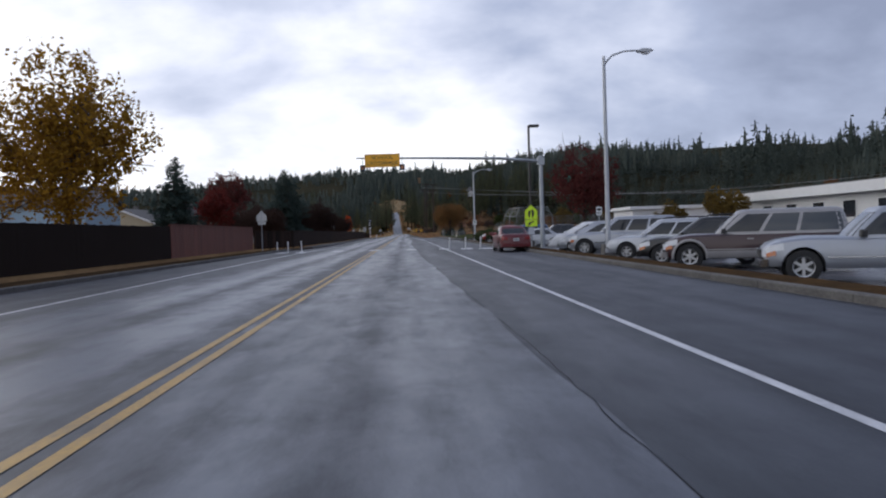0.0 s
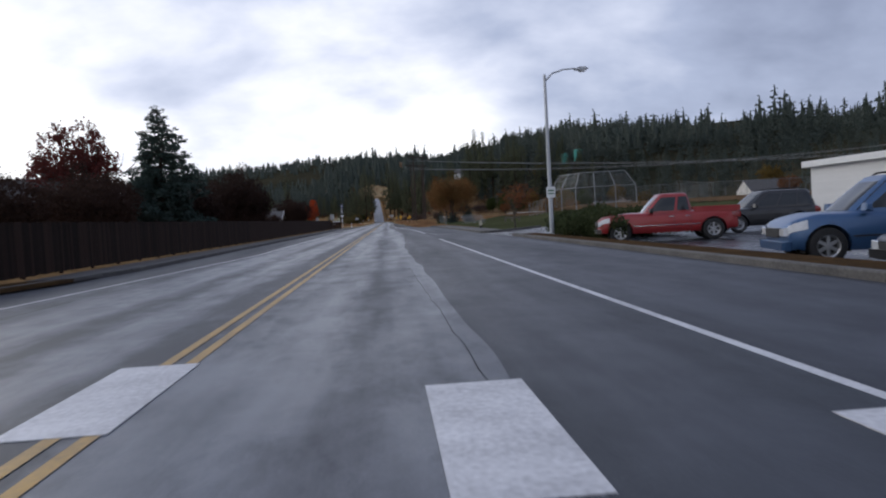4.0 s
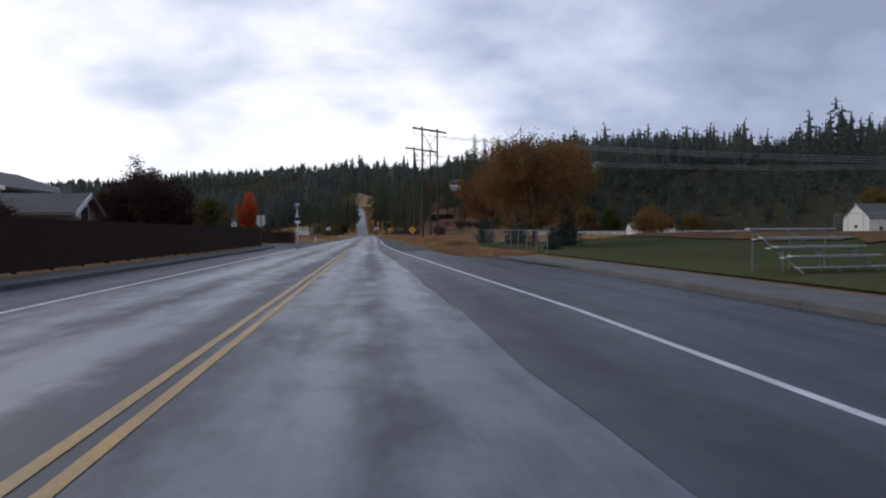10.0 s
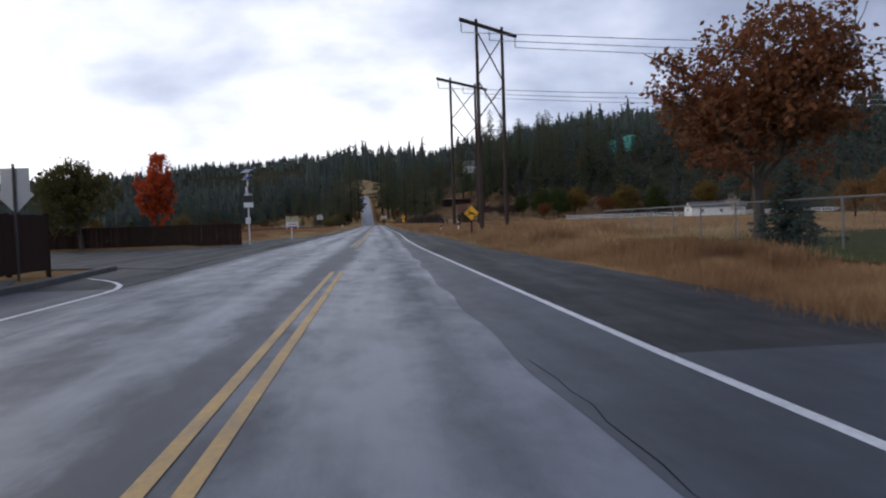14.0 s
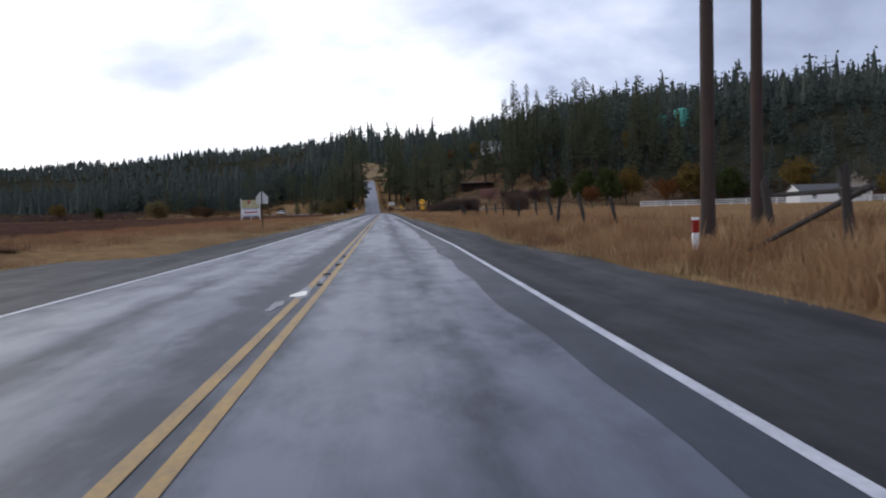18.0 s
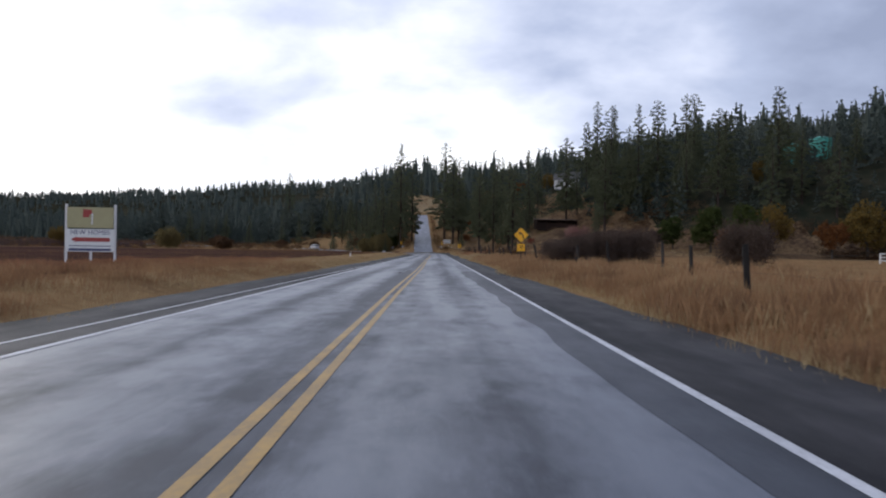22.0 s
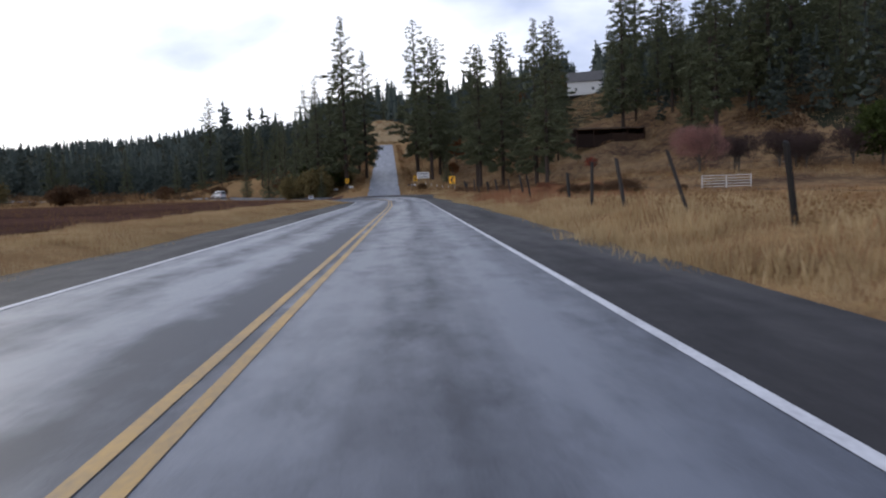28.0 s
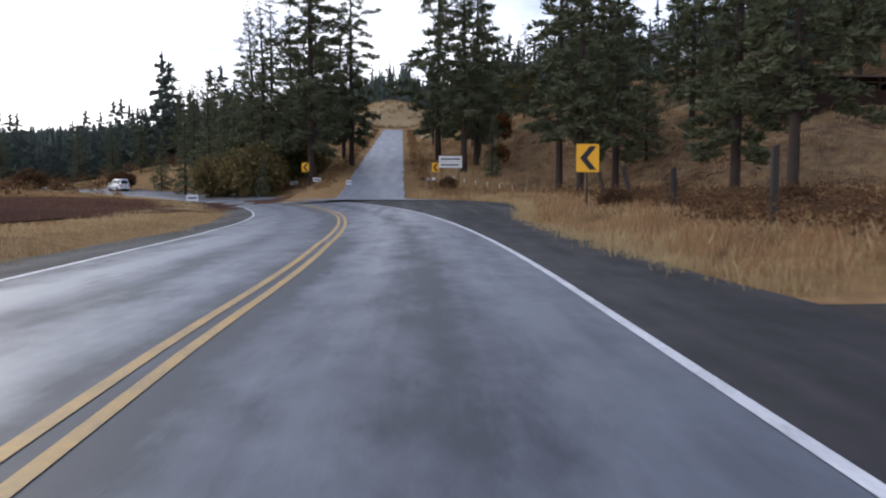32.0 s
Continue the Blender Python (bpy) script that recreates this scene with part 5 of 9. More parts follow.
            lf = [(i, i + 1, 15 + i, 14 + i) for i in range(13)] + [tuple(range(14, 28))]
            part("arch_liner", Shape().add(lv, lf), M_BLACK, root)
        if rails:
            part("roof_rail", Shape().bent([(wb[1] - 0.3, s * (t0 - 0.1), zt + 0.0), (wb[1] - 0.42, s * (t0 - 0.1), zt + 0.06), (wb[2] + 0.3, s * (t0 - 0.1), zt + 0.06), (wb[2] + 0.2, s * (t0 - 0.1), zt + 0.0)], [0.022] * 4, 6), M_BLACK, root)
    part("windscreen", patch(lambda u, k, lift: on_end(-0.88 + 1.76 * u, 0.08 + 0.84 * k, 1, lift), 8, 4, 0.006), M_GLASS, root, "", True)
    part("rear_window", patch(lambda u, k, lift: on_end(-0.84 + 1.68 * u, 0.12 + 0.74 * k, -1, lift), 8, 4, 0.006), glass, root, "", True)
    part("grille", Shape().slab([(-W * 0.24, nose - 0.4), (W * 0.24, nose - 0.4), (W * 0.25, nose - 0.2), (-W * 0.25, nose - 0.2)], "x", h - 0.16, h - 0.005, 0.02), M_BLACK, root)
    part("front_bumper", Shape().slab([(-W * 0.44, clear + 0.04), (W * 0.44, clear + 0.04), (W * 0.45, clear + 0.22), (-W * 0.45, clear + 0.22)], "x", h - 0.2, h + 0.03, 0.06), trim or body, root, "", True)
    part("rear_bumper", Shape().slab([(-W * 0.45, clear + 0.08), (W * 0.45, clear + 0.08), (W * 0.46, clear + 0.28), (-W * 0.46, clear + 0.28)], "x", -h - 0.05, -h + 0.14, 0.05), trim or body, root, "", True)
    plate = part("number_plate", Shape().box(-h - 0.022, -h - 0.002, -0.16, 0.16, tail - 0.36, tail - 0.2), M_PLATE, root)
    part("plate_bars", Shape().box(-h - 0.026, -h - 0.021, -0.12, 0.12, tail - 0.31, tail - 0.25), M_INK, plate)
    part("exhaust", Shape().tube((-h - 0.03, W * 0.25, clear + 0.02), (-h + 0.3, W * 0.25, clear + 0.02), 0.03, None, 8), M_CHROME, root)
    if bed:
        x0, x1, wall = bed
        tray = Shape()
        for s in (-1, 1):
            lo, hi = sorted((s * (W / 2 - 0.05), s * (W / 2 - 0.15)))
            tray.slab([(lo, belt - 0.08), (hi, belt - 0.08), (hi, wall), (lo, wall)], "x", x0, x1, 0.02)
        tray.slab([(-W / 2 + 0.1, belt - 0.06), (W / 2 - 0.1, belt - 0.06), (W / 2 - 0.1, wall), (-W / 2 + 0.1, wall)], "x", x0, x0 + 0.09, 0.02)
        part("load_bed", tray, body, root, "", True)
    tyre, rim, disc = wheel_meshes(r, 0.24)
    for ax in axles:
        for s in (-1, 1):
            wob = part("wheel", tyre, None, root)
            wob.matrix_basis = pose(ax, s * (W / 2 - 0.14), r, 0, 0, 0 if s > 0 else 180)
            part("rim", rim, None, wob)
            part("brake_disc", disc, None, wob)
    return root


P_SILVER = paint("silver_paint", (0.34, 0.36, 0.40), 0.55)
P_PALE = paint("pale_silver_paint", (0.48, 0.5, 0.54), 0.4)
P_MAROON = paint("maroon_paint", (0.034, 0.008, 0.012), 0.1)
P_WHITE = paint("white_paint", (0.74, 0.75, 0.77), 0.0)
P_BLACK = paint("black_paint", (0.016, 0.016, 0.018), 0.2)
P_RED = paint("red_paint", (0.30, 0.02, 0.022), 0.2)
P_DARKRED = paint("dark_red_paint", (0.12, 0.007, 0.011), 0.15)
P_BLUE = paint("blue_paint", (0.045, 0.11, 0.24), 0.4)
P_TAN = paint("beige_trim_paint", (0.33, 0.32, 0.32), 0.2)
PICKUP = dict(blunt=True, L=5.4, W=1.95, H=1.86, belt=1.12, clear=0.36, nose=1.06, cowl=1.13, r=0.41, wb=(0.98, 0.36, -0.78, -0.95), axles=(1.84, -1.66), windows=((0.1, 0.6), (0.66, 0.92)))
BIGSUV = dict(blunt=True, L=5.4, W=1.98, H=1.9, belt=1.15, clear=0.34, nose=1.06, cowl=1.14, r=0.41, wb=(1.2, 0.5, -2.45, -2.62), axles=(1.88, -1.5), windows=((0.07, 0.33), (0.36, 0.6), (0.63, 0.95)))
SUV = dict(blunt=True, L=4.7, W=1.85, H=1.8, belt=1.06, clear=0.28, nose=0.98, cowl=1.04, r=0.385, wb=(1.1, 0.3, -1.95, -2.2), axles=(1.5, -1.28), windows=((0.09, 0.38), (0.41, 0.68), (0.71, 0.94)), rails=True)
VAN = dict(L=5.0, W=1.95, H=1.74, belt=1.02, clear=0.22, nose=0.86, cowl=1.02, r=0.335, wb=(1.7, 0.5, -2.1, -2.38), axles=(1.55, -1.45), windows=((0.17, 0.4), (0.43, 0.68), (0.71, 0.94)))
SEDAN = dict(L=4.6, W=1.78, H=1.45, belt=0.93, clear=0.2, nose=0.76, cowl=0.93, r=0.325, wb=(1.05, 0.15, -1.0, -1.72), axles=(1.38, -1.3), windows=((0.13, 0.48), (0.51, 0.84)), deck=0.96)

LOT = -0.17
M_CLEAR = material("clear_car_glass", (0.06, 0.07, 0.078), (0.04, 0.046, 0.052), rough=0.06, scale=1, spec=0.6)
SMALL_PICKUP = dict(PICKUP, H=1.7, belt=1.02, nose=0.97, cowl=1.03, r=0.385, clear=0.34)
LOW_SUV = dict(SUV, H=1.66, belt=0.98, nose=0.9, cowl=0.97, r=0.36)
vehicle("pickup_truck", 11.17, 38.5, 158, "silver pickup truck nosed up to the kerb", "truck", P_SILVER, bed=(-2.65, -0.95, 1.22), z=LOT, amber=True, trim=M_CHROME, tint=M_CLEAR, **SMALL_PICKUP)
vehicle("large_suv", 11.12, 44.85, 158, "maroon and beige long sport utility car", "car", P_MAROON, top=P_TAN, trim=P_TAN, z=LOT, amber=True, cladding=P_TAN, flare=P_TAN, tint=M_CLEAR, **dict(BIGSUV, H=1.82, belt=1.08, nose=1.0, cowl=1.08))
vehicle("suv", 10.9, 47.9, 158, "black sport utility car in the parking row", "car", P_BLACK, z=LOT, amber=True, **LOW_SUV)
vehicle("suv", 11.15, 52.8, 158, "pale silver sport utility car in the parking row", "car", P_PALE, z=LOT, **LOW_SUV)
vehicle("large_suv", 11.27, 58.85, 158, "silver long sport utility car beside the lamp post", "car", P_SILVER, z=LOT, amber=True, **BIGSUV)
vehicle("minivan", 11.64, 64.3, 158, "silver minivan in the parking row", "car", P_SILVER, z=LOT, **VAN)
vehicle("minivan", 11.84, 68.0, 158, "white minivan in the parking row", "car", P_WHITE, z=LOT, **VAN)
vehicle("sedan", 6.38, 65.1, 90, "dark red sedan parked on the shoulder by the crossing", "car", P_DARKRED, z=0.0, **SEDAN)
NOSE = 8.2
vehicle("sedan", NOSE + 2.4, 79.90, 168, "silver sedan beyond the crossing", "car", P_PALE, z=LOT, tint=M_CLEAR, **SEDAN)
vehicle("sedan", NOSE + 2.7, 82.90, 168, "dark brown sedan between two parked cars", "car", P_BLACK, z=LOT, **SEDAN)
vehicle("suv", NOSE + 2.5, 86.30, 168, "blue sport utility car in the parking row", "car", P_BLUE, z=LOT, **SUV)
vehicle("pickup_truck", NOSE + 2.9, 99.90, 168, "bright red pickup truck at the end of the lot", "truck", P_RED, bed=(-2.65, -0.95, 1.28), z=LOT, trim=M_CHROME, **PICKUP)
vehicle("pickup_truck", 19.3, 95, 180, "white pickup truck in the back row", "truck", P_WHITE, bed=(-2.65, -0.95, 1.28), z=LOT, **PICKUP)
vehicle("sedan", 24, 84, 180, "white sedan in the back row", "car", P_WHITE, z=LOT, **SEDAN)
vehicle("sedan", 23.5, 79, 180, "dark blue sedan in the back row", "car", P_BLUE, z=LOT, **SEDAN)
vehicle("sedan", 24.2, 117.5, 200, "pale blue sedan parked beyond the hedge", "car", paint("pale_blue_paint", (0.3, 0.36, 0.46), 0.4), z=LOT, **SEDAN)
vehicle("suv", 17.0, 103.5, 180, "dark grey sport utility car behind the hedge", "car", P_BLACK, z=LOT, **SUV)
vehicle("minivan", -47.8, 583.0, 90 + 46.5, "white van driving away round the bend", "car", P_WHITE, L=4.6, W=1.8, H=1.85, belt=1.05, clear=0.25, nose=0.9, cowl=1.02, r=0.33, wb=(1.3, 0.5, -2.0, -2.2), axles=(1.35, -1.3), windows=((0.14, 0.4), (0.43, 0.68), (0.71, 0.94)), z=float(road_z(*along(-47.8, 583.0))))

M_KERB = material("grimy_kerb_concrete", (0.13, 0.122, 0.115), (0.05, 0.047, 0.045), rough=0.75, scale=1.1, fine=18, bump=0.4, world_place=True, contrast=1.3)

# ---- school stretch: lot, kerbs, fences, crossing, signs ----
M_GALV = material("galvanised_steel", (0.42, 0.45, 0.48), (0.3, 0.32, 0.35), rough=0.45, metal=0.7, scale=2, fine=20)
M_POST_GREY = material("grey_painted_pole", (0.5, 0.52, 0.55), (0.4, 0.42, 0.45), rough=0.5, metal=0.2, scale=2, fine=20)
M_DARKPOLE = material("dark_bronze_pole", (0.05, 0.042, 0.04), (0.03, 0.027, 0.026), rough=0.45, scale=3)
M_FENCE = material("dark_stained_fence_wood", (0.044, 0.027, 0.021), (0.020, 0.014, 0.012), rough=0.9, scale=2, fine=18, bump=0.5, stretch=(4, 4, 0.5), each=True, spec=0.08)
M_FENCE_RED = material("red_brown_painted_fence", (0.17, 0.055, 0.038), (0.115, 0.037, 0.027), rough=0.7, scale=1.5, fine=14, bump=0.3, stretch=(4, 4, 0.5), each=True)
M_OLDWOOD = material("weathered_grey_wood", (0.15, 0.13, 0.115), (0.065, 0.055, 0.05), rough=0.9, scale=2, fine=16, bump=0.8, stretch=(4, 4, 0.5), each=True)
M_SIGNBACK = material("bare_sign_back", (0.5, 0.51, 0.52), (0.4, 0.41, 0.42), rough=0.45, metal=0.5, scale=4)
M_SIGNWHITE = material("white_sign_sheet", (0.75, 0.76, 0.76), (0.66, 0.67, 0.67), rough=0.4, scale=3)
M_SIGNYEL = material("amber_sign_sheet", (0.95, 0.47, 0.015), (0.86, 0.42, 0.014), rough=0.4, scale=3)
M_LIME = material("fluorescent_lime_sheet", (0.62, 0.86, 0.02), (0.55, 0.78, 0.02), rough=0.4, scale=3)
M_SIGNBLACK = material("black_sign_ink", (0.015, 0.015, 0.016), (0.01, 0.01, 0.011), rough=0.5, scale=3)
M_DELIN = material("white_plastic_post", (0.78, 0.78, 0.78), (0.6, 0.6, 0.6), rough=0.45, scale=5)
M_REDINK = material("red_sign_ink", (0.36, 0.045, 0.04), (0.28, 0.035, 0.03), rough=0.5, scale=4)
M_NAVY = material("dark_blue_sign_ink", (0.05, 0.06, 0.16), (0.035, 0.045, 0.12), rough=0.5, scale=4)



def kerb(name, s0, s1, d, side, label):
    """A kerb stone line: face, top and back, in lengths with open joints."""
    root = thing(name, 0, 0, 0, 0, label, "kerb", "", "structure")
    n = 0
    s = s0
    while s < s1:
        e = min(s1, s + 3.0)
        a, b = d(s), d(e - 0.02)
        (x0, y0), (x1, y1) = road_point(s, a), road_point(e - 0.02, b)
        w = 0.17 * side
        sh = Shape().add([(x0, y0, -0.05), (x1, y1, -0.05), (x1, y1, 0.125), (x0, y0, 0.125), (x0 + w * 0.15, y0, 0.15), (x1 + w * 0.15, y1, 0.15), (x0 + w, y0, 0.15), (x1 + w, y1, 0.15), (x0 + w, y0, -0.05), (x1 + w, y1, -0.05)],
                         [(0, 1, 2, 3), (3, 2, 5, 4), (4, 5, 7, 6), (6, 7, 9, 8), (8, 9, 1, 0), (0, 3, 4, 6, 8), (1, 9, 7, 5, 2)])
        part("kerb_stone", sh, M_KERB, root)
        s = e
        n += 1
    return root


kerb("kerb_right", 6, 111.5, lambda s: E_RIGHT(s), 1, "weathered concrete kerb along the parking lot")
kerb("kerb_park", 122.5, 173, lambda s: E_RIGHT(s), 1, "weathered concrete kerb along the park")
turn = thing("kerb_return", 0, 0, 0, 0, "weathered concrete kerb curving into the driveway", "kerb", "", "structure")
ring = [(6.62, 122.5), (6.75, 122.0), (7.1, 121.75), (7.6, 122.0), (8.3, 122.9), (9.6, 125.0), (11.0, 127.4), (12.4, 129.9)]
for (x0, y0), (x1, y1) in zip(ring, ring[1:]):
    l = math.hypot(x1 - x0, y1 - y0)
    part("kerb_stone", Shape().box(0, l - 0.01, 0, 0.17, -0.2, 0.15, pose(x0, y0, 0, 0, 0, math.degrees(math.atan2(y1 - y0, x1 - x0)))), M_KERB, turn)
kerb("kerb_left", 6, 208, lambda s: E_LEFT(s), -1, "weathered concrete kerb along the fence")


def flat(name, pts, z, mat, label, category, thick=0.1):
    """A level slab with the given outline."""
    return solo(name, Shape().slab(pts, "z", z - thick, z), mat, label, category, "structure")


flat("parking_strip", [(7.05, -30), (8.3, -30), (8.3, 111.5), (7.05, 111.5)], 0.1, M_LITTER, "dark dirt strip with fallen leaves behind the kerb", "verge")
flat("parking_lot", [(8.2, -40), (31, -40), (31, 122), (8.2, 111.5)], LOT, M_LOT, "wet dark asphalt school parking lot", "parking lot")
flat("driveway", [(6.85, 111.5), (8.2, 111.5), (31, 122), (31, 140), (12, 131.5), (6.6, 122.5)], -0.01, M_LOT, "wet asphalt driveway into the lot", "driveway")
flat("sidewalk_park", [(6.72, 122.4), (7.05, 121.9), (7.55, 122.1), (8.3, 123.1), (8.3, 165), (7.6, 173), (5.9, 173), (6.72, 160)], 0.148, M_CONCRETE, "grey concrete sidewalk beside the lawn", "sidewalk")
flat("sidewalk_left", [(-8.55, 92), (-8.75, 200), (-10.3, 204), (-10.3, 92)], 0.148, M_CONCRETE, "narrow grey concrete sidewalk below the fence", "sidewalk")
flat("verge_left", [(-10.15, 6), (-10.1, 84), (-8.5, 92), (-9.75, 92), (-12.2, 86), (-12.2, 6)], 0.14, M_LITTER, "leaf-strewn bare verge below the fence", "verge")
sheet("lawn", spaced((8.3, 14, 0.7), (14, 62, 1.25)), spaced((124, 212, 1.5)), M_LAWN, 0.07, "damp green park lawn", "lawn")
sheet("ball_field", spaced((14, 44, 0.35), (44, 60, 0.8), (60, 120, 5)), spaced((124, 148, 0.35), (148, 165, 0.8), (165, 300, 3.0)), M_DUG, 0.13, "bare brown ball field beyond the lawn", "field", keep=lambda x, y: ground(x, y) + 0.10 * np.sin(x * 0.7 + np.sin(y)) * np.cos(y * 0.9 + 0.4 * x) > 1.2 - 0.42 * smooth_step(147, 160, y))
sheet("ploughed_field", spaced((-240, -13, 3.0), (-13, -12.3, 0.5)), spaced((262, 540, 3.0)), M_FIELD, 0.05, "dark brown ploughed field", "field")
flat("side_street", [(-7.2, 207), (-9.5, 209), (-60, 224.5), (-60, 233), (-12, 233), (-8.6, 236.5), (-7.0, 238)], 0.012, M_SHOULDER, "dark asphalt side street", "road")


def board_fence(name, pts, height, mat, label, pitch=0.14, rail=True, base=0.2, cap=0.0, count=300):
    """A tight board fence: each board a piece, two rails and posts behind."""
    root = thing(name, 0, 0, 0, 0, label, "fence", "", "structure")
    rng = np.random.default_rng(len(name) + int(pts[0][1]))
    full = Shape().box(-pitch / 2 + 0.004, pitch / 2 - 0.004, -0.011, 0.011, 0.04, height).mesh("fence_board", mat)
    made = 0
    for (x0, y0), (x1, y1) in zip(pts, pts[1:]):
        l = math.hypot(x1 - x0, y1 - y0)
        a = math.degrees(math.atan2(y1 - y0, x1 - x0))
        n = int(l / pitch)
        rest = Shape()
        for i in range(n):
            t = (i + 0.5) / n
            x, y = x0 + (x1 - x0) * t, y0 + (y1 - y0) * t
            m = pose(x, y, base + rng.normal() * 0.008, 0, rng.normal() * 0.35, a)
            if made < count:
                ob = part("fence_board", full, None, root)
                ob.matrix_basis = m
            else:
                rest.box(-pitch / 2 + 0.004, pitch / 2 - 0.004, -0.011, 0.011, 0.04, height, m)
            made += 1
        if rest.v:
            ob = part("fence_boards", rest, mat, root)
            ob["kind"] = "stuff"
        nx, ny = -(y1 - y0) / l, (x1 - x0) / l
        for hgt in (height * 0.2, height * 0.82):
            part("rail", Shape().box(0, l, 0.02, 0.06, hgt, hgt + 0.09, pose(x0, y0, base, 0, 0, a)), mat, root)
        for i in range(int(l / 2.4) + 1):
            part("fence_post", Shape().box(-0.05, 0.05, 0.02, 0.12, -0.3, height + 0.03, pose(x0 + (x1 - x0) * min(1, i * 2.4 / l), y0 + (y1 - y0) * min(1, i * 2.4 / l), base, 0, 0, a)), mat, root)
        if cap:
            part("cap_rail", Shape().box(0, l, -0.05, 0.07, height, height + 0.04, pose(x0, y0, base, 0, 0, a)), mat, root)
    return root


board_fence("dark_board_fence", [(-12.2, 4), (-12.2, 62)], 1.75, M_FENCE, "tall dark-stained wooden board fence", count=200)
board_fence("red_board_fence", [(-12.2, 62.1), (-12.2, 83)], 1.85, M_FENCE_RED, "red-brown painted wooden board fence", cap=1, count=200)
board_fence("long_board_fence", [(-12.2, 84), (-9.95, 90), (-9.95, 205), (-13.5, 208)], 1.55, M_FENCE, "long dark-stained wooden fence along the sidewalk", count=300)
board_fence("corner_board_fence", [(-26, 235.0), (-10.1, 235.0)], 1.5, M_FENCE, "dark wooden fence at the side street corner", base=0.0, count=60)
board_fence("grey_picket_fence", [(-40, 236), (-24, 233.6)], 1.5, M_OLDWOOD, "weathered grey wooden fence at the side street", pitch=0.22, count=60)

# crossing
for x, y in ((-9.0, 77.8), (-7.5, 77.6), (-4.85, 77.6), (-2.1, 77.2), (0.65, 75.6), (2.92, 74.2), (4.5, 73.5), (5.9, 72.8)):
    solo("crosswalk_bar", Shape().slab([(-0.36, -1.15), (0.36, -1.15), (0.36, 1.15), (-0.36, 1.15)], "z", 0.002, 0.01), M_WHITE_LINE, "wide white crosswalk bar painted on the road", "crosswalk bar", "", "bars of the crosswalk", at=pose(x, y, 0))


mh = thing("manhole_cover", 2.5, 72.9, 0.0, 0, "dark round iron cover sunk beside the white line", "manhole", "", "structure")
part("frame_ring", Shape().slab([(0.42 * math.cos(a), 0.42 * math.sin(a)) for a in np.linspace(0, 6.0, 22)], "z", -0.02, 0.006), M_KERB, mh)
part("cover", Shape().slab([(0.35 * math.cos(a), 0.35 * math.sin(a)) for a in np.linspace(0, 6.0, 22)], "z", -0.01, 0.011), M_BLACK, mh)


def flexible_post(x, y, tilt):
    root = thing("delineator_post", x, y, 0.0, 0, "white flexible plastic post at the crosswalk", "post", "posts at the crosswalk")
    m = pose(0, 0, 0, 0, tilt, 0)
    part("base", Shape().slab([(0.1 * math.cos(a), 0.1 * math.sin(a)) for a in np.linspace(0, 5.8, 10)], "z", 0, 0.05, 0.02), M_DELIN, root)
    s = Shape().tube(m @ Vector((0, 0, 0.04)), m @ Vector((0, 0, 0.72)), 0.042, 0.042, 10).tube(m @ Vector((0, 0, 0.72)), m @ Vector((0, 0, 0.82)), 0.055, 0.045, 10)
    part("shaft", s, M_DELIN, root, "", True)
    part("reflective_band", Shape().tube(m @ Vector((0, 0, 0.55)), m @ Vector((0, 0, 0.63)), 0.045, None, 10), M_SIGNWHITE, root)


for x, y, tilt in ((3.25, 72.6, 1), (4.3, 72.0, 0), (5.25, 71.5, 2), (6.1, 71.0, 0), (-10.0, 81.6, 1), (-9.0, 80.7, 0), (-7.8, 79.9, -5)):
    flexible_post(x, y, tilt)


def words(text, size, mat, parent, m, name="lettering"):
    """Lettering as flat geometry on a sign."""
    c = bpy.data.curves.new("lettering", "FONT")
    c.body, c.size, c.align_x, c.align_y, c.extrude = text, size, "CENTER", "CENTER", 0.003
    ob = bpy.data.objects.new("lettering", c)
    scene.collection.objects.link(ob)
    me = bpy.data.meshes.new_from_object(ob)
    bpy.data.objects.remove(ob)
    me.materials.clear()
    me.materials.append(mat)
    o = part(name, me, None, parent)
    o.matrix_basis = m
    return o


UPRIGHT = pose(0, 0, 0, 90, 0, 0)
# mast arm with the crossing sign and its two flashers
mast = thing("mast_arm_signal", 10.0, 74.2, LOT, 0, "galvanised mast arm over the road with an amber school crosswalk sign", "traffic signal")
part("pole", Shape().tube((0, 0, 0), (0, 0, 6.6), 0.17, 0.13, 14), M_GALV, mast, "", True)
part("base_plate", Shape().box(-0.3, 0.3, -0.3, 0.3, 0, 0.06), M_GALV, mast)
part("arm", Shape().bent([(0, 0, 6.2), (-3, -0.5, 6.42), (-8, -1.2, 6.5), (-12.9, -2.0, 6.52)], [0.12, 0.1, 0.075, 0.045], 10), M_GALV, mast, "", True)
part("arm_clamp", Shape().box(-0.24, 0.24, -0.22, 0.22, 5.95, 6.5), M_GALV, mast)
plate = part("sign_panel", Shape().slab([(-1.18, -0.44), (1.18, -0.44), (1.18, 0.44), (-1.18, 0.44)], "y", -0.02, 0.02, 0.01), M_SIGNYEL, mast, "amber school crosswalk panel")
plate.matrix_basis = pose(-11.15, -2.15, 6.32, 0, 0, -3)
part("border", Shape().box(-1.14, 1.14, -0.026, -0.021, 0.385, 0.405).box(-1.14, 1.14, -0.026, -0.021, -0.405, -0.385).box(-1.14, -1.12, -0.026, -0.021, -0.385, 0.385).box(1.12, 1.14, -0.026, -0.021, -0.385, 0.385), M_SIGNBLACK, plate)
words("SCHOOL", 0.36, M_SIGNBLACK, plate, pose(0, -0.024, 0.19, 90, 0, 0))
words("CROSSWALK", 0.36, M_SIGNBLACK, plate, pose(0, -0.024, -0.19, 90, 0, 0))
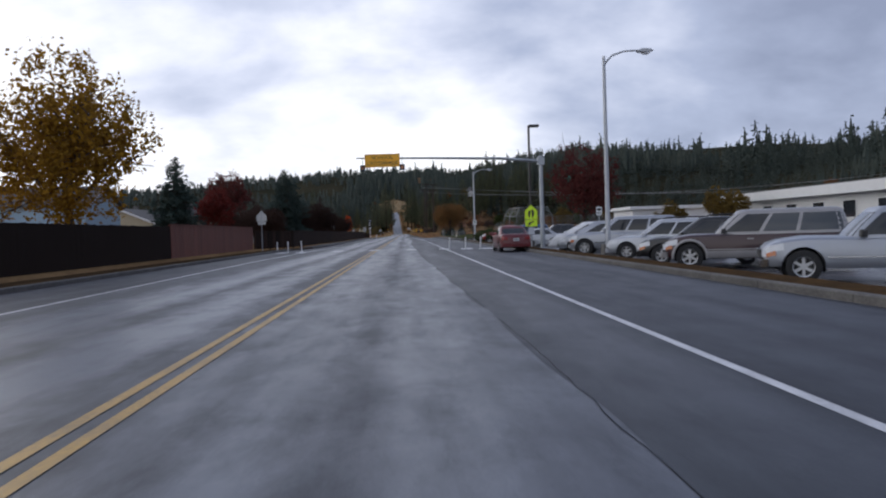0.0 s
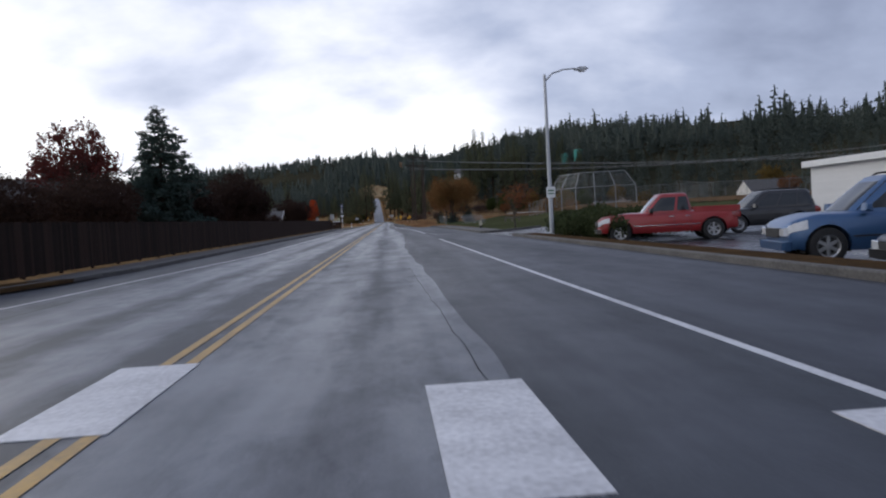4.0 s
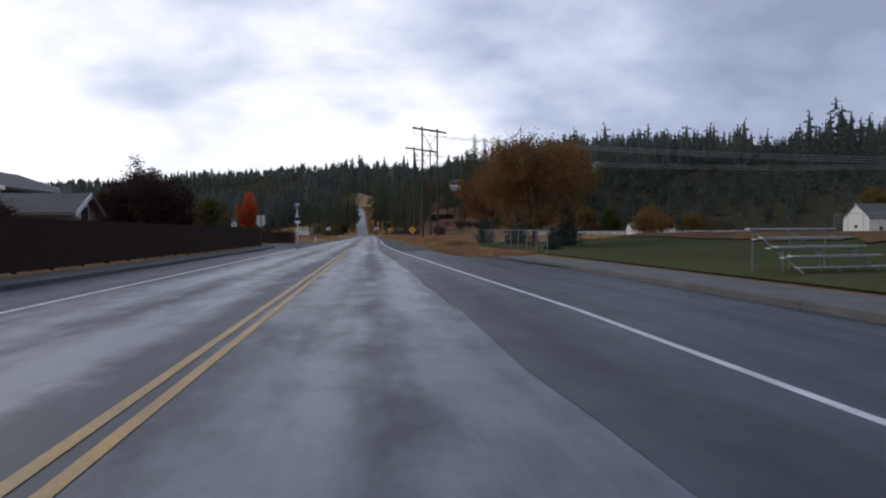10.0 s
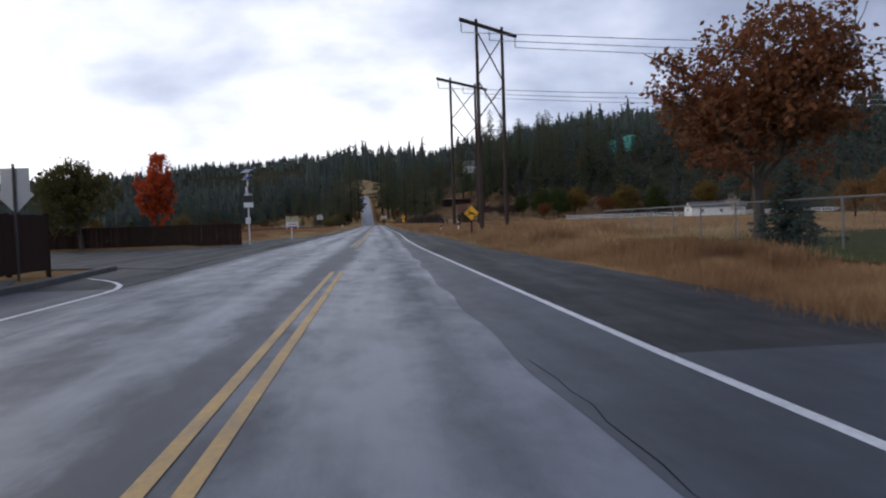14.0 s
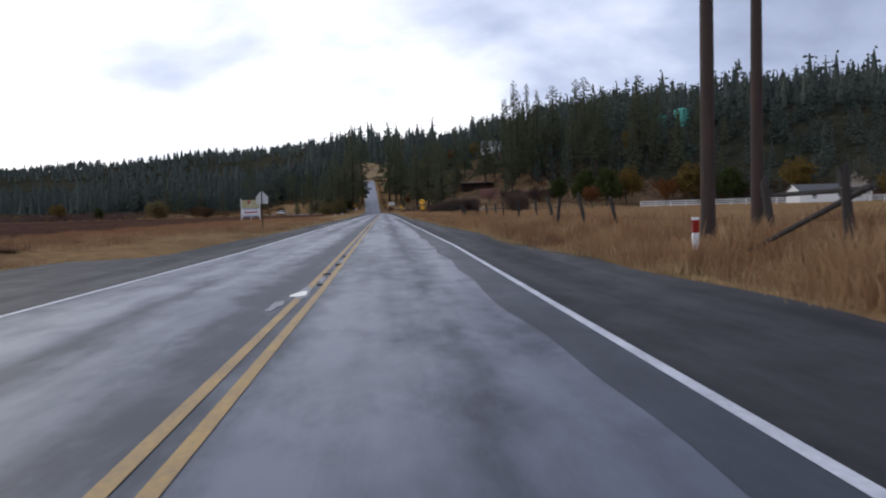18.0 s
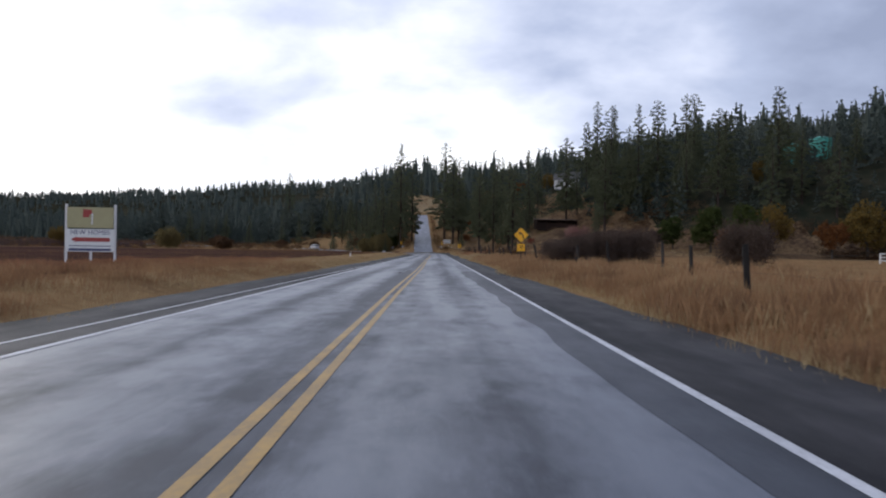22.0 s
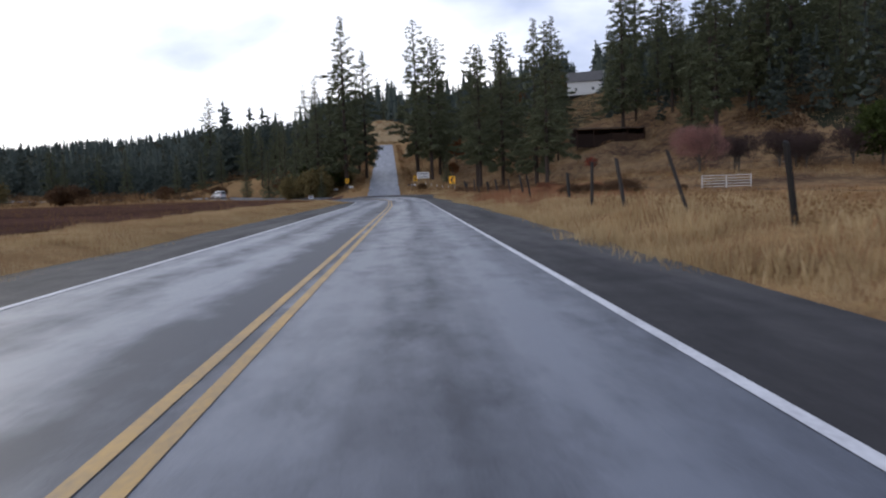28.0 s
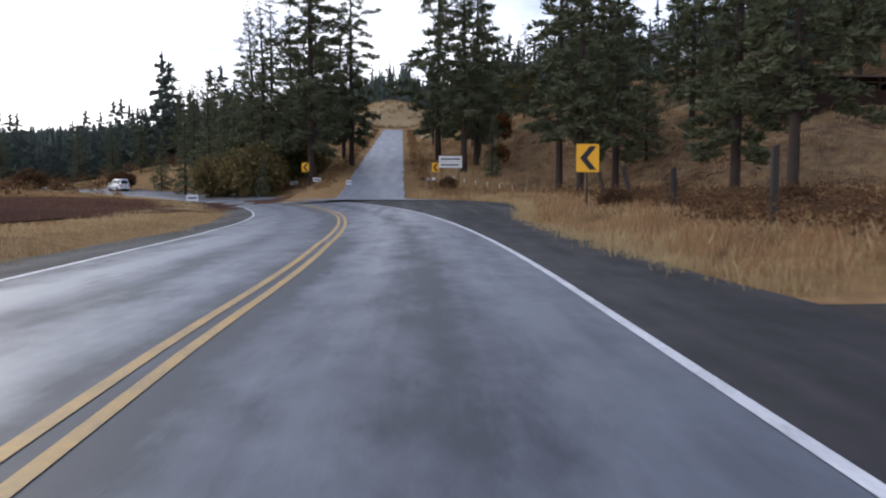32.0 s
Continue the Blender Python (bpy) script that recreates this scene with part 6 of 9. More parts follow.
for dx in (-1.33, 1.33):
    lampbox = part("flasher", Shape().slab([(-0.17, -0.2), (0.17, -0.2), (0.17, 0.2), (-0.17, 0.2)], "y", -0.12, 0.12, 0.02), M_SIGNBLACK, mast, "dark unlit flasher")
    lampbox.matrix_basis = pose(-11.15 + dx, -2.15 - 0.06 * dx, 5.83, 0, 0, -3)
    part("lens", Shape().tube((0, -0.125, 0), (0, -0.14, 0), 0.11, None, 14), M_AMBER, lampbox)
    part("visor", Shape().slab([(0.13 * math.cos(a), 0.13 * math.sin(a)) for a in np.linspace(-0.2, 3.34, 9)] + [(0.12 * math.cos(a), 0.12 * math.sin(a)) for a in np.linspace(3.34, -0.2, 9)], "y", -0.32, -0.12), M_SIGNBLACK, lampbox)
    part("hanger", Shape().tube((0, 0, 0.2), (0, 0, 0.72), 0.03, None, 6), M_GALV, lampbox)


def sign_post(name, x, y, z, h, label, category="sign", mat=None, r=0.035, turn=0.0):
    root = thing(name, x, y, z, turn, label, category)
    part("post", Shape().tube((0, 0, -0.3), (0, 0, h), r, None, 8), mat or M_GALV, root)
    return root


ped = sign_post("school_crossing_sign", 8.6, 70.7, LOT, 2.95, "fluorescent lime school crossing sign with an arrow plate")
part("sign_plate", Shape().slab([(-0.42, 2.05), (0.42, 2.05), (0.42, 2.6), (0, 3.0), (-0.42, 2.6)], "y", -0.06, -0.045), M_LIME, ped)
part("figure_shape", Shape().slab([(-0.17, 2.18), (-0.1, 2.18), (-0.06, 2.4), (-0.02, 2.55), (-0.08, 2.66), (-0.17, 2.6), (-0.2, 2.4)], "y", -0.066, -0.061).slab([(0.06, 2.16), (0.13, 2.16), (0.2, 2.42), (0.17, 2.62), (0.09, 2.72), (0.02, 2.62), (0.04, 2.4)], "y", -0.066, -0.061), M_SIGNBLACK, ped)
arrow = part("arrow_plate", Shape().box(-0.4, 0.4, -0.06, -0.045, 1.58, 2.02), M_LIME, ped)
part("arrow", Shape().slab([(-0.24, 1.64), (-0.02, 1.68), (-0.07, 1.74), (0.2, 1.9), (0.15, 1.97), (-0.12, 1.82), (-0.18, 1.88)], "y", -0.066, -0.061), M_SIGNBLACK, arrow)
part("lower_plate", Shape().box(-0.2, 0.2, -0.06, -0.05, 1.05, 1.5), M_POST_GREY, ped)

psign = sign_post("parking_sign", 13.3, 71.2, LOT, 2.85, "small white parking notice on a steel post")
pp = part("sign_plate", Shape().box(-0.19, 0.19, -0.05, -0.04, 2.2, 2.75), M_SIGNWHITE, psign)
part("text_bars", Shape().box(-0.13, 0.13, -0.056, -0.051, 2.5, 2.66).box(-0.13, 0.13, -0.056, -0.051, 2.36, 2.4).box(-0.13, 0.13, -0.056, -0.051, 2.28, 2.31), M_INK, pp)


def cobra_lamp(x, y, h, label, mat, arm=1.6, base=True):
    root = thing("street_lamp", x, y, LOT, 0, label, "street lamp")
    if base:
        part("footing", Shape().slab([(-0.28, -0.28), (0.28, -0.28), (0.28, 0.28), (-0.28, 0.28)], "z", 0, 0.62, 0.03), M_CONCRETE, root)
    part("pole", Shape().tube((0, 0, 0.3), (0, 0, h), 0.115, 0.07, 12), mat, root, "", True)
    part("arm", Shape().bent([(0, 0, h - 0.35), (arm * 0.25, 0, h + 0.05), (arm * 0.6, 0, h + 0.22), (arm, 0, h + 0.25)], [0.05, 0.045, 0.04, 0.035], 8), mat, root, "", True)
    head = part("lamp_head", Shape().slab([(arm - 0.1, h + 0.2), (arm + 0.15, h + 0.32), (arm + 0.5, h + 0.31), (arm + 0.68, h + 0.22), (arm + 0.5, h + 0.14), (arm + 0.05, h + 0.15)], "y", -0.15, 0.15, 0.04), M_POST_GREY, root)
    part("lens", Shape().slab([(arm + 0.1, h + 0.15), (arm + 0.25, h + 0.06), (arm + 0.45, h + 0.06), (arm + 0.55, h + 0.15)], "y", -0.11, 0.11, 0.03), M_LAMP, head)
    return root


cobra_lamp(9.5, 55.5, 9.15, "tall pale street lamp on a concrete footing in the lot", M_POST_GREY)
lamp2 = cobra_lamp(8.4, 108.2, 8.3, "tall pale street lamp behind the hedge", M_POST_GREY, base=False)
lp = part("notice", Shape().box(-0.22, 0.22, -0.16, -0.13, 2.1, 2.65), M_SIGNWHITE, lamp2)
part("text_bars", Shape().box(-0.15, 0.15, -0.166, -0.161, 2.42, 2.5).box(-0.15, 0.15, -0.166, -0.161, 2.28, 2.34), material("green_sign_ink", (0.03, 0.16, 0.07), rough=0.5), lp)

dark_lamp = thing("lot_lamp", 9.5, 76.0, LOT, 0, "dark bronze square-headed lamp post in the lot", "street lamp")
part("footing", Shape().tube((0, 0, 0), (0, 0, 0.5), 0.24, None, 12), M_CONCRETE, dark_lamp)
part("pole", Shape().box(-0.07, 0.07, -0.07, 0.07, 0.4, 9.0), M_DARKPOLE, dark_lamp)
part("lamp_head", Shape().slab([(0.0, -0.2), (0.75, -0.2), (0.75, 0.2), (0.0, 0.2)], "z", 8.86, 9.04, 0.04), M_DARKPOLE, dark_lamp)

# signs seen from behind on the far side of the road
stop = sign_post("stop_sign", -11.3, 82.3, 0.2, 3.1, "back of a school warning sign on a steel post")
part("sign_plate", Shape().slab([(-0.4, 2.3), (0.4, 2.3), (0.4, 2.75), (0, 3.2), (-0.4, 2.75)], "y", 0.04, 0.055), M_SIGNBACK, stop)
part("lower_plate", Shape().box(-0.32, 0.32, 0.04, 0.052, 2.05, 2.27), M_SIGNBACK, stop)
dsign = sign_post("diamond_sign", -9.6, 202.4, 0.2, 2.75, "backs of a diamond sign and a notice on a post", mat=M_DARKPOLE)
part("diamond_plate", Shape().slab([(0, 1.55), (0.44, 1.99), (0, 2.43), (-0.44, 1.99)], "y", 0.04, 0.055), M_SIGNBACK, dsign)
part("square_plate", Shape().box(-0.34, 0.34, 0.06, 0.072, 2.1, 2.65), M_SIGNBACK, dsign)
street = sign_post("street_name_sign", -12.6, 206.5, 0.2, 2.5, "street name blades over the back of a stop sign", mat=M_DARKPOLE)
part("name_blade", Shape().box(-0.28, 0.28, -0.012, 0.012, 2.32, 2.47), material("green_sign_sheet", (0.05, 0.17, 0.10), rough=0.4), street)
part("octagon_plate", Shape().slab([(0.26 * math.cos(a), 1.9 + 0.36 * math.sin(a)) for a in np.arange(8) * math.pi / 4 + math.pi / 8], "y", 0.04, 0.05), M_SIGNBACK, street)


# ---- houses beyond the fence, school building ----
def siding(name, color):
    return material(name, color, tuple(c * 0.85 for c in color), rough=0.75, scale=0.7, fine=6, bump=0.2, stretch=(0.3, 0.3, 7))


M_ROOF = material("grey_shingles", (0.12, 0.115, 0.115), (0.065, 0.062, 0.062), rough=0.9, scale=1.2, fine=9, bump=0.6)
M_WINDOW = material("dark_window_pane", (0.03, 0.036, 0.045), (0.02, 0.024, 0.03), rough=0.07, scale=1, coat=1.0)
M_TRIM = material("white_trim_paint", (0.72, 0.72, 0.72), (0.6, 0.6, 0.6), rough=0.55, scale=2)


def house(name, x, y, turn, w, d, wall, roof, wall_mat, label, z=None, windows=((-0.25, 1.0), (0.25, 1.0)), roof_mat=None, overhang=0.4):
    """A gabled house; w along its ridge, d across it. windows: places on the front, as shares of w, and sill heights."""
    z = gz(x, y) - 0.1 if z is None else z
    root = thing(name, x, y, z, turn, label, "house")
    body = Shape().slab([(-d / 2, -0.3), (d / 2, -0.3), (d / 2, wall), (0, wall + roof), (-d / 2, wall)], "x", -w / 2, w / 2)
    part("wall", body, wall_mat, root)
    ro = Shape()
    slope = roof / (d / 2)
    for s in (-1, 1):
        o = d / 2 + overhang
        ro.add([(-w / 2 - overhang, s * o, wall - overhang * slope + 0.03), (w / 2 + overhang, s * o, wall - overhang * slope + 0.03), (w / 2 + overhang, 0, wall + roof + 0.05), (-w / 2 - overhang, 0, wall + roof + 0.05),
                (-w / 2 - overhang, s * o, wall - overhang * slope + 0.2), (w / 2 + overhang, s * o, wall - overhang * slope + 0.2), (w / 2 + overhang, 0, wall + roof + 0.22), (-w / 2 - overhang, 0, wall + roof + 0.22)],
               [(0, 1, 2, 3), (4, 5, 6, 7), (0, 1, 5, 4), (1, 2, 6, 5), (2, 3, 7, 6), (3, 0, 4, 7)])
    roof_ob = part("roof", ro, roof_mat or M_ROOF, root)
    part("chimney", Shape().box(w * 0.2, w * 0.2 + 0.6, 0.4, 1.0, wall + roof * 0.5, wall + roof + 0.7), M_CONCRETE, roof_ob)
    for s in (-1, 1):
        part("barge_board", Shape().add([(s * (w / 2 + overhang) - 0.02, -d / 2 - overhang, wall - overhang * slope - 0.05), (s * (w / 2 + overhang) + 0.03, -d / 2 - overhang, wall - overhang * slope - 0.05), (s * (w / 2 + overhang) + 0.03, 0, wall + roof), (s * (w / 2 + overhang) - 0.02, 0, wall + roof), (s * (w / 2 + overhang) - 0.02, -d / 2 - overhang, wall - overhang * slope + 0.2), (s * (w / 2 + overhang) + 0.03, -d / 2 - overhang, wall - overhang * slope + 0.2), (s * (w / 2 + overhang) + 0.03, 0, wall + roof + 0.24), (s * (w / 2 + overhang) - 0.02, 0, wall + roof + 0.24)],
             [(0, 1, 2, 3), (4, 5, 6, 7), (0, 1, 5, 4), (1, 2, 6, 5), (2, 3, 7, 6), (3, 0, 4, 7)]), M_TRIM, root)
    for k, sill in windows:
        for face in (-1, 1):
            yy = face * d / 2
            win = part("window", Shape().box(k * w - 0.55, k * w + 0.55, yy - 0.03, yy + 0.03, sill, sill + 1.1), M_TRIM, root)
            part("pane", Shape().box(k * w - 0.47, k * w + 0.47, yy - 0.04, yy + 0.04, sill + 0.08, sill + 1.02), M_WINDOW, win)
    for s in (-1, 1):
        xx = s * w / 2
        win = part("window", Shape().box(xx - 0.03, xx + 0.03, -0.6, 0.6, min(wall - 0.2, 1.6), min(wall - 0.2, 1.6) + 1.0), M_TRIM, root)
        part("pane", Shape().box(xx - 0.04, xx + 0.04, -0.52, 0.52, min(wall - 0.2, 1.6) + 0.08, min(wall - 0.2, 1.6) + 0.92), M_WINDOW, win)
    return root


house("blue_house", -33.5, 93, 0, 11, 8, 4.4, 1.7, siding("pale_blue_siding", (0.30, 0.42, 0.52)), "pale blue two-gabled house behind the fence", windows=((-0.3, 1.7), (0.0, 1.7), (0.3, 1.7)))
house("tan_house", -36, 123, 90, 12, 9, 3.2, 1.9, siding("tan_siding", (0.42, 0.36, 0.25)), "tan house with a low gable behind the fence")
house("brown_house", -31.5, 138, 20, 8, 6.5, 4.0, 2.2, siding("brown_grey_siding", (0.26, 0.22, 0.18)), "brown-grey gabled house among maroon trees")
house("beige_house", -37.5, 166, 0, 9, 9, 4.0, 2.6, siding("beige_siding", (0.36, 0.32, 0.25)), "beige gabled house among the autumn trees")
house("grey_house", -22, 143, 20, 8, 7, 2.8, 1.9, siding("grey_siding", (0.30, 0.27, 0.25)), "grey gabled house behind the fence")
house("green_house", -26.4, 190, 90, 11, 8.6, 3.9, 1.45, siding("sage_green_siding", (0.22, 0.24, 0.18)), "sage green gabled house with a grey roof")
house("low_house", -17.2, 178, 0, 4.4, 3.2, 2.2, 0.8, siding("brown_siding", (0.16, 0.12, 0.10)), "low shed with a white-edged roof behind the fence", windows=())

school = thing("school_building", 35, 68, LOT, 0, "long low white school building with a flat roof", "building")
part("wall", Shape().box(-5, 6, -34, 20, -0.1, 3.15), siding("white_wall_panels", (0.62, 0.62, 0.62)), school)
part("fascia", Shape().slab([(-5.7, -34.7), (6.7, -34.7), (6.7, 20.7), (-5.7, 20.7)], "z", 3.15, 3.85, 0.03), M_TRIM, school)
part("roof", Shape().box(-5.4, 6.4, -34.4, 20.4, 3.85, 3.95), M_ROOF, school)
for i in range(14):
    yy = -32 + i * 3.7
    win = part("window", Shape().box(-5.05, -4.97, yy, yy + 1.5, 1.5, 2.75), M_TRIM, school)
    part("pane", Shape().box(-5.06, -5.0, yy + 0.07, yy + 1.43, 1.57, 2.68), M_WINDOW, win)
portable = thing("white_annexe", 33.5, 113, LOT, 0, "small white annexe with a flat roof", "building")
part("wall", Shape().box(-6, 6, -4, 4, -0.1, 3.3), siding("white_annexe_panels", (0.66, 0.66, 0.66)), portable)
part("roof", Shape().slab([(-6.4, -4.4), (6.4, -4.4), (6.4, 4.4), (-6.4, 4.4)], "z", 3.3, 3.7, 0.03), M_TRIM, portable)
for xx in (-4, -1, 2):
    win = part("window", Shape().box(xx, xx + 1.3, -4.05, -3.97, 1.3, 2.4), M_TRIM, portable)
    part("pane", Shape().box(xx + 0.07, xx + 1.23, -4.06, -4.0, 1.37, 2.33), M_WINDOW, win)

# ---- trees of the school stretch ----
shift(broadleaf("yellow_tree", 31, 9.2, 8.5, M_YELLOW_LEAF, M_BARK_GREY, "tall cottonwood with thinning yellow autumn leaves behind the fence", 12000, 0.1, bare=0.5, lobes=15, low=0.06), -16.4, 59.8, 0, 1.24)
shift(broadleaf("yellow_tree", 32, 8.6, 7.5, M_YELLOW_LEAF, M_BARK_GREY, "cottonwood with golden brown autumn leaves behind the fence", 7000, 0.11, bare=0.5, lobes=10, low=0.06), -19.2, 51.0)
shift(broadleaf("red_maple", 33, 6.5, 4.6, M_DEEP_RED, M_BARK_GREY, "small maple in deep red leaf behind the fence", 8000, 0.1, lobes=12), -19, 97.5)
shift(broadleaf("red_maple", 34, 10.5, 7.6, M_MAROON_LEAF, M_BARK_GREY, "maple in dark maroon leaf behind the fence", 8000, 0.12, lobes=13), -28.0, 140, 0, 1.15)
shift(broadleaf("maroon_tree", 35, 8.6, 6.8, M_MAROON_LEAF, M_BARK_GREY, "upright tree with dark maroon leaves in the lot", 9000, 0.095, bare=0.55, stem=0.3, low=0.22, lobes=14), 14.6, 80.5)
shift(broadleaf("lot_tree", 36, 5.2, 3.8, M_GOLD_LEAF, M_BARK_GREY, "round olive and gold tree by the school", 4000, 0.1), 26.8, 82)
shift(broadleaf("lot_tree", 37, 4.7, 3.8, M_GOLD_LEAF, M_BARK_GREY, "round bronze tree by the school", 3500, 0.1), 30.6, 104.5)
shift(pine("spruce_tree", 41, 7.0, 4.8, M_SPRUCE, M_BARK, "dark narrow spruce behind the fence", 0.03, 130, 0.34, 0.75, 26), -17.8, 81.5, 0, 1.04)
shift(pine("spruce_tree", 42, 9.9, 7.0, M_SPRUCE, M_BARK, "blue-green spruce behind the fence", 0.03, 150, 0.4, 0.62, 26), -16.6, 128.0, 0, 1.04)
dark_tree = broadleaf("dark_plum_tree", 43, 6.4, 7.5, M_PLUM_LEAF, M_BARK, "spreading tree in dark brown leaf over the fence", 15000, 0.085, low=0.12, lobes=14)
shift(dark_tree, -13.6, 140.5, 0, 1.12)
put(dark_tree, -17.0, 148.5, 80, 0.85, label="spreading tree in dark brown leaf over the fence")
put(dark_tree, -18.5, 108, 50, 0.75)
put(dark_tree, -17.5, 116, 120, 0.85)
put(dark_tree, -19.5, 122, 190, 0.95)
put(dark_tree, -15.5, 133.5, 10, 0.8)
put(dark_tree, -15.5, 158, 310, 0.62)
put(dark_tree, -15.2, 167, 250, 0.5)
put(dark_tree, -15.5, 194, 40, 0.7)
put(dark_tree, -14.8, 187, 200, 0.95)
bush("juniper_hedge", 51, 9.6, 105.0, 2.7, 1.5, M_JUNIPER, "low spreading juniper hedge at the driveway", 15000, 0.062, "hedge", 13.0)
bush("juniper_hedge", 52, 12.4, 106.5, 4.0, 1.35, M_JUNIPER, "low spreading juniper hedge beside the lot", 7500, 0.062, "hedge", 8.0)

# ---- park stretch ----
M_WIRE = material("dull_fence_wire", (0.22, 0.235, 0.24), (0.14, 0.15, 0.155), rough=0.5, metal=0.6, scale=3)
M_PIPE = material("galvanised_pipe", (0.27, 0.285, 0.295), (0.19, 0.2, 0.21), rough=0.5, metal=0.4, scale=3)
M_BRASSY = material("pale_hydrant_paint", (0.62, 0.58, 0.46), (0.45, 0.42, 0.33), rough=0.5, scale=4)
M_BINBLUE = material("blue_bin_plastic", (0.03, 0.075, 0.18), (0.02, 0.05, 0.13), rough=0.5, scale=3)
M_ALU = material("weathered_aluminium", (0.5, 0.51, 0.52), (0.36, 0.37, 0.38), rough=0.4, metal=0.7, scale=3)


def wire_net(w, h, pitch, r=0.0035):
    """Diamond wire netting, each wire a thin bar."""
    v, f = [], []
    n = int((w + h) / pitch)
    for s in (1, -1):
        for i in range(n + 1):
            a = i * pitch - h
            x0, z0, x1, z1 = a, 0.0, a + h, h
            if x0 < 0:
                z0, x0 = -x0, 0.0
            if x1 > w:
                z1, x1 = h - (x1 - w), w
            if x1 - x0 < 0.01:
                continue
            if s < 0:
                x0, x1 = w - x0, w - x1
            d = r * 0.7071
            k = len(v)
            v += [(x0 - d * s, 0, z0 + d), (x0 + d * s, 0, z0 - d), (x1 + d * s, 0, z1 - d), (x1 - d * s, 0, z1 + d)]
            f.append((k, k + 1, k + 2, k + 3))
    return v, f


def chain_fence(name, pts, height, label, pitch=0.13, span=3.0, base=None, r=0.0018, rails=True):
    root = thing(name, 0, 0, 0, 0, label, "fence", "", "structure")
    for (x0, y0), (x1, y1) in zip(pts, pts[1:]):
        l = math.hypot(x1 - x0, y1 - y0)
        a = math.degrees(math.atan2(y1 - y0, x1 - x0))
        n = max(1, round(l / span))
        net = None
        for i in range(n):
            t, t2 = i / n, (i + 1) / n
            xa, ya = x0 + (x1 - x0) * t, y0 + (y1 - y0) * t
            z = gz(xa, ya) if base is None else base
            part("post", Shape().tube((xa, ya, z - 0.3), (xa, ya, z + height + 0.03), 0.024, None, 8), M_WIRE, root)
            if net is None:
                v, f = wire_net(l / n, height - 0.05, pitch, r)
                net = raw("wire_netting", v, f, [M_WIRE])
            ob = part("wire_netting", net, None, root)
            ob.matrix_basis = pose(xa, ya, z + 0.04, 0, 0, a)
            if rails:
                xb, yb = x0 + (x1 - x0) * t2, y0 + (y1 - y0) * t2
                zb = gz(xb, yb) if base is None else base
                part("top_rail", Shape().tube((xa, ya, z + height), (xb, yb, zb + height), 0.022, None, 6), M_WIRE, root)
        part("post", Shape().tube((x1, y1, gz(x1, y1) - 0.3), (x1, y1, gz(x1, y1) + height + 0.03), 0.024, None, 8), M_WIRE, root)
    return root


chain_fence("chain_link_fence", [(8.3, 173.5), (9.0, 196), (11.2, 222)], 1.2, "low galvanised chain-link fence beside the dry grass")
chain_fence("park_fence", [(58, 226), (48, 176), (36, 160)], 3.0, "tall chain-link fence round the ball field", 0.3, 4.0, r=0.006)

# ball field backstop: bent pipe frame with netting
bs = thing("backstop", 20.5, 142.8, gz(20.5, 143.2), 0, "tall bent chain-link baseball backstop", "backstop")
posts = [(-3.4, 3.8), (-2.75, 1.8), (-1.9, -0.6), (-0.35, -1.8), (1.7, -1.8), (3.8, -1.6)]
KNEE, TOP = 1.85, 3.3


def over(px, py):
    return px + 0.24 * (0.5 - px), py + 0.24 * (1.5 - py)


for px, py in posts:
    ox, oy = over(px, py)
    part("post", Shape().bent([(px, py, -1.0), (px, py, KNEE), (ox, oy, TOP)], [0.045, 0.042, 0.036], 7), M_PIPE, bs)
for (xa, ya), (xb, yb) in zip(posts, posts[1:]):
    part("top_rail", Shape().tube((*over(xa, ya), TOP), (*over(xb, yb), TOP), 0.032, None, 6), M_PIPE, bs)
    part("mid_rail", Shape().tube((xa, ya, KNEE), (xb, yb, KNEE), 0.030, None, 6), M_PIPE, bs)
    wide, turn = math.hypot(xb - xa, yb - ya), math.degrees(math.atan2(yb - ya, xb - xa))
    v, f = wire_net(wide, KNEE, 0.16, 0.005)
    ob = part("wire_netting", raw("wire_netting", v, f, [M_WIRE]), None, bs)
    ob.matrix_basis = pose(xa, ya, 0.03, 0, 0, turn)
    v, f = wire_net(wide, 1.9, 0.16, 0.005)
    (pa, qa), (pb, qb) = over(xa, ya), over(xb, yb)
    v = [((xa + (xb - xa) * a / wide) * (1 - c / 1.9) + (pa + (pb - pa) * a / wide) * c / 1.9, (ya + (yb - ya) * a / wide) * (1 - c / 1.9) + (qa + (qb - qa) * a / wide) * c / 1.9, KNEE + (TOP - KNEE) * c / 1.9) for a, _, c in v]
    part("wire_netting", raw("wire_netting", v, f, [M_WIRE]), None, bs)
chain_fence("infield_fence", [(24.4, 141.3), (43, 143.0)], 1.6, "chain-link fence beside the backstop", 0.2, 2.3, r=0.005)
chain_fence("dugout_fence", [(16.8, 157.0), (17.1, 149.0)], 1.6, "tall chain-link fence of the dugout", 0.2, 2.2, r=0.005)


hyd = thing("fire_hydrant", 8.05, 134.0, gz(8.05, 134.0) + 0.1, 0, "pale cream fire hydrant with a black foot at the sidewalk edge", "hydrant")
hyd.scale = (0.82, 0.82, 1.1)
part("barrel", Shape().tube((0, 0, -0.1), (0, 0, 0.5), 0.11, 0.1, 12).tube((0, 0, 0.5), (0, 0, 0.56), 0.15, 0.15, 12), M_BRASSY, hyd, "", True).data.shade_flat()
part("bonnet", Shape().tube((0, 0, 0.56), (0, 0, 0.68), 0.13, 0.06, 12).tube((0, 0, 0.68), (0, 0, 0.74), 0.035, None, 6), M_BRASSY, hyd)
part("base_flange", Shape().tube((0, 0, -0.1), (0, 0, 0.3), 0.115, 0.112, 12), M_BLACK, hyd)
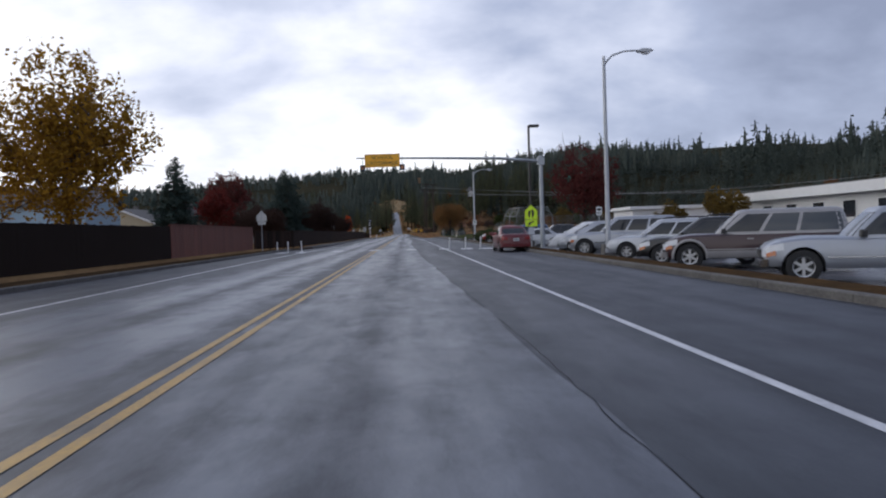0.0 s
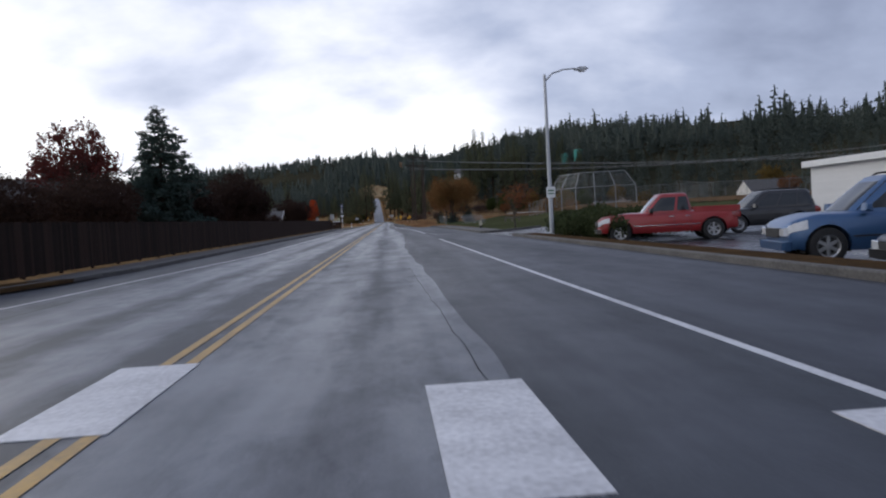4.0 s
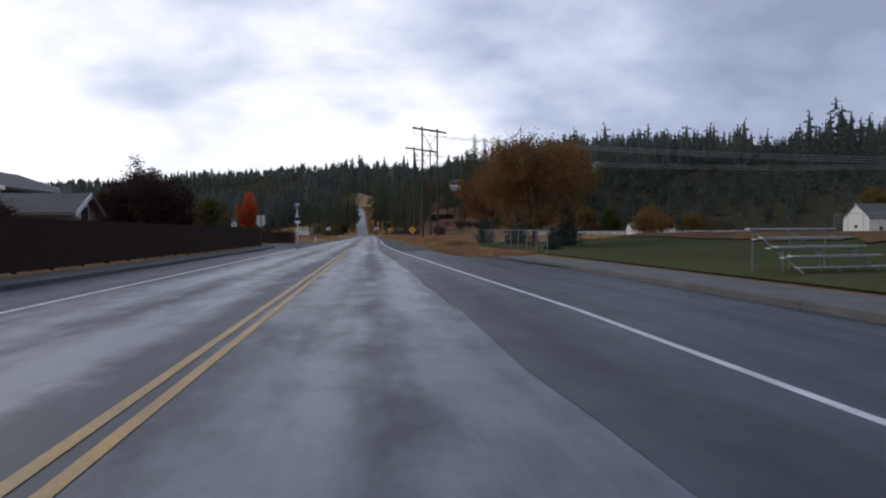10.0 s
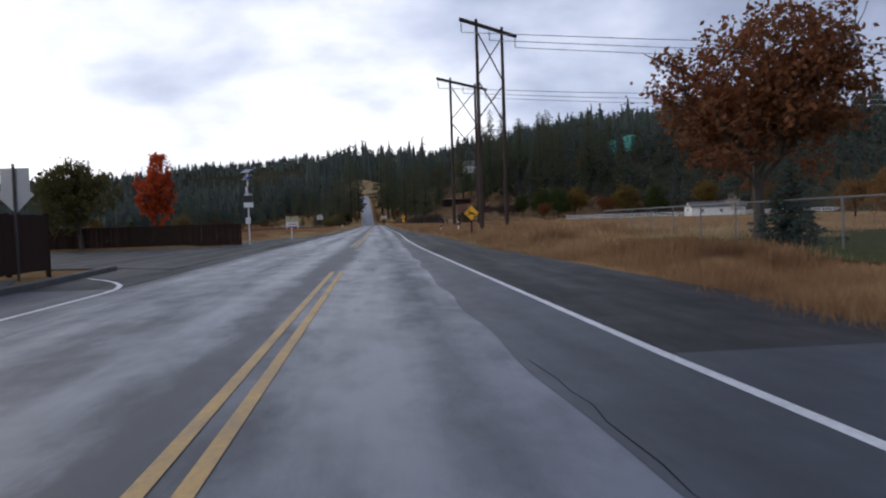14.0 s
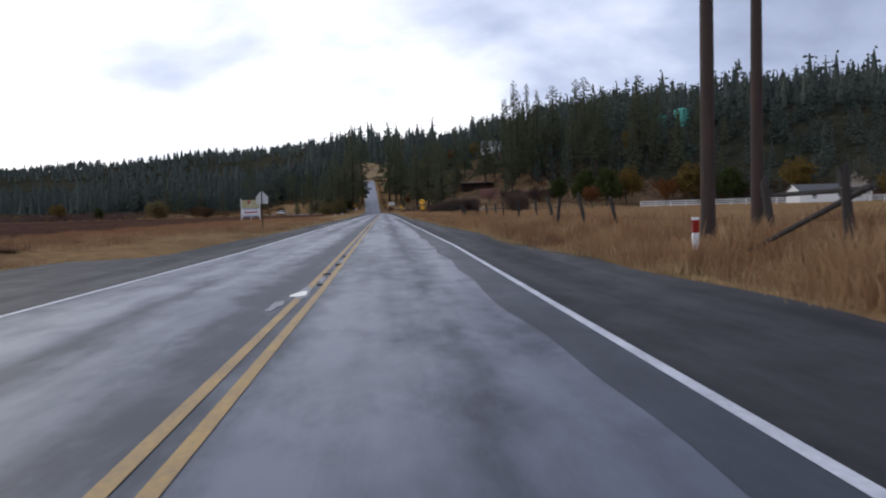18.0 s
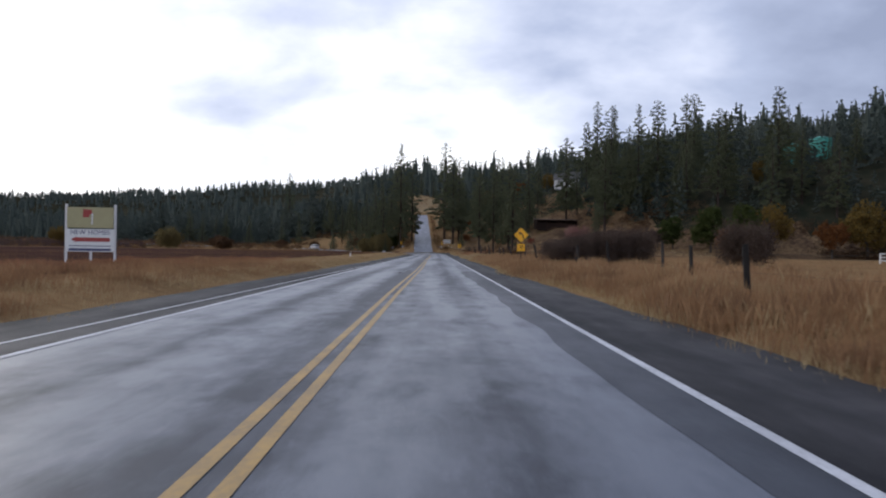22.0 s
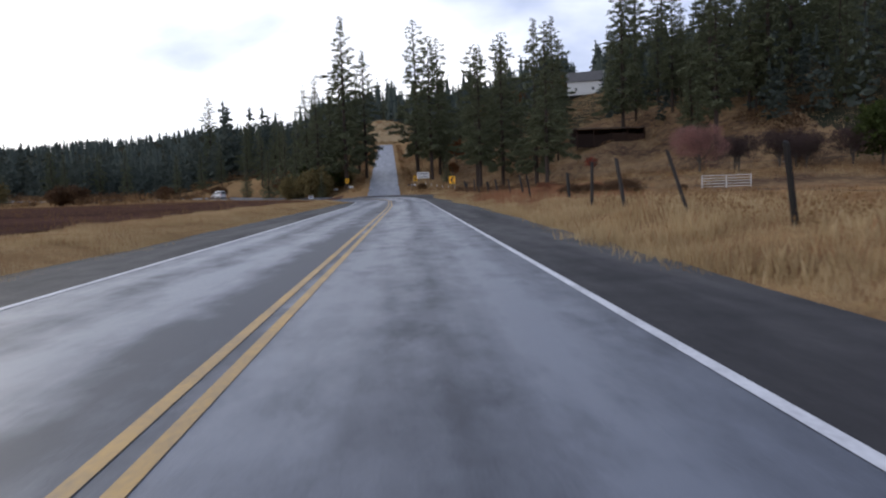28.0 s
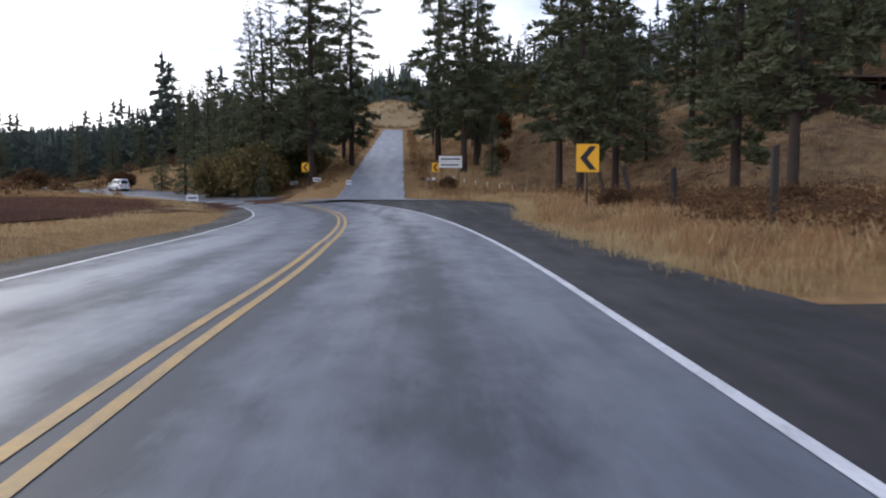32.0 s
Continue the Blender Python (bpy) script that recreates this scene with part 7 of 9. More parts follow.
for a in (0, 90, 180):
    part("outlet", Shape().tube(pose(0, 0, 0, 0, 0, a) @ Vector((0.08, 0, 0.42)), pose(0, 0, 0, 0, 0, a) @ Vector((0.19, 0, 0.42)), 0.055, None, 8), M_BRASSY, hyd)

trash = thing("litter_bin", 18.9, 140.6, gz(18.9, 140.6) - 0.05, 0, "blue round litter bin on the lawn", "bin")
part("drum", Shape().tube((0, 0, 0), (0, 0, 0.55), 0.21, 0.23, 14), M_BINBLUE, trash, "", True).data.shade_flat()
part("lid", Shape().tube((0, 0, 0.55), (0, 0, 0.68), 0.245, 0.15, 14), M_BLACK, trash)


cab = thing("utility_box", 17.9, 140.5, gz(17.9, 140.5) - 0.05, 6, "low grey utility box with a pale lid on a concrete pad", "box")
part("pad", Shape().box(-0.6, 0.6, -0.4, 0.4, -0.1, 0.1), M_CONCRETE, cab, "pale concrete pad")
part("body", Shape().slab([(-0.5, 0.1), (0.5, 0.1), (0.48, 0.56), (-0.48, 0.56)], "y", -0.3, 0.3, 0.015), M_KERB, cab)
part("lid", Shape().box(-0.55, 0.55, -0.34, 0.34, 0.56, 0.63), M_TRIM, cab, "pale overhanging lid")
rail = thing("low_rail", 13.2, 153.2, gz(13.2, 153.2), 0, "low dark wooden rail on the lawn", "rail")
part("beam", Shape().tube((0, 0, 0.5), (1.1, -3.8, 0.5), 0.06, None, 8), M_OLDWOOD, rail)
for k in (0.05, 0.5, 0.95):
    part("post", Shape().tube((1.1 * k, -3.8 * k, -0.2), (1.1 * k, -3.8 * k, 0.5), 0.06, None, 8), M_OLDWOOD, rail)

bl = thing("bleachers", 9.9, 153.6, gz(9.9, 153.6) + 0.05, 12, "small aluminium bleacher stand on the lawn", "bleachers")
bl.scale = (0.66, 0.7, 0.9)
for i in range(4):
    part("bench_plank", Shape().box(-1.9, 1.9, i * 0.62 - 0.12, i * 0.62 + 0.12, 0.4 + i * 0.22, 0.44 + i * 0.22), M_ALU, bl)
    part("foot_plank", Shape().box(-1.9, 1.9, i * 0.62 - 0.42, i * 0.62 - 0.2, 0.14 + i * 0.22, 0.17 + i * 0.22), M_ALU, bl)
for xx in (-1.6, 0, 1.6):
    part("bleacher_frame", Shape().tube((xx, -0.3, 0), (xx, 2.0, 1.05), 0.03, None, 6).tube((xx, 1.95, 0), (xx, 1.95, 1.05), 0.03, None, 6).tube((xx, 0.6, 0), (xx, 0.6, 0.6), 0.025, None, 6), M_WIRE, bl)

# trees of the park
shift(broadleaf("young_maple", 61, 4.9, 4.9, M_RUSTY_LEAF, M_BARK_GREY, "young maple with thin orange leaves on the lawn", 1900, 0.07, stem=0.36, thick=0.075, low=0.42, bare=0.45, lobes=12), 10.05, 128.5, 0, 0.8)
shift(broadleaf("willow_tree", 62, 8.6, 8.7, M_WILLOW, M_BARK, "broad bronze willow beside the chain-link fence", 42000, 0.055, droop=0.25, stem=0.25, low=0.14, lobes=16), 10.2, 184.6, 180, 0.98)
shift(broadleaf("orange_tree", 63, 7.2, 6.2, M_RUSTY_LEAF, M_BARK_GREY, "maple in rusty orange leaf behind the fence", 11000, 0.085, bare=0.4, lobes=13, low=0.1), 10.9, 205.5, 0, 1.15)
shift(broadleaf("flame_tree", 64, 7.2, 3.1, M_BRIGHT_ORANGE, M_BARK_GREY, "narrow tree in flame orange leaf by the corner fence", 6000, 0.1, low=0.12), -16.6, 238.0)
shift(broadleaf("green_tree", 65, 6.4, 5.8, M_OLIVE_LEAF, M_BARK_GREY, "dull olive tree behind the corner fence", 8000, 0.1, low=0.08, lobes=12), -20.3, 234.0)
spruce_s = pine("spruce_tree", 66, 3.0, 2.6, M_SPRUCE, M_BARK, "small blue-green spruce behind the chain-link fence", 0.02, 80, 0.24, 0.8, 10)
shift(spruce_s, 11.2, 195.0)
put(spruce_s, 9.6, 201.5, 90, 0.75)
put(spruce_s, 12.8, 186.5, 40, 0.95)
put(spruce_s, 9.3, 176.5, 140, 0.45)
left_pine = pine("yard_pine", 67, 8.4, 6.0, M_NEEDLE, M_BARK, "bushy dark pine behind the long fence", 0.06, 100, 0.5, 0.5, 26)
shift(left_pine, -23.8, 221.5)
put(left_pine, -30.3, 226, 60, 0.85)
G_FAR = "trees at the edge of the ball field"
far_bronze = broadleaf("bronze_tree", 68, 8.6, 9.6, M_WILLOW, M_BARK, "bronze autumn tree beyond the ball field", 5000, 0.16, droop=0.35, low=0.12, lobes=12)
shift(far_bronze, 38, 236, 0, 0.5)
for i, (x, y, size) in enumerate(((13.5, 232, 0.5), (24, 252, 0.5))):
    put(far_bronze, x + 22, y, 70 * i, size, label="bronze autumn tree beyond the ball field", group=G_FAR)

# ---- open country ----
def grass(name, n, seed, place, mat, h0, h1, label, blades=14, spread=0.22, wide=1.0):
    """Tufts of long dry grass."""
    rng = np.random.default_rng(seed)
    p = place(rng, n)
    n = len(p)
    base = np.repeat(np.stack([p[:, 0], p[:, 1], ground(p[:, 0], p[:, 1]) - 0.03], -1), blades, axis=0)
    m = len(base)
    base[:, :2] += rng.normal(0, spread, (m, 2))
    drift = 0.75 + 0.45 * np.sin(p[:, 1] * 0.9 + np.sin(p[:, 0] * 1.7) * 1.5) * np.sin(p[:, 1] * 0.37 + p[:, 0] * 0.8)
    hh = np.repeat(rng.uniform(h0, h1, n) * np.clip(drift, 0.4, 1.2), blades) * rng.uniform(0.55, 1.1, m)
    a = rng.uniform(0, 6.283, m)
    lean = rng.uniform(0.04, 0.38, m)[:, None]
    out = np.stack([np.cos(a), np.sin(a), np.zeros(m)], -1)
    side = np.stack([-np.sin(a), np.cos(a), np.zeros(m)], -1) * rng.uniform(0.0025, 0.0065, m)[:, None] * wide
    up = np.zeros((m, 3))
    up[:, 2] = hh
    v = np.stack([base - side, base + side, base + up * 0.6 + out * hh[:, None] * lean * 0.4 + side * 0.8, base + up + out * hh[:, None] * lean], 1).reshape(-1, 3)
    f = np.arange(m * 4).reshape(m, 4)
    ob = new(name, raw(name, v, f, [mat]))
    return tagged(ob, label, "grass", "", "stuff")


def band(s0, s1, lo, hi, pull=1.0):
    """Places along the road between two offsets, thicker near the road."""
    def f(rng, n):
        s = rng.uniform(s0, s1, n)
        d = lo + (hi - lo) * rng.random(n) ** pull
        if lo > 0:
            d = d + np.interp(s, [200, 215, 245, 340, 405, 437, 460, 476, 490, 502, 511, 520], [1.9, 1.5, 1.4, 0.6, 0.9, 1.3, 1.3, 0.5, 1.5, 5.2, 8.2, 8.8])
        else:
            d = d - np.interp(s, [240, 258, 280], [4.6, 3.6, 0.0])
        d = d + 0.5 * np.sign(lo) * np.sin(s * 0.21) * np.cos(s * 0.047)
        keep = (lo > 0) * ~((s > 464.8 + 0.12 * np.maximum(0, d - 7)) & (s < 472.3 + 0.45 * np.maximum(0, d - 8)) & (d < 26)) | (lo < 0)
        s, d = s[keep], d[keep]
        return np.array([road_point(a, b) for a, b in zip(s, d)])
    return f


grass("dry_grass_bank", 11500, 71, band(212, 385, 5.1, 12, 1.6), M_DRYGRASS, 0.35, 0.75, "tall rust-brown dry grass along the wire fence", 24)
grass("mixed_grass_bank", 2600, 63, band(380, 468, 5.3, 13, 1.4), M_DRYGRASS, 0.2, 0.5, "low rusty grass among straw along the wire fence", 14)
grass("straw_bank", 4200, 62, band(378, 466, 5.1, 13, 1.3), M_PALEGRASS, 0.25, 0.5, "straw-coloured grass along the wire fence", 15)
grass("straw_edge", 7000, 72, band(206, 466, 4.75, 6.0, 1.2), M_PALEGRASS, 0.15, 0.4, "short pale straw at the edge of the shoulder", 14)
grass("pale_grass_bank", 7000, 70, band(205, 463, 5.3, 14, 1.2), M_PALEGRASS, 0.3, 0.6, "pale straw tufts among the rusty grass", 18)
grass("dry_meadow", 6000, 73, band(205, 463, 12, 60, 1.6), M_DRYGRASS, 0.2, 0.45, "dry autumn meadow grass", 10, 0.4, 2.2)
grass("dry_grass_west", 9500, 74, band(240, 345, -14, -6.2, 1.2), M_DRYGRASS, 0.2, 0.42, "rust-brown dry grass west of the road")
grass("short_grass_west", 9000, 66, band(345, 466, -10.2, -5.6, 1.2), M_PALEGRASS, 0.1, 0.26, "low pale grass inside the bend")
grass("straw_edge_west", 5000, 75, band(240, 440, -8.5, -5.4, 1.2), M_PALEGRASS, 0.12, 0.3, "short pale straw at the edge of the shoulder")
grass("rusty_grass_west", 1300, 61, band(345, 466, -10.6, -6.4, 0.8), M_DRYGRASS, 0.12, 0.32, "rusty tufts among the pale grass inside the bend", 12, 0.3, 1.3)
grass("straw_bend", 4500, 76, band(473.5, 520, 4.8, 13, 1.3), M_PALEGRASS, 0.25, 0.55, "pale and rusty grass by the chevron sign")
grass("rust_bend", 5500, 68, band(474, 510, 5.4, 20, 1.1), M_DRYGRASS, 0.3, 0.65, "rusty grass below the slope")
grass("rust_clump", 1200, 55, band(441, 453, 5.9, 11, 1.0), M_RUSTGRASS, 0.45, 0.85, "tall rust-red weeds in a clump beside the wire fence", 16)
grass("rust_weeds", 4200, 77, band(432, 464.5, 6.0, 13, 0.9), M_RUSTGRASS, 0.3, 0.62, "tall rusty weeds beside the wire fence")


def slope_places(rng, n):
    x, y = rng.uniform(-40, 75, n), rng.uniform(452, 630, n)
    s, d = along(x, y)
    ok = ((d > 13) | ((d > np.where(s < 548, 14.5, 7.5)) & (s > 508)) | (d < -7)) & (y > 520 - 1.3 * x) & (y > 482 - 0.8 * np.maximum(0, x - 30)) | ((d > 14) & (y > 470))
    ok = ok & ((d > 7.5) | (d < -7)) & ~((y < 545) & (x < -6)) & (np.abs(side_offset(x, y)[0]) > 4.2)
    return np.stack([x[ok], y[ok]], -1)


grass("slope_grass", 17000, 78, slope_places, M_PALEGRASS, 0.3, 0.8, "yellow and straw-coloured grass on the slope", 10, 0.45, 3.2)
grass("slope_brush", 9000, 79, slope_places, M_DRYGRASS, 0.4, 0.9, "rusty brush on the slope", 12, 0.4, 2.0)


def field_edge(rng, n):
    s = rng.uniform(470, 640, n)
    d = -5.2 - (3.4 + 0.02 * (s - 470)) * rng.random(n) ** 1.2
    return np.array([road_point(a, b) for a, b in zip(s, d)])


grass("straw_inside_bend", 4000, 80, field_edge, M_PALEGRASS, 0.1, 0.28, "straw-coloured grass inside the bend", 14, 0.3, 1.5)
grass("park_verge_grass", 7500, 82, band(176, 214, 4.6, 8.0, 0.9), M_DRYGRASS, 0.15, 0.45, "rusty weeds along the chain-link fence")

def stubble_places(rng, n):
    s = rng.uniform(262, 600, n)
    d = -np.interp(s, [262, 465, 478, 600], [11.2, 10.8, 8.6, 11.0]) - 45 * rng.random(n) ** 1.5
    return np.array([road_point(a, b) for a, b in zip(s, d)])


grass("field_stubble", 9500, 83, stubble_places, M_STUBBLE, 0.12, 0.35, "dark reddish-brown weeds on the ploughed field", 8, 0.5, 3.0)


def tufts(name, n, seed, place, mat, size, label, leaves=40, leaf=0.06):
    """Low rounded scrub: heaps of small leaves."""
    rng = np.random.default_rng(seed)
    p = place(rng, n)
    n = len(p)
    r = np.repeat(rng.uniform(*size, n), leaves)
    q = rng.normal(size=(n * leaves, 3))
    q /= np.linalg.norm(q, axis=1)[:, None]
    q *= (rng.random(n * leaves) ** 0.4 * r)[:, None] * np.array([1.2, 1.2, 0.8])
    base = np.repeat(np.stack([p[:, 0], p[:, 1], ground(p[:, 0], p[:, 1])], -1), leaves, axis=0)
    base[:, 2] += r * 0.45
    v, f = cards(rng, base + q, leaf)
    return tagged(new(name, raw(name, v, f, [mat])), label, "scrub", "", "stuff")


def scrub_places(rng, n):
    p = slope_places(rng, n)
    return p[np.sin(p[:, 0] * 0.16 + 1.2 * np.sin(p[:, 1] * 0.07)) * np.sin(p[:, 1] * 0.11 + 0.6) > -0.15]


tufts("slope_scrub", 5200, 84, scrub_places, M_SCRUB, (0.35, 1.1), "rusty and brown low scrub on the slope", 60, 0.07)
tufts("slope_thicket", 700, 56, scrub_places, M_BROWN_LEAF, (0.5, 1.3), "dark brown brush in patches on the slope", 70, 0.09)
tufts("bend_weeds", 700, 86, band(474, 514, 8.0, 21, 1.0), M_BROWN_LEAF, (0.35, 0.85), "tall grey-brown weeds behind the wire fence", 70, 0.07)
tufts("fence_scrub", 900, 85, band(330, 512, 7.6, 16, 1.0), M_SCRUB, (0.25, 0.6), "rusty low scrub along the wire fence", 60, 0.05)

def valley_scrub(rng, n):
    x = rng.uniform(-330, -35, n)
    foot = 600 + np.clip((-60 - x) * 0.65, 0, 130)
    y = 560 + (foot - 545) * rng.random(n) ** 0.6
    ok = np.sin(x * 0.07 + 1.0) * np.sin(y * 0.09 + x * 0.02) > -0.2
    return np.stack([x[ok], y[ok]], -1)


def foot_thicket(rng, n):
    y = rng.uniform(395, 515, n)
    x = hill_foot(y) + np.interp(y, [395, 470, 515], [0, 8, 22]) + rng.uniform(-16, 8, n)
    ok = (np.sin(x * 0.17) * np.sin(y * 0.13) > -0.35) & (x > 54)
    return np.stack([x[ok], y[ok]], -1)


def rust_clumps(rng, n):
    s = rng.uniform(275, 352, n)
    d = -np.interp(s, [272, 330, 360, 400], [11.5, 10.5, 9.0, 8.5]) - np.interp(s, [272, 335, 352], [6, 8.5, 3.0]) * rng.random(n) ** 0.9
    return np.array([road_point(a, b) for a, b in zip(s, d)])


tufts("foot_thicket", 800, 65, foot_thicket, M_BROWN_LEAF, (0.9, 2.3), "dark grey-brown thicket along the foot of the hill", 60, 0.22)
def lane_edges(rng, n):
    y = rng.uniform(540, 705, n)
    k = (y - SIDE_A[1]) / (SIDE_B[1] - SIDE_A[1])
    side = np.where(rng.random(n) < 0.5, -1, 1)
    x = SIDE_A[0] + k * (SIDE_B[0] - SIDE_A[0]) + side * (4.3 + 1.8 * rng.random(n))
    return np.stack([x, y], -1)


def knoll_places(rng, n):
    return np.stack([rng.uniform(-26, 4, n), rng.uniform(716, 750, n)], -1)


grass("knoll_grass", 1500, 58, knoll_places, M_PALEGRASS, 0.5, 1.1, "rough straw on the knoll at the top of the lane", 10, 0.7, 6.0)
tufts("knoll_brush", 130, 59, knoll_places, M_SCRUB, (0.4, 1.2), "rusty brush on the knoll", 40, 0.2)
tufts("lane_brush", 700, 64, lane_edges, M_SCRUB, (0.2, 0.55), "rusty brush and weeds along the banks of the lane", 44, 0.08)
tufts("valley_scrub", 1500, 87, valley_scrub, M_SCRUB, (0.5, 1.7), "brown and rusty brush along the far edge of the field", 44, 0.2)
def valley_thicket(rng, n):
    x = rng.uniform(-215, -112, n)
    return np.stack([x, 592 + (-112 - x) * 0.22 + rng.uniform(-16, 10, n)], -1)


tufts("valley_thicket", 150, 57, valley_thicket, leafy("plum_brown_twigs", (0.12, 0.075, 0.068), (0.06, 0.04, 0.038)), (1.6, 3.4), "plum-brown leafless thicket below the far woods", 150, 0.24)
tufts("valley_brush", 500, 69, valley_scrub, M_BROWN_LEAF, (1.0, 2.4), "grey-brown bushes below the far woods", 60, 0.26)
grass("rust_weeds_west", 5500, 67, rust_clumps, M_RUSTGRASS, 0.2, 0.42, "tall reddish-brown weeds round the advertising board", 12, 0.3, 1.6)

# wire fence east of the road: weathered, leaning posts
M_OLDPOST = material("old_fence_post", (0.04, 0.033, 0.03), (0.016, 0.014, 0.013), rough=0.95, scale=3, fine=18, bump=1.0, stretch=(3, 3, 0.5), each=True)
G_POSTS = "posts of the wire fence"
rng = np.random.default_rng(9)
tops = []
first_posts = [248.8, 252.0, 261.0, 264.3, 269.0, 271.2, 274.2, 279.0, 284.5, 288.0]
first_posts += [293.0 + 5.25 * k + (1.3 if k % 3 else -0.9) for k in range(22)] + [408.7, 414.3, 419.7, 424.2, 430.0, 438.0, 442.8, 447.9, 453.0, 459.0, 464.0]
sfence = first_posts.pop(0)
while sfence < 502:
    if 466.5 < sfence < 474.5:
        sfence = 474.6
    lean, tip = float(rng.normal(0, 4)), float(rng.normal(-6, 6))
    dd = float(np.interp(sfence, [390, 466, 478, 490, 502], [8.8, 8.9, 9.4, 10.0, 13.5])) + 0.2 * float(rng.normal())
    x, y = road_point(sfence, dd)
    h = float(rng.uniform(1.15, 1.5)) * (1.2 if 400 < sfence < 462 or sfence > 477 else 1.0)
    z = gz(x, y)
    r = float(rng.uniform(0.055, 0.085)) * (1.35 if sfence > 455 else 1.0)
    root = thing("fence_post", x, y, z, float(rng.uniform(-25, 25)), "weathered leaning wooden post of a wire fence", "post", G_POSTS)
    m = pose(0, 0, 0, lean, tip, 0)
    ring = [(r * (1 + 0.18 * float(rng.normal())) * math.cos(a), r * (1 + 0.18 * float(rng.normal())) * math.sin(a)) for a in np.linspace(0, 2 * math.pi, 7)[:-1]]
    sh = Shape()
    v = [m @ Vector((a, b, -0.4)) for a, b in ring] + [m @ Vector((a * 0.92, b * 0.92, h + 0.06 * float(rng.normal()))) for a, b in ring]
    sh.add(v, [(k, (k + 1) % 6, 6 + (k + 1) % 6, 6 + k) for k in range(6)] + [(5, 4, 3, 2, 1, 0), (6, 7, 8, 9, 10, 11)])
    part("shaft", sh, M_OLDPOST, root)
    part("staple", Shape().tube(m @ Vector((-r, 0, h * 0.8)), m @ Vector((-r - 0.02, 0, h * 0.8)), 0.01, None, 4), M_WIRE, root)
    tops.append((sfence, x, y, z, h))
    sfence = first_posts.pop(0) if first_posts else sfence + float(rng.uniform(4.2, 6.4))
corner = thing("fence_brace", 6.9, 248.8, gz(6.9, 248.8), 0, "weathered diagonal brace of the fence's corner post", "brace")
part("brace_pole", Shape().tube((0.05, 0.15, 1.15), (-1.0, 2.0, 0.05), 0.055, 0.045, 7), M_OLDPOST, corner)
part("brace_rail", Shape().tube((0, 0.1, 1.1), (0.05, 3.1, 1.05), 0.045, None, 7), M_OLDPOST, corner)
wires = thing("fence_wire", 0, 0, 0, 0, "rusty wire strung between the old posts", "fence wire")
for k in (0.45, 0.8):
    seg = []
    for (s0, x0, y0, z0, h0), (s1, x1, y1, z1, h1) in zip(tops, tops[1:]):
        if s1 - s0 > 9:
            continue
        part("wire", Shape().bent([(x0, y0, z0 + h0 * k), ((x0 + x1) / 2, (y0 + y1) / 2, (z0 + z1) / 2 + (h0 + h1) / 2 * k - 0.05), (x1, y1, z1 + h1 * k)], 0.0035, 4), M_OLDPOST, wires)

# power line: two H-frames of dark poles
M_POLE = material("creosoted_pole", (0.06, 0.036, 0.028), (0.025, 0.017, 0.015), rough=0.9, scale=2, fine=14, bump=0.5, stretch=(4, 4, 0.4))
M_INSUL = material("grey_porcelain", (0.3, 0.31, 0.33), (0.22, 0.23, 0.25), rough=0.25, scale=5)
M_CABLE = material("dull_aluminium_cable", (0.26, 0.27, 0.285), (0.2, 0.21, 0.22), rough=0.5, scale=5)


def h_frame(x0, y0, x1, y1, top, over, label):
    root = thing("power_pole", x0, y0, 0.3, 0, label, "power pole", "frames of the power line")
    dx, dy = x1 - x0, y1 - y0
    for k in (0, 1):
        part("pole", Shape().tube((dx * k, dy * k, -0.5), (dx * k, dy * k, top + 0.35), 0.17, 0.11, 10), M_POLE, root, "", True)
    a, b = (-dx * over, -dy * over), (dx * (1 + over), dy * (1 + over))
    part("crossarm", Shape().box(0, math.hypot(b[0] - a[0], b[1] - a[1]), -0.07, 0.07, -0.12, 0.12, pose(a[0], a[1], top, 0, 0, math.degrees(math.atan2(dy, dx)))), M_POLE, root)
    for z0, z1 in ((top - 3.6, top - 0.4), (top - 6.6, top - 3.9)):
        part("brace", Shape().tube((0, 0, z0), (dx, dy, z1), 0.05, None, 6).tube((0, 0, z1), (dx, dy, z0), 0.05, None, 6), M_POLE, root)
    ends = []
    for k in (-over * 0.92, 0.5, 1 + over * 0.92):
        p = (dx * k, dy * k)
        ins = Shape().tube((p[0], p[1], top - 0.1), (p[0], p[1], top - 0.85), 0.02, None, 6)
        for i in range(5):
            ins.tube((p[0], p[1], top - 0.25 - i * 0.12), (p[0], p[1], top - 0.29 - i * 0.12), 0.07, 0.05, 8)
        part("insulator", ins, M_INSUL, root)
        ends.append((x0 + p[0], y0 + p[1], 0.3 + top - 0.86))
    return ends


e1 = h_frame(6.6, 235.6, 8.8, 237.8, 14.7, 0.6, "tall wooden H-frame power pole by the roadside")
e2 = h_frame(6.6, 254.1, 9.4, 257.2, 14.2, 0.5, "tall wooden H-frame power pole in the dry grass")


def cable(pts_a, pts_b, sag, label):
    root = thing("power_cable", *pts_a[0], 0, label, "cable")
    o = Vector(pts_a[0])
    for a, b in zip(pts_a, pts_b):
        a, b = Vector(a) - o, Vector(b) - o
        part("cable", Shape().bent([a.lerp(b, t) - Vector((0, 0, sag * 4 * t * (1 - t))) for t in np.linspace(0, 1, 13)], 0.026, 4), M_CABLE, root)


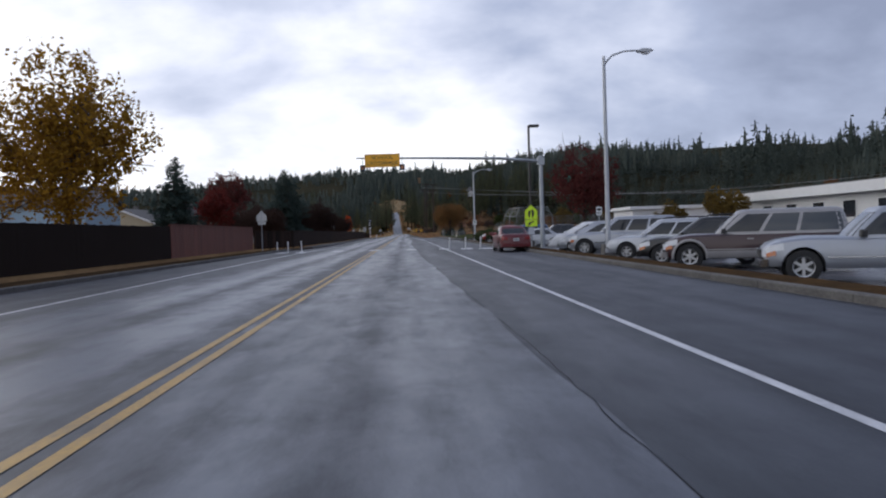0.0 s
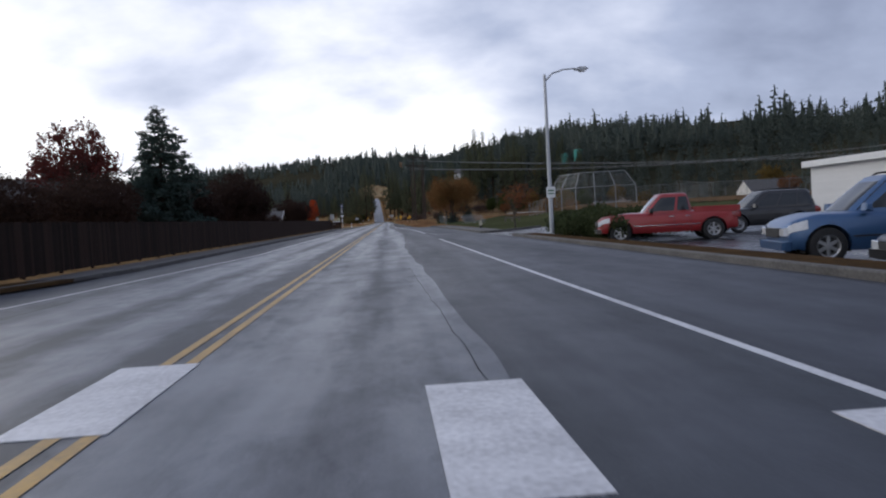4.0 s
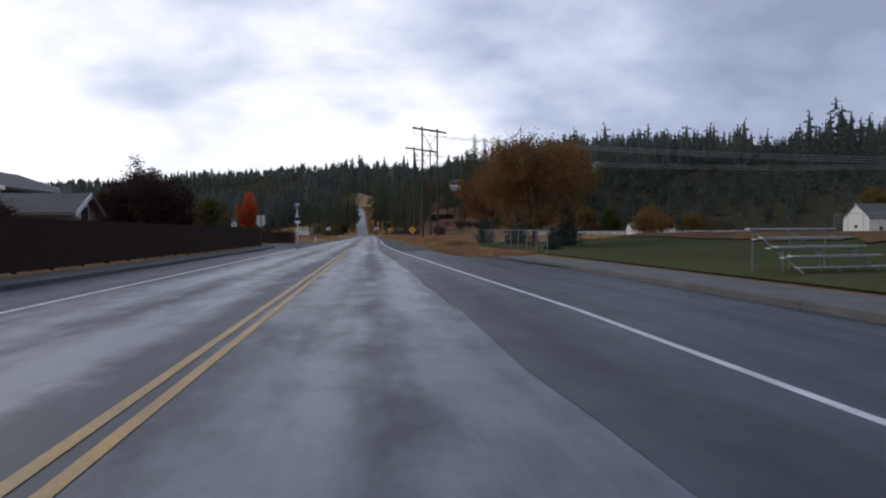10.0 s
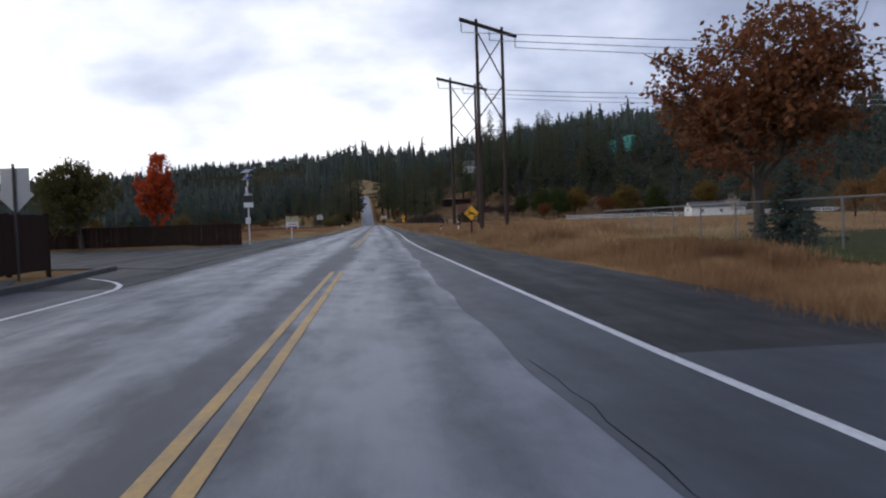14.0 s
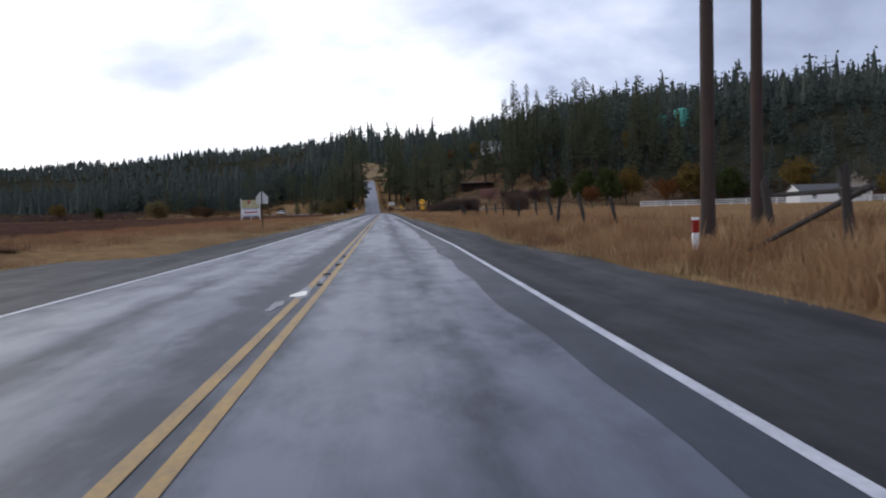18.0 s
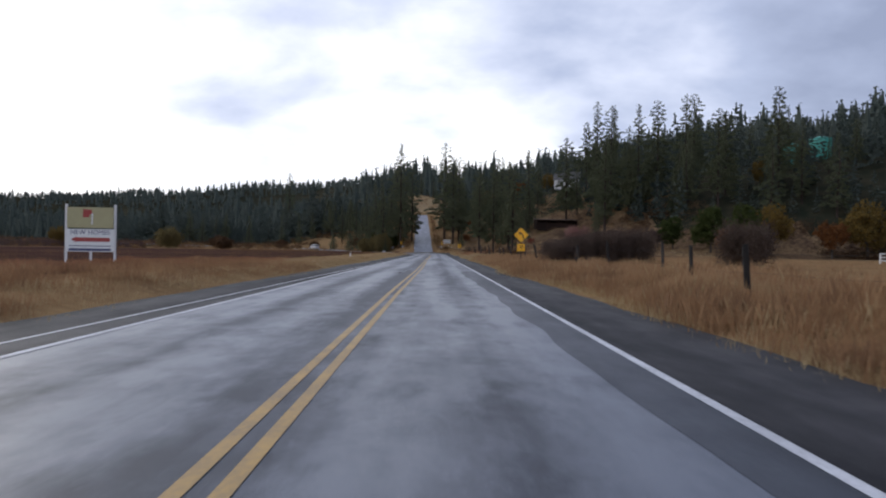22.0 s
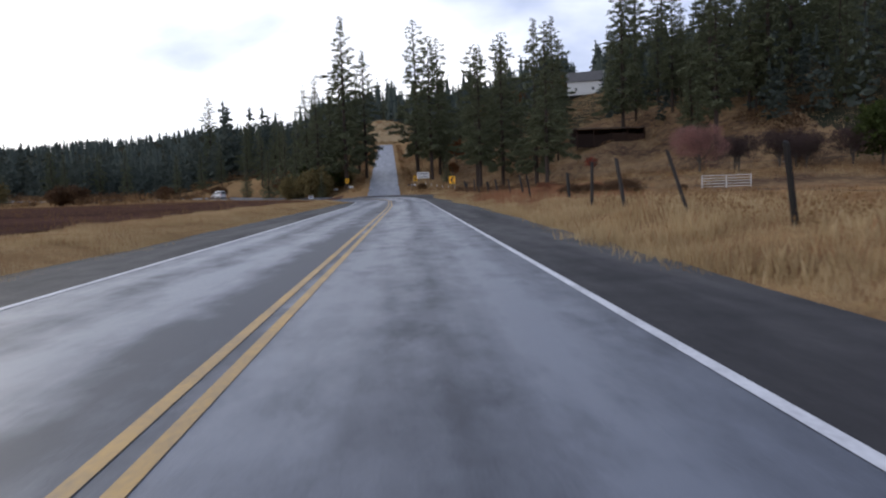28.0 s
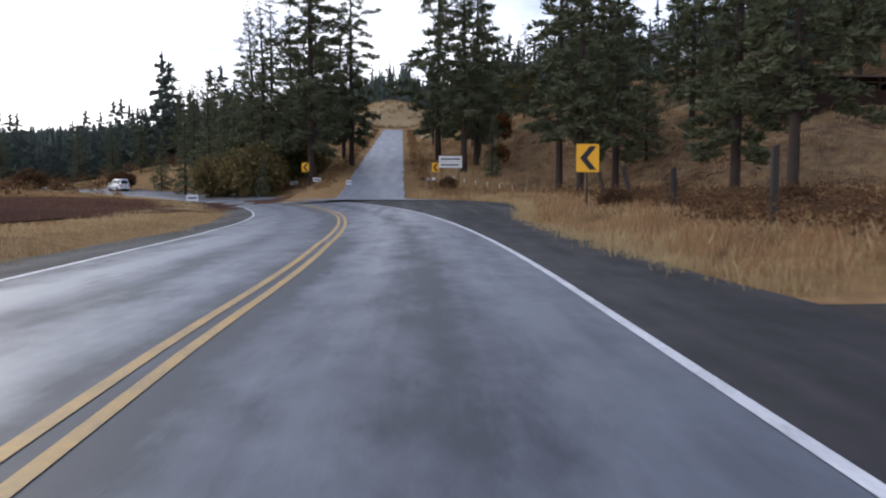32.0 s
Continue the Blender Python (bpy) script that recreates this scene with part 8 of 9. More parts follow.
cable(e1, [(150, 212, 11), (150, 216, 11), (150, 220, 11)], 2.5, "high-voltage cables running east over the fields")
cable(e2, [(150, 236, 15), (150, 240, 15), (150, 244, 15)], 3.0, "high-voltage cables running east over the fields")
far_pole = thing("power_pole", 150, 218, gz(150, 218), 0, "distant wooden H-frame power pole", "power pole", "frames of the power line")
part("pole", Shape().tube((0, -4, -0.5), (0, -4, 18 - gz(150, 218)), 0.17, 0.11, 8), M_POLE, far_pole)
part("pole", Shape().tube((0, 2, -0.5), (0, 2, 18 - gz(150, 218)), 0.17, 0.11, 8), M_POLE, far_pole)
part("crossarm", Shape().box(-0.1, 0.1, -7, 27, 17.2 - gz(150, 218), 17.5 - gz(150, 218)), M_POLE, far_pole)

# solar beacon
sol = thing("solar_beacon", -9.9, 237.0, gz(-9.9, 237.0), 0, "white pole with two solar panels and unlit flashers", "beacon")
part("pole", Shape().tube((0, 0, -0.2), (0, 0, 5.1), 0.055, None, 10), M_DELIN, sol)
M_SOLAR = material("solar_cells", (0.03, 0.05, 0.15), (0.02, 0.03, 0.1), rough=0.15, scale=4, coat=1.0)
for z, tilt, a in ((5.25, 25, 0.33), (4.8, 38, 0.3)):
    pn = part("solar_panel", Shape().box(-a, a, -a * 0.8, a * 0.8, -0.02, 0.02), M_SOLAR, sol)
    pn.matrix_basis = pose(0, -0.1, z, tilt, 0, -25)
    part("panel_frame", Shape().box(-a - 0.02, a + 0.02, -a * 0.8 - 0.02, -a * 0.8, -0.03, 0.03).box(-a - 0.02, a + 0.02, a * 0.8, a * 0.8 + 0.02, -0.03, 0.03), M_ALU, pn)
for x, z, w, h, mat in ((0.16, 3.95, 0.17, 0.25, M_SIGNBLACK), (-0.02, 3.3, 0.28, 0.26, M_SIGNBLACK), (0.02, 2.86, 0.32, 0.17, M_SIGNWHITE), (-0.05, 1.75, 0.17, 0.22, M_DELIN), (-0.04, 3.9, 0.1, 0.24, M_DELIN), (0.0, 3.58, 0.26, 0.06, M_DELIN)):
    part("flasher" if mat is M_SIGNBLACK else "control_box", Shape().slab([(x - w, z - h), (x + w, z - h), (x + w, z + h), (x - w, z + h)], "y", -0.14, 0.06, 0.015), mat, sol)


def diamond(root, z, half, mat, y=-0.05):
    pl = part("sign_plate", Shape().slab([(0, z - half), (half, z), (0, z + half), (-half, z)], "y", y - 0.006, y + 0.006), mat, root)
    k = half * 0.94
    bd = Shape()
    for p, q in (((0, -k), (k, 0)), ((k, 0), (0, k)), ((0, k), (-k, 0)), ((-k, 0), (0, -k))):
        bd.tube((p[0], y - 0.008, z + p[1]), (q[0], y - 0.008, z + q[1]), 0.008, None, 4)
    part("border", bd, M_SIGNBLACK, pl)
    return pl


deer = sign_post("deer_sign", 4.72, 226.9, gz(4.72, 226.9), 2.15, "amber diamond sign with a leaping black shape", mat=M_OLDPOST, r=0.045)
dp = diamond(deer, 1.7, 0.46, M_SIGNYEL)
leap = Shape()
leap.slab([(-0.122, 1.735), (-0.035, 1.761), (0.087, 1.717), (0.174, 1.665), (0.209, 1.604), (0.139, 1.570), (0.070, 1.613), (-0.035, 1.639), (-0.113, 1.657)], "y", -0.066, -0.06)
leap.slab([(-0.148, 1.665), (-0.113, 1.752), (-0.148, 1.839), (-0.217, 1.813), (-0.226, 1.787), (-0.174, 1.778)], "y", -0.066, -0.06)
for p, q in (((-0.104, 1.665), (-0.217, 1.613)), ((-0.217, 1.613), (-0.148, 1.543)), ((-0.070, 1.665), (-0.148, 1.578)), ((0.174, 1.613), (0.235, 1.491)), ((0.235, 1.491), (0.261, 1.387)), ((0.122, 1.596), (0.174, 1.456)), ((0.174, 1.456), (0.157, 1.352)), ((-0.139, 1.831), (-0.096, 1.961)), ((-0.122, 1.891), (-0.174, 1.961)), ((-0.148, 1.831), (-0.035, 1.891)), ((0.200, 1.657), (0.252, 1.700))):
    leap.tube((p[0], -0.063, p[1]), (q[0], -0.063, q[1]), 0.018, 0.014, 6)
part("leaping_shape", leap, M_SIGNBLACK, dp)

cur = sign_post("curve_sign", 5.22, 349.8, gz(5.22, 349.8) + 0.15, 2.5, "amber left-curve sign over a 30 speed plate", mat=M_OLDPOST, r=0.04)
cp = diamond(cur, 2.02, 0.53, M_SIGNYEL)
part("curve_arrow", Shape().slab([(0.1, 1.72), (0.18, 1.72), (0.18, 1.98), (0.1, 2.1), (-0.04, 2.17), (-0.02, 2.25), (-0.2, 2.16), (-0.1, 2.0), (-0.07, 2.09), (0.05, 2.03), (0.1, 1.95)], "y", -0.066, -0.06), M_SIGNBLACK, cp)
sp = part("speed_plate", Shape().box(-0.27, 0.27, -0.056, -0.044, 0.88, 1.4), M_SIGNYEL, cur)
words("30", 0.34, M_SIGNBLACK, sp, pose(0, -0.06, 1.19, 90, 0, 0))
words("M.P.H.", 0.1, M_SIGNBLACK, sp, pose(0, -0.06, 0.97, 90, 0, 0))


def chevron(x, y, z, base, w, h, turn, label, n=2):
    root = sign_post("chevron_sign", x, y, base, z + h / 2 - base, label, mat=M_OLDPOST, r=0.035, turn=turn)
    zz = z - base
    pl = part("sign_plate", Shape().box(-w / 2, w / 2, -0.056, -0.044, zz - h / 2, zz + h / 2), M_SIGNYEL, root)
    t = w * 0.3
    part("chevron", Shape().slab([(-w * 0.34, zz), (w * 0.08, zz + h * 0.42), (w * 0.08 + t, zz + h * 0.42), (-w * 0.34 + t, zz), (w * 0.08 + t, zz - h * 0.42), (w * 0.08, zz - h * 0.42)], "y", -0.066, -0.06), M_SIGNBLACK, pl)
    return root


G_CHEV = "chevrons round the bend"
chevron(5.45, 490.2, 2.29, gz(5.45, 490.2), 0.8, 0.96, 4, "amber chevron sign pointing into the bend", 2)["group"] = G_CHEV
chevron(1.35, 541.5, 3.4, gz(1.35, 541.5), 0.75, 0.95, 10, "amber chevron sign beside the lane")["group"] = G_CHEV
chevron(-12.2, 542.4, 3.4, gz(-12.2, 542.4), 0.75, 0.95, 25, "amber chevron sign at the outside of the bend")["group"] = G_CHEV

adv = thing("direction_board", 2.9, 541.0, gz(2.9, 541.0), 5, "white board with lines of writing beside the lane", "sign")
for s in (-0.9, 0.9):
    part("post", Shape().box(s - 0.05, s + 0.05, 0.02, 0.1, -0.3, 4.5 - gz(2.9, 541.0)), M_OLDWOOD, adv)
zz = 3.95 - gz(2.9, 541.0)
ap = part("panel", Shape().box(-1.2, 1.2, -0.02, 0.02, zz + 0.02, zz + 0.6).box(-1.2, 1.2, -0.02, 0.02, zz - 0.6, zz - 0.02), M_SIGNWHITE, adv)
part("text_bars", Shape().box(-1.0, 1.0, -0.03, -0.021, zz + 0.22, zz + 0.36).box(-1.0, 0.9, -0.03, -0.021, zz - 0.38, zz - 0.24), M_INK, ap)

sb = thing("sale_board", -17.9, 335.0, gz(-17.9, 335.0), 6, "tall white advertising board for new homes with a red arrow", "sign")
for s in (-1.16, 0.02, 1.16):
    part("post", Shape().box(s - 0.05, s + 0.05, 0.02, 0.12, -0.4, 2.95 if s != 0.02 else 0.9), M_TRIM, sb)
up = part("upper_panel", Shape().box(-1.1, 1.1, -0.02, 0.02, 1.78, 2.8), material("khaki_sign_panel", (0.40, 0.37, 0.20), (0.34, 0.31, 0.17), rough=0.5), sb)
part("emblem", Shape().slab([(-0.35, 2.3), (-0.05, 2.3), (-0.05, 2.42), (0.1, 2.5), (0.05, 2.68), (-0.35, 2.7)], "y", -0.03, -0.021), M_REDINK, up)
part("emblem_bar", Shape().box(0.06, 0.12, -0.03, -0.021, 1.95, 2.5), M_SIGNWHITE, up)
lo = part("lower_panel", Shape().box(-1.14, 1.14, -0.02, 0.02, 0.6, 1.72), M_SIGNWHITE, sb)
words("NEW HOMES", 0.32, M_NAVY, lo, pose(0, -0.024, 1.55, 90, 0, 0))
part("red_arrow", Shape().slab([(-0.9, 1.2), (-0.66, 1.34), (-0.6, 1.3), (0.9, 1.3), (0.98, 1.2), (0.9, 1.1), (-0.6, 1.1), (-0.66, 1.06)], "y", -0.03, -0.021), M_REDINK, lo)
part("text_bar", Shape().box(-1.0, 1.0, -0.03, -0.021, 0.86, 0.9).box(-1.0, 1.0, -0.03, -0.021, 0.64, 0.76), M_NAVY, lo)

st2 = sign_post("school_sign", -8.7, 287.0, gz(-8.7, 287.0), 2.6, "back of a five-sided warning sign on a post", mat=M_OLDPOST)
part("sign_plate", Shape().slab([(-0.4, 1.75), (0.4, 1.75), (0.4, 2.2), (0, 2.62), (-0.4, 2.2)], "y", 0.05, 0.062), M_SIGNBACK, st2)
for x, y in ((5.8, 243.6), (5.07, 251.3), (-8.7, 252.5), (-9.55, 374.2)):
    mk = thing("marker_post", x, y, gz(x, y), 0, "white roadside marker post with a band near its top", "post", "marker posts")
    part("shaft", Shape().box(-0.06, 0.06, -0.03, 0.03, -0.2, 0.95 if x > 0 else 1.1 if y < 300 else 0.6), M_DELIN, mk)
    part("band", Shape().box(-0.063, 0.063, -0.033, 0.033, *((0.66, 0.9) if x > 0 else (0.85, 0.95) if y < 300 else (0.45, 0.55))), M_TAIL if x > 0 else M_CONCRETE, mk)

# small notices round the bend
for i, (s, d, w) in enumerate(((520, -7.3, 0.8), (548, 9.5, 0.9), (556, 10, 1.0), (575, 10.5, 1.1), (538, 9.2, 0.5))):
    x, y = road_point(s, d)
    nt = thing("low_notice", x, y, gz(x, y), 20, "small white notice low in the grass", "sign", "notices round the bend")
    part("stake", Shape().box(-0.02, 0.02, 0.0, 0.03, -0.2, 0.7), M_OLDWOOD, nt)
    np_ = part("panel", Shape().box(-w / 2, w / 2, -0.02, 0.0, 0.3, 0.75), M_SIGNWHITE, nt)
    part("text_bar", Shape().box(-w * 0.36, w * 0.36, -0.026, -0.021, 0.47, 0.58), M_NAVY, np_)
mb = thing("mailbox_group", 0.6, 538.8, gz(0.6, 538.8), 10, "dark mailboxes on a plank beside the lane", "mailbox")
part("post", Shape().box(-0.06, 0.06, -0.06, 0.06, -0.2, 0.9), M_OLDWOOD, mb)
part("plank", Shape().box(-0.9, 0.9, -0.15, 0.15, 0.9, 0.95), M_OLDWOOD, mb)
for k, mat in ((-0.6, M_BLACK), (0, M_GALV), (0.55, M_SIGNWHITE)):
    part("mailbox", Shape().slab([(k - 0.14, 0.95), (k + 0.14, 0.95), (k + 0.14, 1.1), (k + 0.09, 1.2), (k - 0.09, 1.2), (k - 0.14, 1.1)], "y", -0.25, 0.25, 0.01), mat, mb)

# white rail fence, far farm, barn, hill house, tanks
wf = thing("white_rail_fence", 52, 385, gz(58, 384), -9, "long white rail fence round a far paddock", "fence")
for i in range(26):
    part("post", Shape().box(i * 3 - 0.07, i * 3 + 0.07, -0.07, 0.07, -0.2, 1.3), M_TRIM, wf)
for z in (0.4, 0.8, 1.2):
    part("rail", Shape().box(0, 75, -0.12, -0.07, z - 0.08, z + 0.08), M_TRIM, wf)
house("white_farmhouse", 103, 402, -8, 16, 8, 2.7, 1.4, siding("white_farm_siding", (0.7, 0.7, 0.7)), "low white farmhouse behind the rail fence", windows=((-0.3, 0.9), (0.05, 0.9), (0.32, 0.9)))
house("far_white_house", 128, 311, 4, 16, 9, 4.2, 3.4, siding("far_white_siding", (0.62, 0.62, 0.6)), "distant white house below the woods", windows=((-0.3, 1.0), (0.3, 1.0)))
house("hill_house", 60, 639, -20, 11, 8, 4.2, 3.2, siding("pale_hill_siding", (0.6, 0.6, 0.6)), "pale gabled house among the pines on the hill")
barn = thing("open_shed", 37.3, 532.0, 8.75, 2, "long low dark open-sided wooden shed on the slope", "shed")
part("roof", Shape().slab([(-2.7, 2.35), (2.7, 2.7), (2.7, 2.85), (-2.7, 2.5)], "x", -6.8, 6.8), material("rusty_roof_sheet", (0.12, 0.075, 0.06), (0.06, 0.045, 0.04), rough=0.8, scale=1), barn)
part("back_wall", Shape().box(-6.5, 6.5, 2.3, 2.45, -0.5, 2.6), M_FENCE, barn)
for i in range(5):
    part("post", Shape().box(-6.4 + i * 3.15, -6.22 + i * 3.15, -2.4, -2.2, -1.5, 2.36), M_FENCE, barn)
for i in range(4):
    part("front_board", Shape().box(-6.2 + i * 3.15, -3.3 + i * 3.15, -2.36, -2.28, -1.0, 1.25 if i % 2 else 1.5), M_FENCE, barn)
for x in (-6.5, 6.4):
    part("end_wall", Shape().box(x, x + 0.1, -2.3, 2.3, -0.5, 2.4), M_FENCE, barn)
M_TEAL = material("turquoise_sheet", (0.06, 0.36, 0.29), (0.05, 0.29, 0.24), rough=0.5, scale=0.5)
for x, y, r, h in ((126, 540, 3.4, 6.6), (116.6, 541, 2.4, 6.2)):
    tk = thing("water_tank", x, y, gz(x, y), 0, "turquoise painted water tank in the hillside woods", "tank")
    part("tank", Shape().tube((0, 0, -1), (0, 0, h), r, None, 20), M_TEAL, tk)
    part("tank_roof", Shape().tube((0, 0, h), (0, 0, h + 0.8), r * 1.02, 0.2, 20), M_TEAL, tk)
gate = thing("field_gate", 28.9, 461.6, gz(28.9, 461.6) - 0.1, -23, "white tubular field gate below the slope", "gate")
for z in (0.25, 0.5, 0.75, 1.0, 1.25):
    part("bar", Shape().tube((-2.1, 0, z), (2.1, 0, z), 0.025, None, 6), M_TRIM, gate)
for x in (-2.1, 0, 2.1):
    part("upright", Shape().tube((x, 0, 0.0), (x, 0, 1.3), 0.04, None, 6), M_TRIM, gate)

# trees and shrubs of the open country
pink = broadleaf("bare_red_tree", 91, 6.8, 8.0, M_PINK_TWIG, M_BARK_GREY, "round tree of bare reddish twigs on the slope", 14000, 0.06, low=0.15)
shift(pink, 35.0, 482.8)
orchard = broadleaf("bare_orchard_tree", 90, 5.4, 6.5, leafy("dark_bare_twigs", (0.085, 0.055, 0.05), (0.045, 0.034, 0.032)), M_BARK_GREY, "dark bare-branched tree on the lower slope", 5200, 0.06, low=0.2)
shift(orchard, 41.5, 486.5)
for x, y, size in ((46, 485, 1.1), (50.5, 487, 1.0), (56, 486, 1.15), (44, 493, 1.1), (53, 494, 1.2)):
    put(orchard, x, y, x * 70, size)
far_yellow = broadleaf("autumn_tree", 92, 11, 10, M_GOLD_LEAF, M_BARK_GREY, "broad gold and olive tree below the woods", 4500, 0.24, low=0.1)
shift(far_yellow, 79, 474, 0, 1.2)
far_green = broadleaf("autumn_tree", 93, 10, 10, M_GREEN_LEAF, M_BARK_GREY, "broad dull green tree below the woods", 4500, 0.24, low=0.1)
shift(far_green, 70, 466, 0, 1.25)
far_orange = broadleaf("autumn_tree", 94, 9, 8, M_DULL_ORANGE, M_BARK_GREY, "broad rusty orange tree below the woods", 4000, 0.22, low=0.1)
shift(far_orange, 88, 462)
for k, x, y, size in ((far_green, 66, 476, 0.9), (far_yellow, 96, 462, 1.0), (far_orange, 62, 455, 0.6), (far_green, 104, 452, 0.9), (far_yellow, 118, 440, 0.8), (far_green, 60, 486, 0.7),
                      (far_yellow, 92, 505, 0.9), (far_orange, 12.5, 584, 0.7), (far_yellow, -22, 560, 0.55), (far_green, -16, 558, 0.6), (far_green, -24, 565, 0.7), (far_orange, 10, 560, 0.4),
                      (far_yellow, -150, 590, 0.8), (far_orange, -190, 610, 0.8), (far_green, -130, 585, 0.6), (far_orange, -30, 760, 0.7), (far_yellow, 24, 640, 1.0), (far_orange, 40, 655, 1.0), (far_yellow, 52, 648, 0.9),
                      (far_orange, 130, 300, 1.0), (far_yellow, 140, 330, 1.0), (far_orange, 160, 290, 0.9), (far_yellow, 118, 400, 0.8)):
    put(k, x, y, float(rng.uniform(0, 360)), size * (1.3 if 440 <= y <= 490 and x > 55 else 1.0))
pale_tree = broadleaf("pale_bare_tree", 95, 7.5, 4.5, leafy("pale_bare_twigs", (0.5, 0.42, 0.36), (0.34, 0.27, 0.22)), material("pale_bark", (0.5, 0.45, 0.4), rough=0.8), "pale bare-branched tree beside the farmhouse", 900, 0.08)
shift(pale_tree, 106, 396)
bush_r = bush("field_bush", 96, -48, 585, 4.2, 3.0, M_BROWN_LEAF, "round brown bush at the edge of the field", 2600, 0.14)
bush_t = bush("twiggy_bush", 99, 19, 345, 4.4, 3.0, leafy("grey_brown_twigs", (0.115, 0.085, 0.07), (0.055, 0.042, 0.037), (0.09, 0.062, 0.048)), "tangled grey-brown bush behind the wire fence", 9000, 0.045)
put(bush_r, -30, 575, 30, 1.3)
put(bush_r, -88, 594, 60, 1.6)
put(bush_r, -60, 580, 100, 1.1)
put(bush_r, -76, 560, 40, 1.45)
olive = bush("olive_bush", 63, -19.5, 553, 8.0, 6.0, leafy("olive_autumn_leaves", (0.12, 0.105, 0.05), (0.19, 0.14, 0.06)), "big olive and yellow-brown bush beside the lane", 5200, 0.2)
put(olive, -14.5, 560, 50, 0.7)
put(olive, -101, 576, 70, 1.25, label="round yellow-olive bush at the far edge of the field")
put(olive, -25, 556, 120, 0.8)
for i in range(9):
    x, y = 3.5 + 1.05 * i, 546 - 1.9 * i
    stake = thing("white_stake", x, y, gz(x, y), 10 * i, "short white stake on the grassy slope", "stake", "white stakes on the slope")
    part("stake", Shape().box(-0.05, 0.05, -0.03, 0.03, -0.1, 0.5), M_TRIM, stake)
put(bush_r, 6.3, 489.6, 70, 0.3)
put(bush_r, 8.6, 483, 10, 0.22)
put(bush_r, 5.9, 463.4, 10, 0.13)
put(bush_r, 11.5, 488, 130, 0.36)
put(bush_r, 2.6, 539, 10, 0.45)
put(bush_r, 22.7, 456, 70, 0.2)
put(bush_r, 9.6, 352, 0, 0.3)
for x, y, size in ((6.7, 342.4, 0.55), (8.1, 343.6, 0.7), (7.2, 345.3, 0.62), (9.9, 344.2, 0.8), (8.4, 348.0, 0.6), (9.9, 347.4, 0.75), (10.9, 350.4, 0.7), (12.2, 346.5, 0.85), (9.2, 352.0, 0.45)):
    put(bush_t, x, y, x * 90, size)
put(bush_r, 12.5, 358, 120, 0.36)
put(bush_r, 11, 402, 120, 0.45)
shift(broadleaf("red_shrub", 97, 3.6, 2.3, leafy("dull_red_leaves", (0.30, 0.06, 0.035), (0.16, 0.05, 0.035)), M_BARK_GREY, "small thin red-leaved tree on the slope", 900, 0.075, stem=0.45, low=0.5), 24.6, 494)
bush("red_bush", 98, 10.6, 453, 2.2, 1.1, M_RUST_LEAF, "rusty red brush beside the wire fence", 7000, 0.03)
rusty = bush("rusty_bush", 88, 8.9, 446.4, 1.9, 0.8, M_RUSTGRASS, "tangled rust-red brush beside the wire fence", 9000, 0.022)
for x, y, size in ((10.6, 448.8, 1.1), (9.4, 451.4, 0.9), (12.6, 446.0, 1.3), (8.0, 449.0, 0.8)):
    put(rusty, x, y, x * 80, size)
dusky = bush("dark_bush", 89, 9.8, 440.2, 1.9, 0.9, M_BROWN_LEAF, "dark brown leafless brush beside the wire fence", 9000, 0.022)
for x, y, size in ((11.6, 442.6, 1.1), (12.4, 438.6, 1.3)):
    put(dusky, x, y, x * 60, size)

# bare cut banks beside the lane, patches and spots on the road
for i, (x, y, w, l) in enumerate(((-13.5, 690, 8, 20), (-15, 712, 12, 10), (1.5, 660, 4, 26))):
    sheet("bare_bank", np.linspace(x - w / 2, x + w / 2, 7), np.linspace(y - l / 2, y + l / 2, 9), M_SAND, 0.05, "bare sandy bank beside the lane", "bank")
sheet("knoll_sand", np.linspace(-24, 2, 12), np.linspace(724, 748, 12), M_SAND, 0.06, "pale bare earth knoll at the top of the lane", "bank")


def blot(x, y, w, l, mat, label, seed, lift=0.005):
    rng2 = np.random.default_rng(seed)
    n = 18
    ph = rng2.uniform(0, 6.28, 3)
    out = []
    for k in range(n):
        a = 2 * math.pi * k / n
        r = 1 + 0.18 * math.sin(2 * a + ph[0]) + 0.14 * math.sin(3 * a + ph[1]) + 0.1 * math.sin(5 * a + ph[2]) + rng2.uniform(-0.16, 0.16)
        out.append((x + math.cos(a) * w / 2 * r, y + math.sin(a) * l / 2 * r))
    solo("asphalt_patch", Shape().slab(out, "z", -0.02, lift), mat, label, "road patch", "structure")


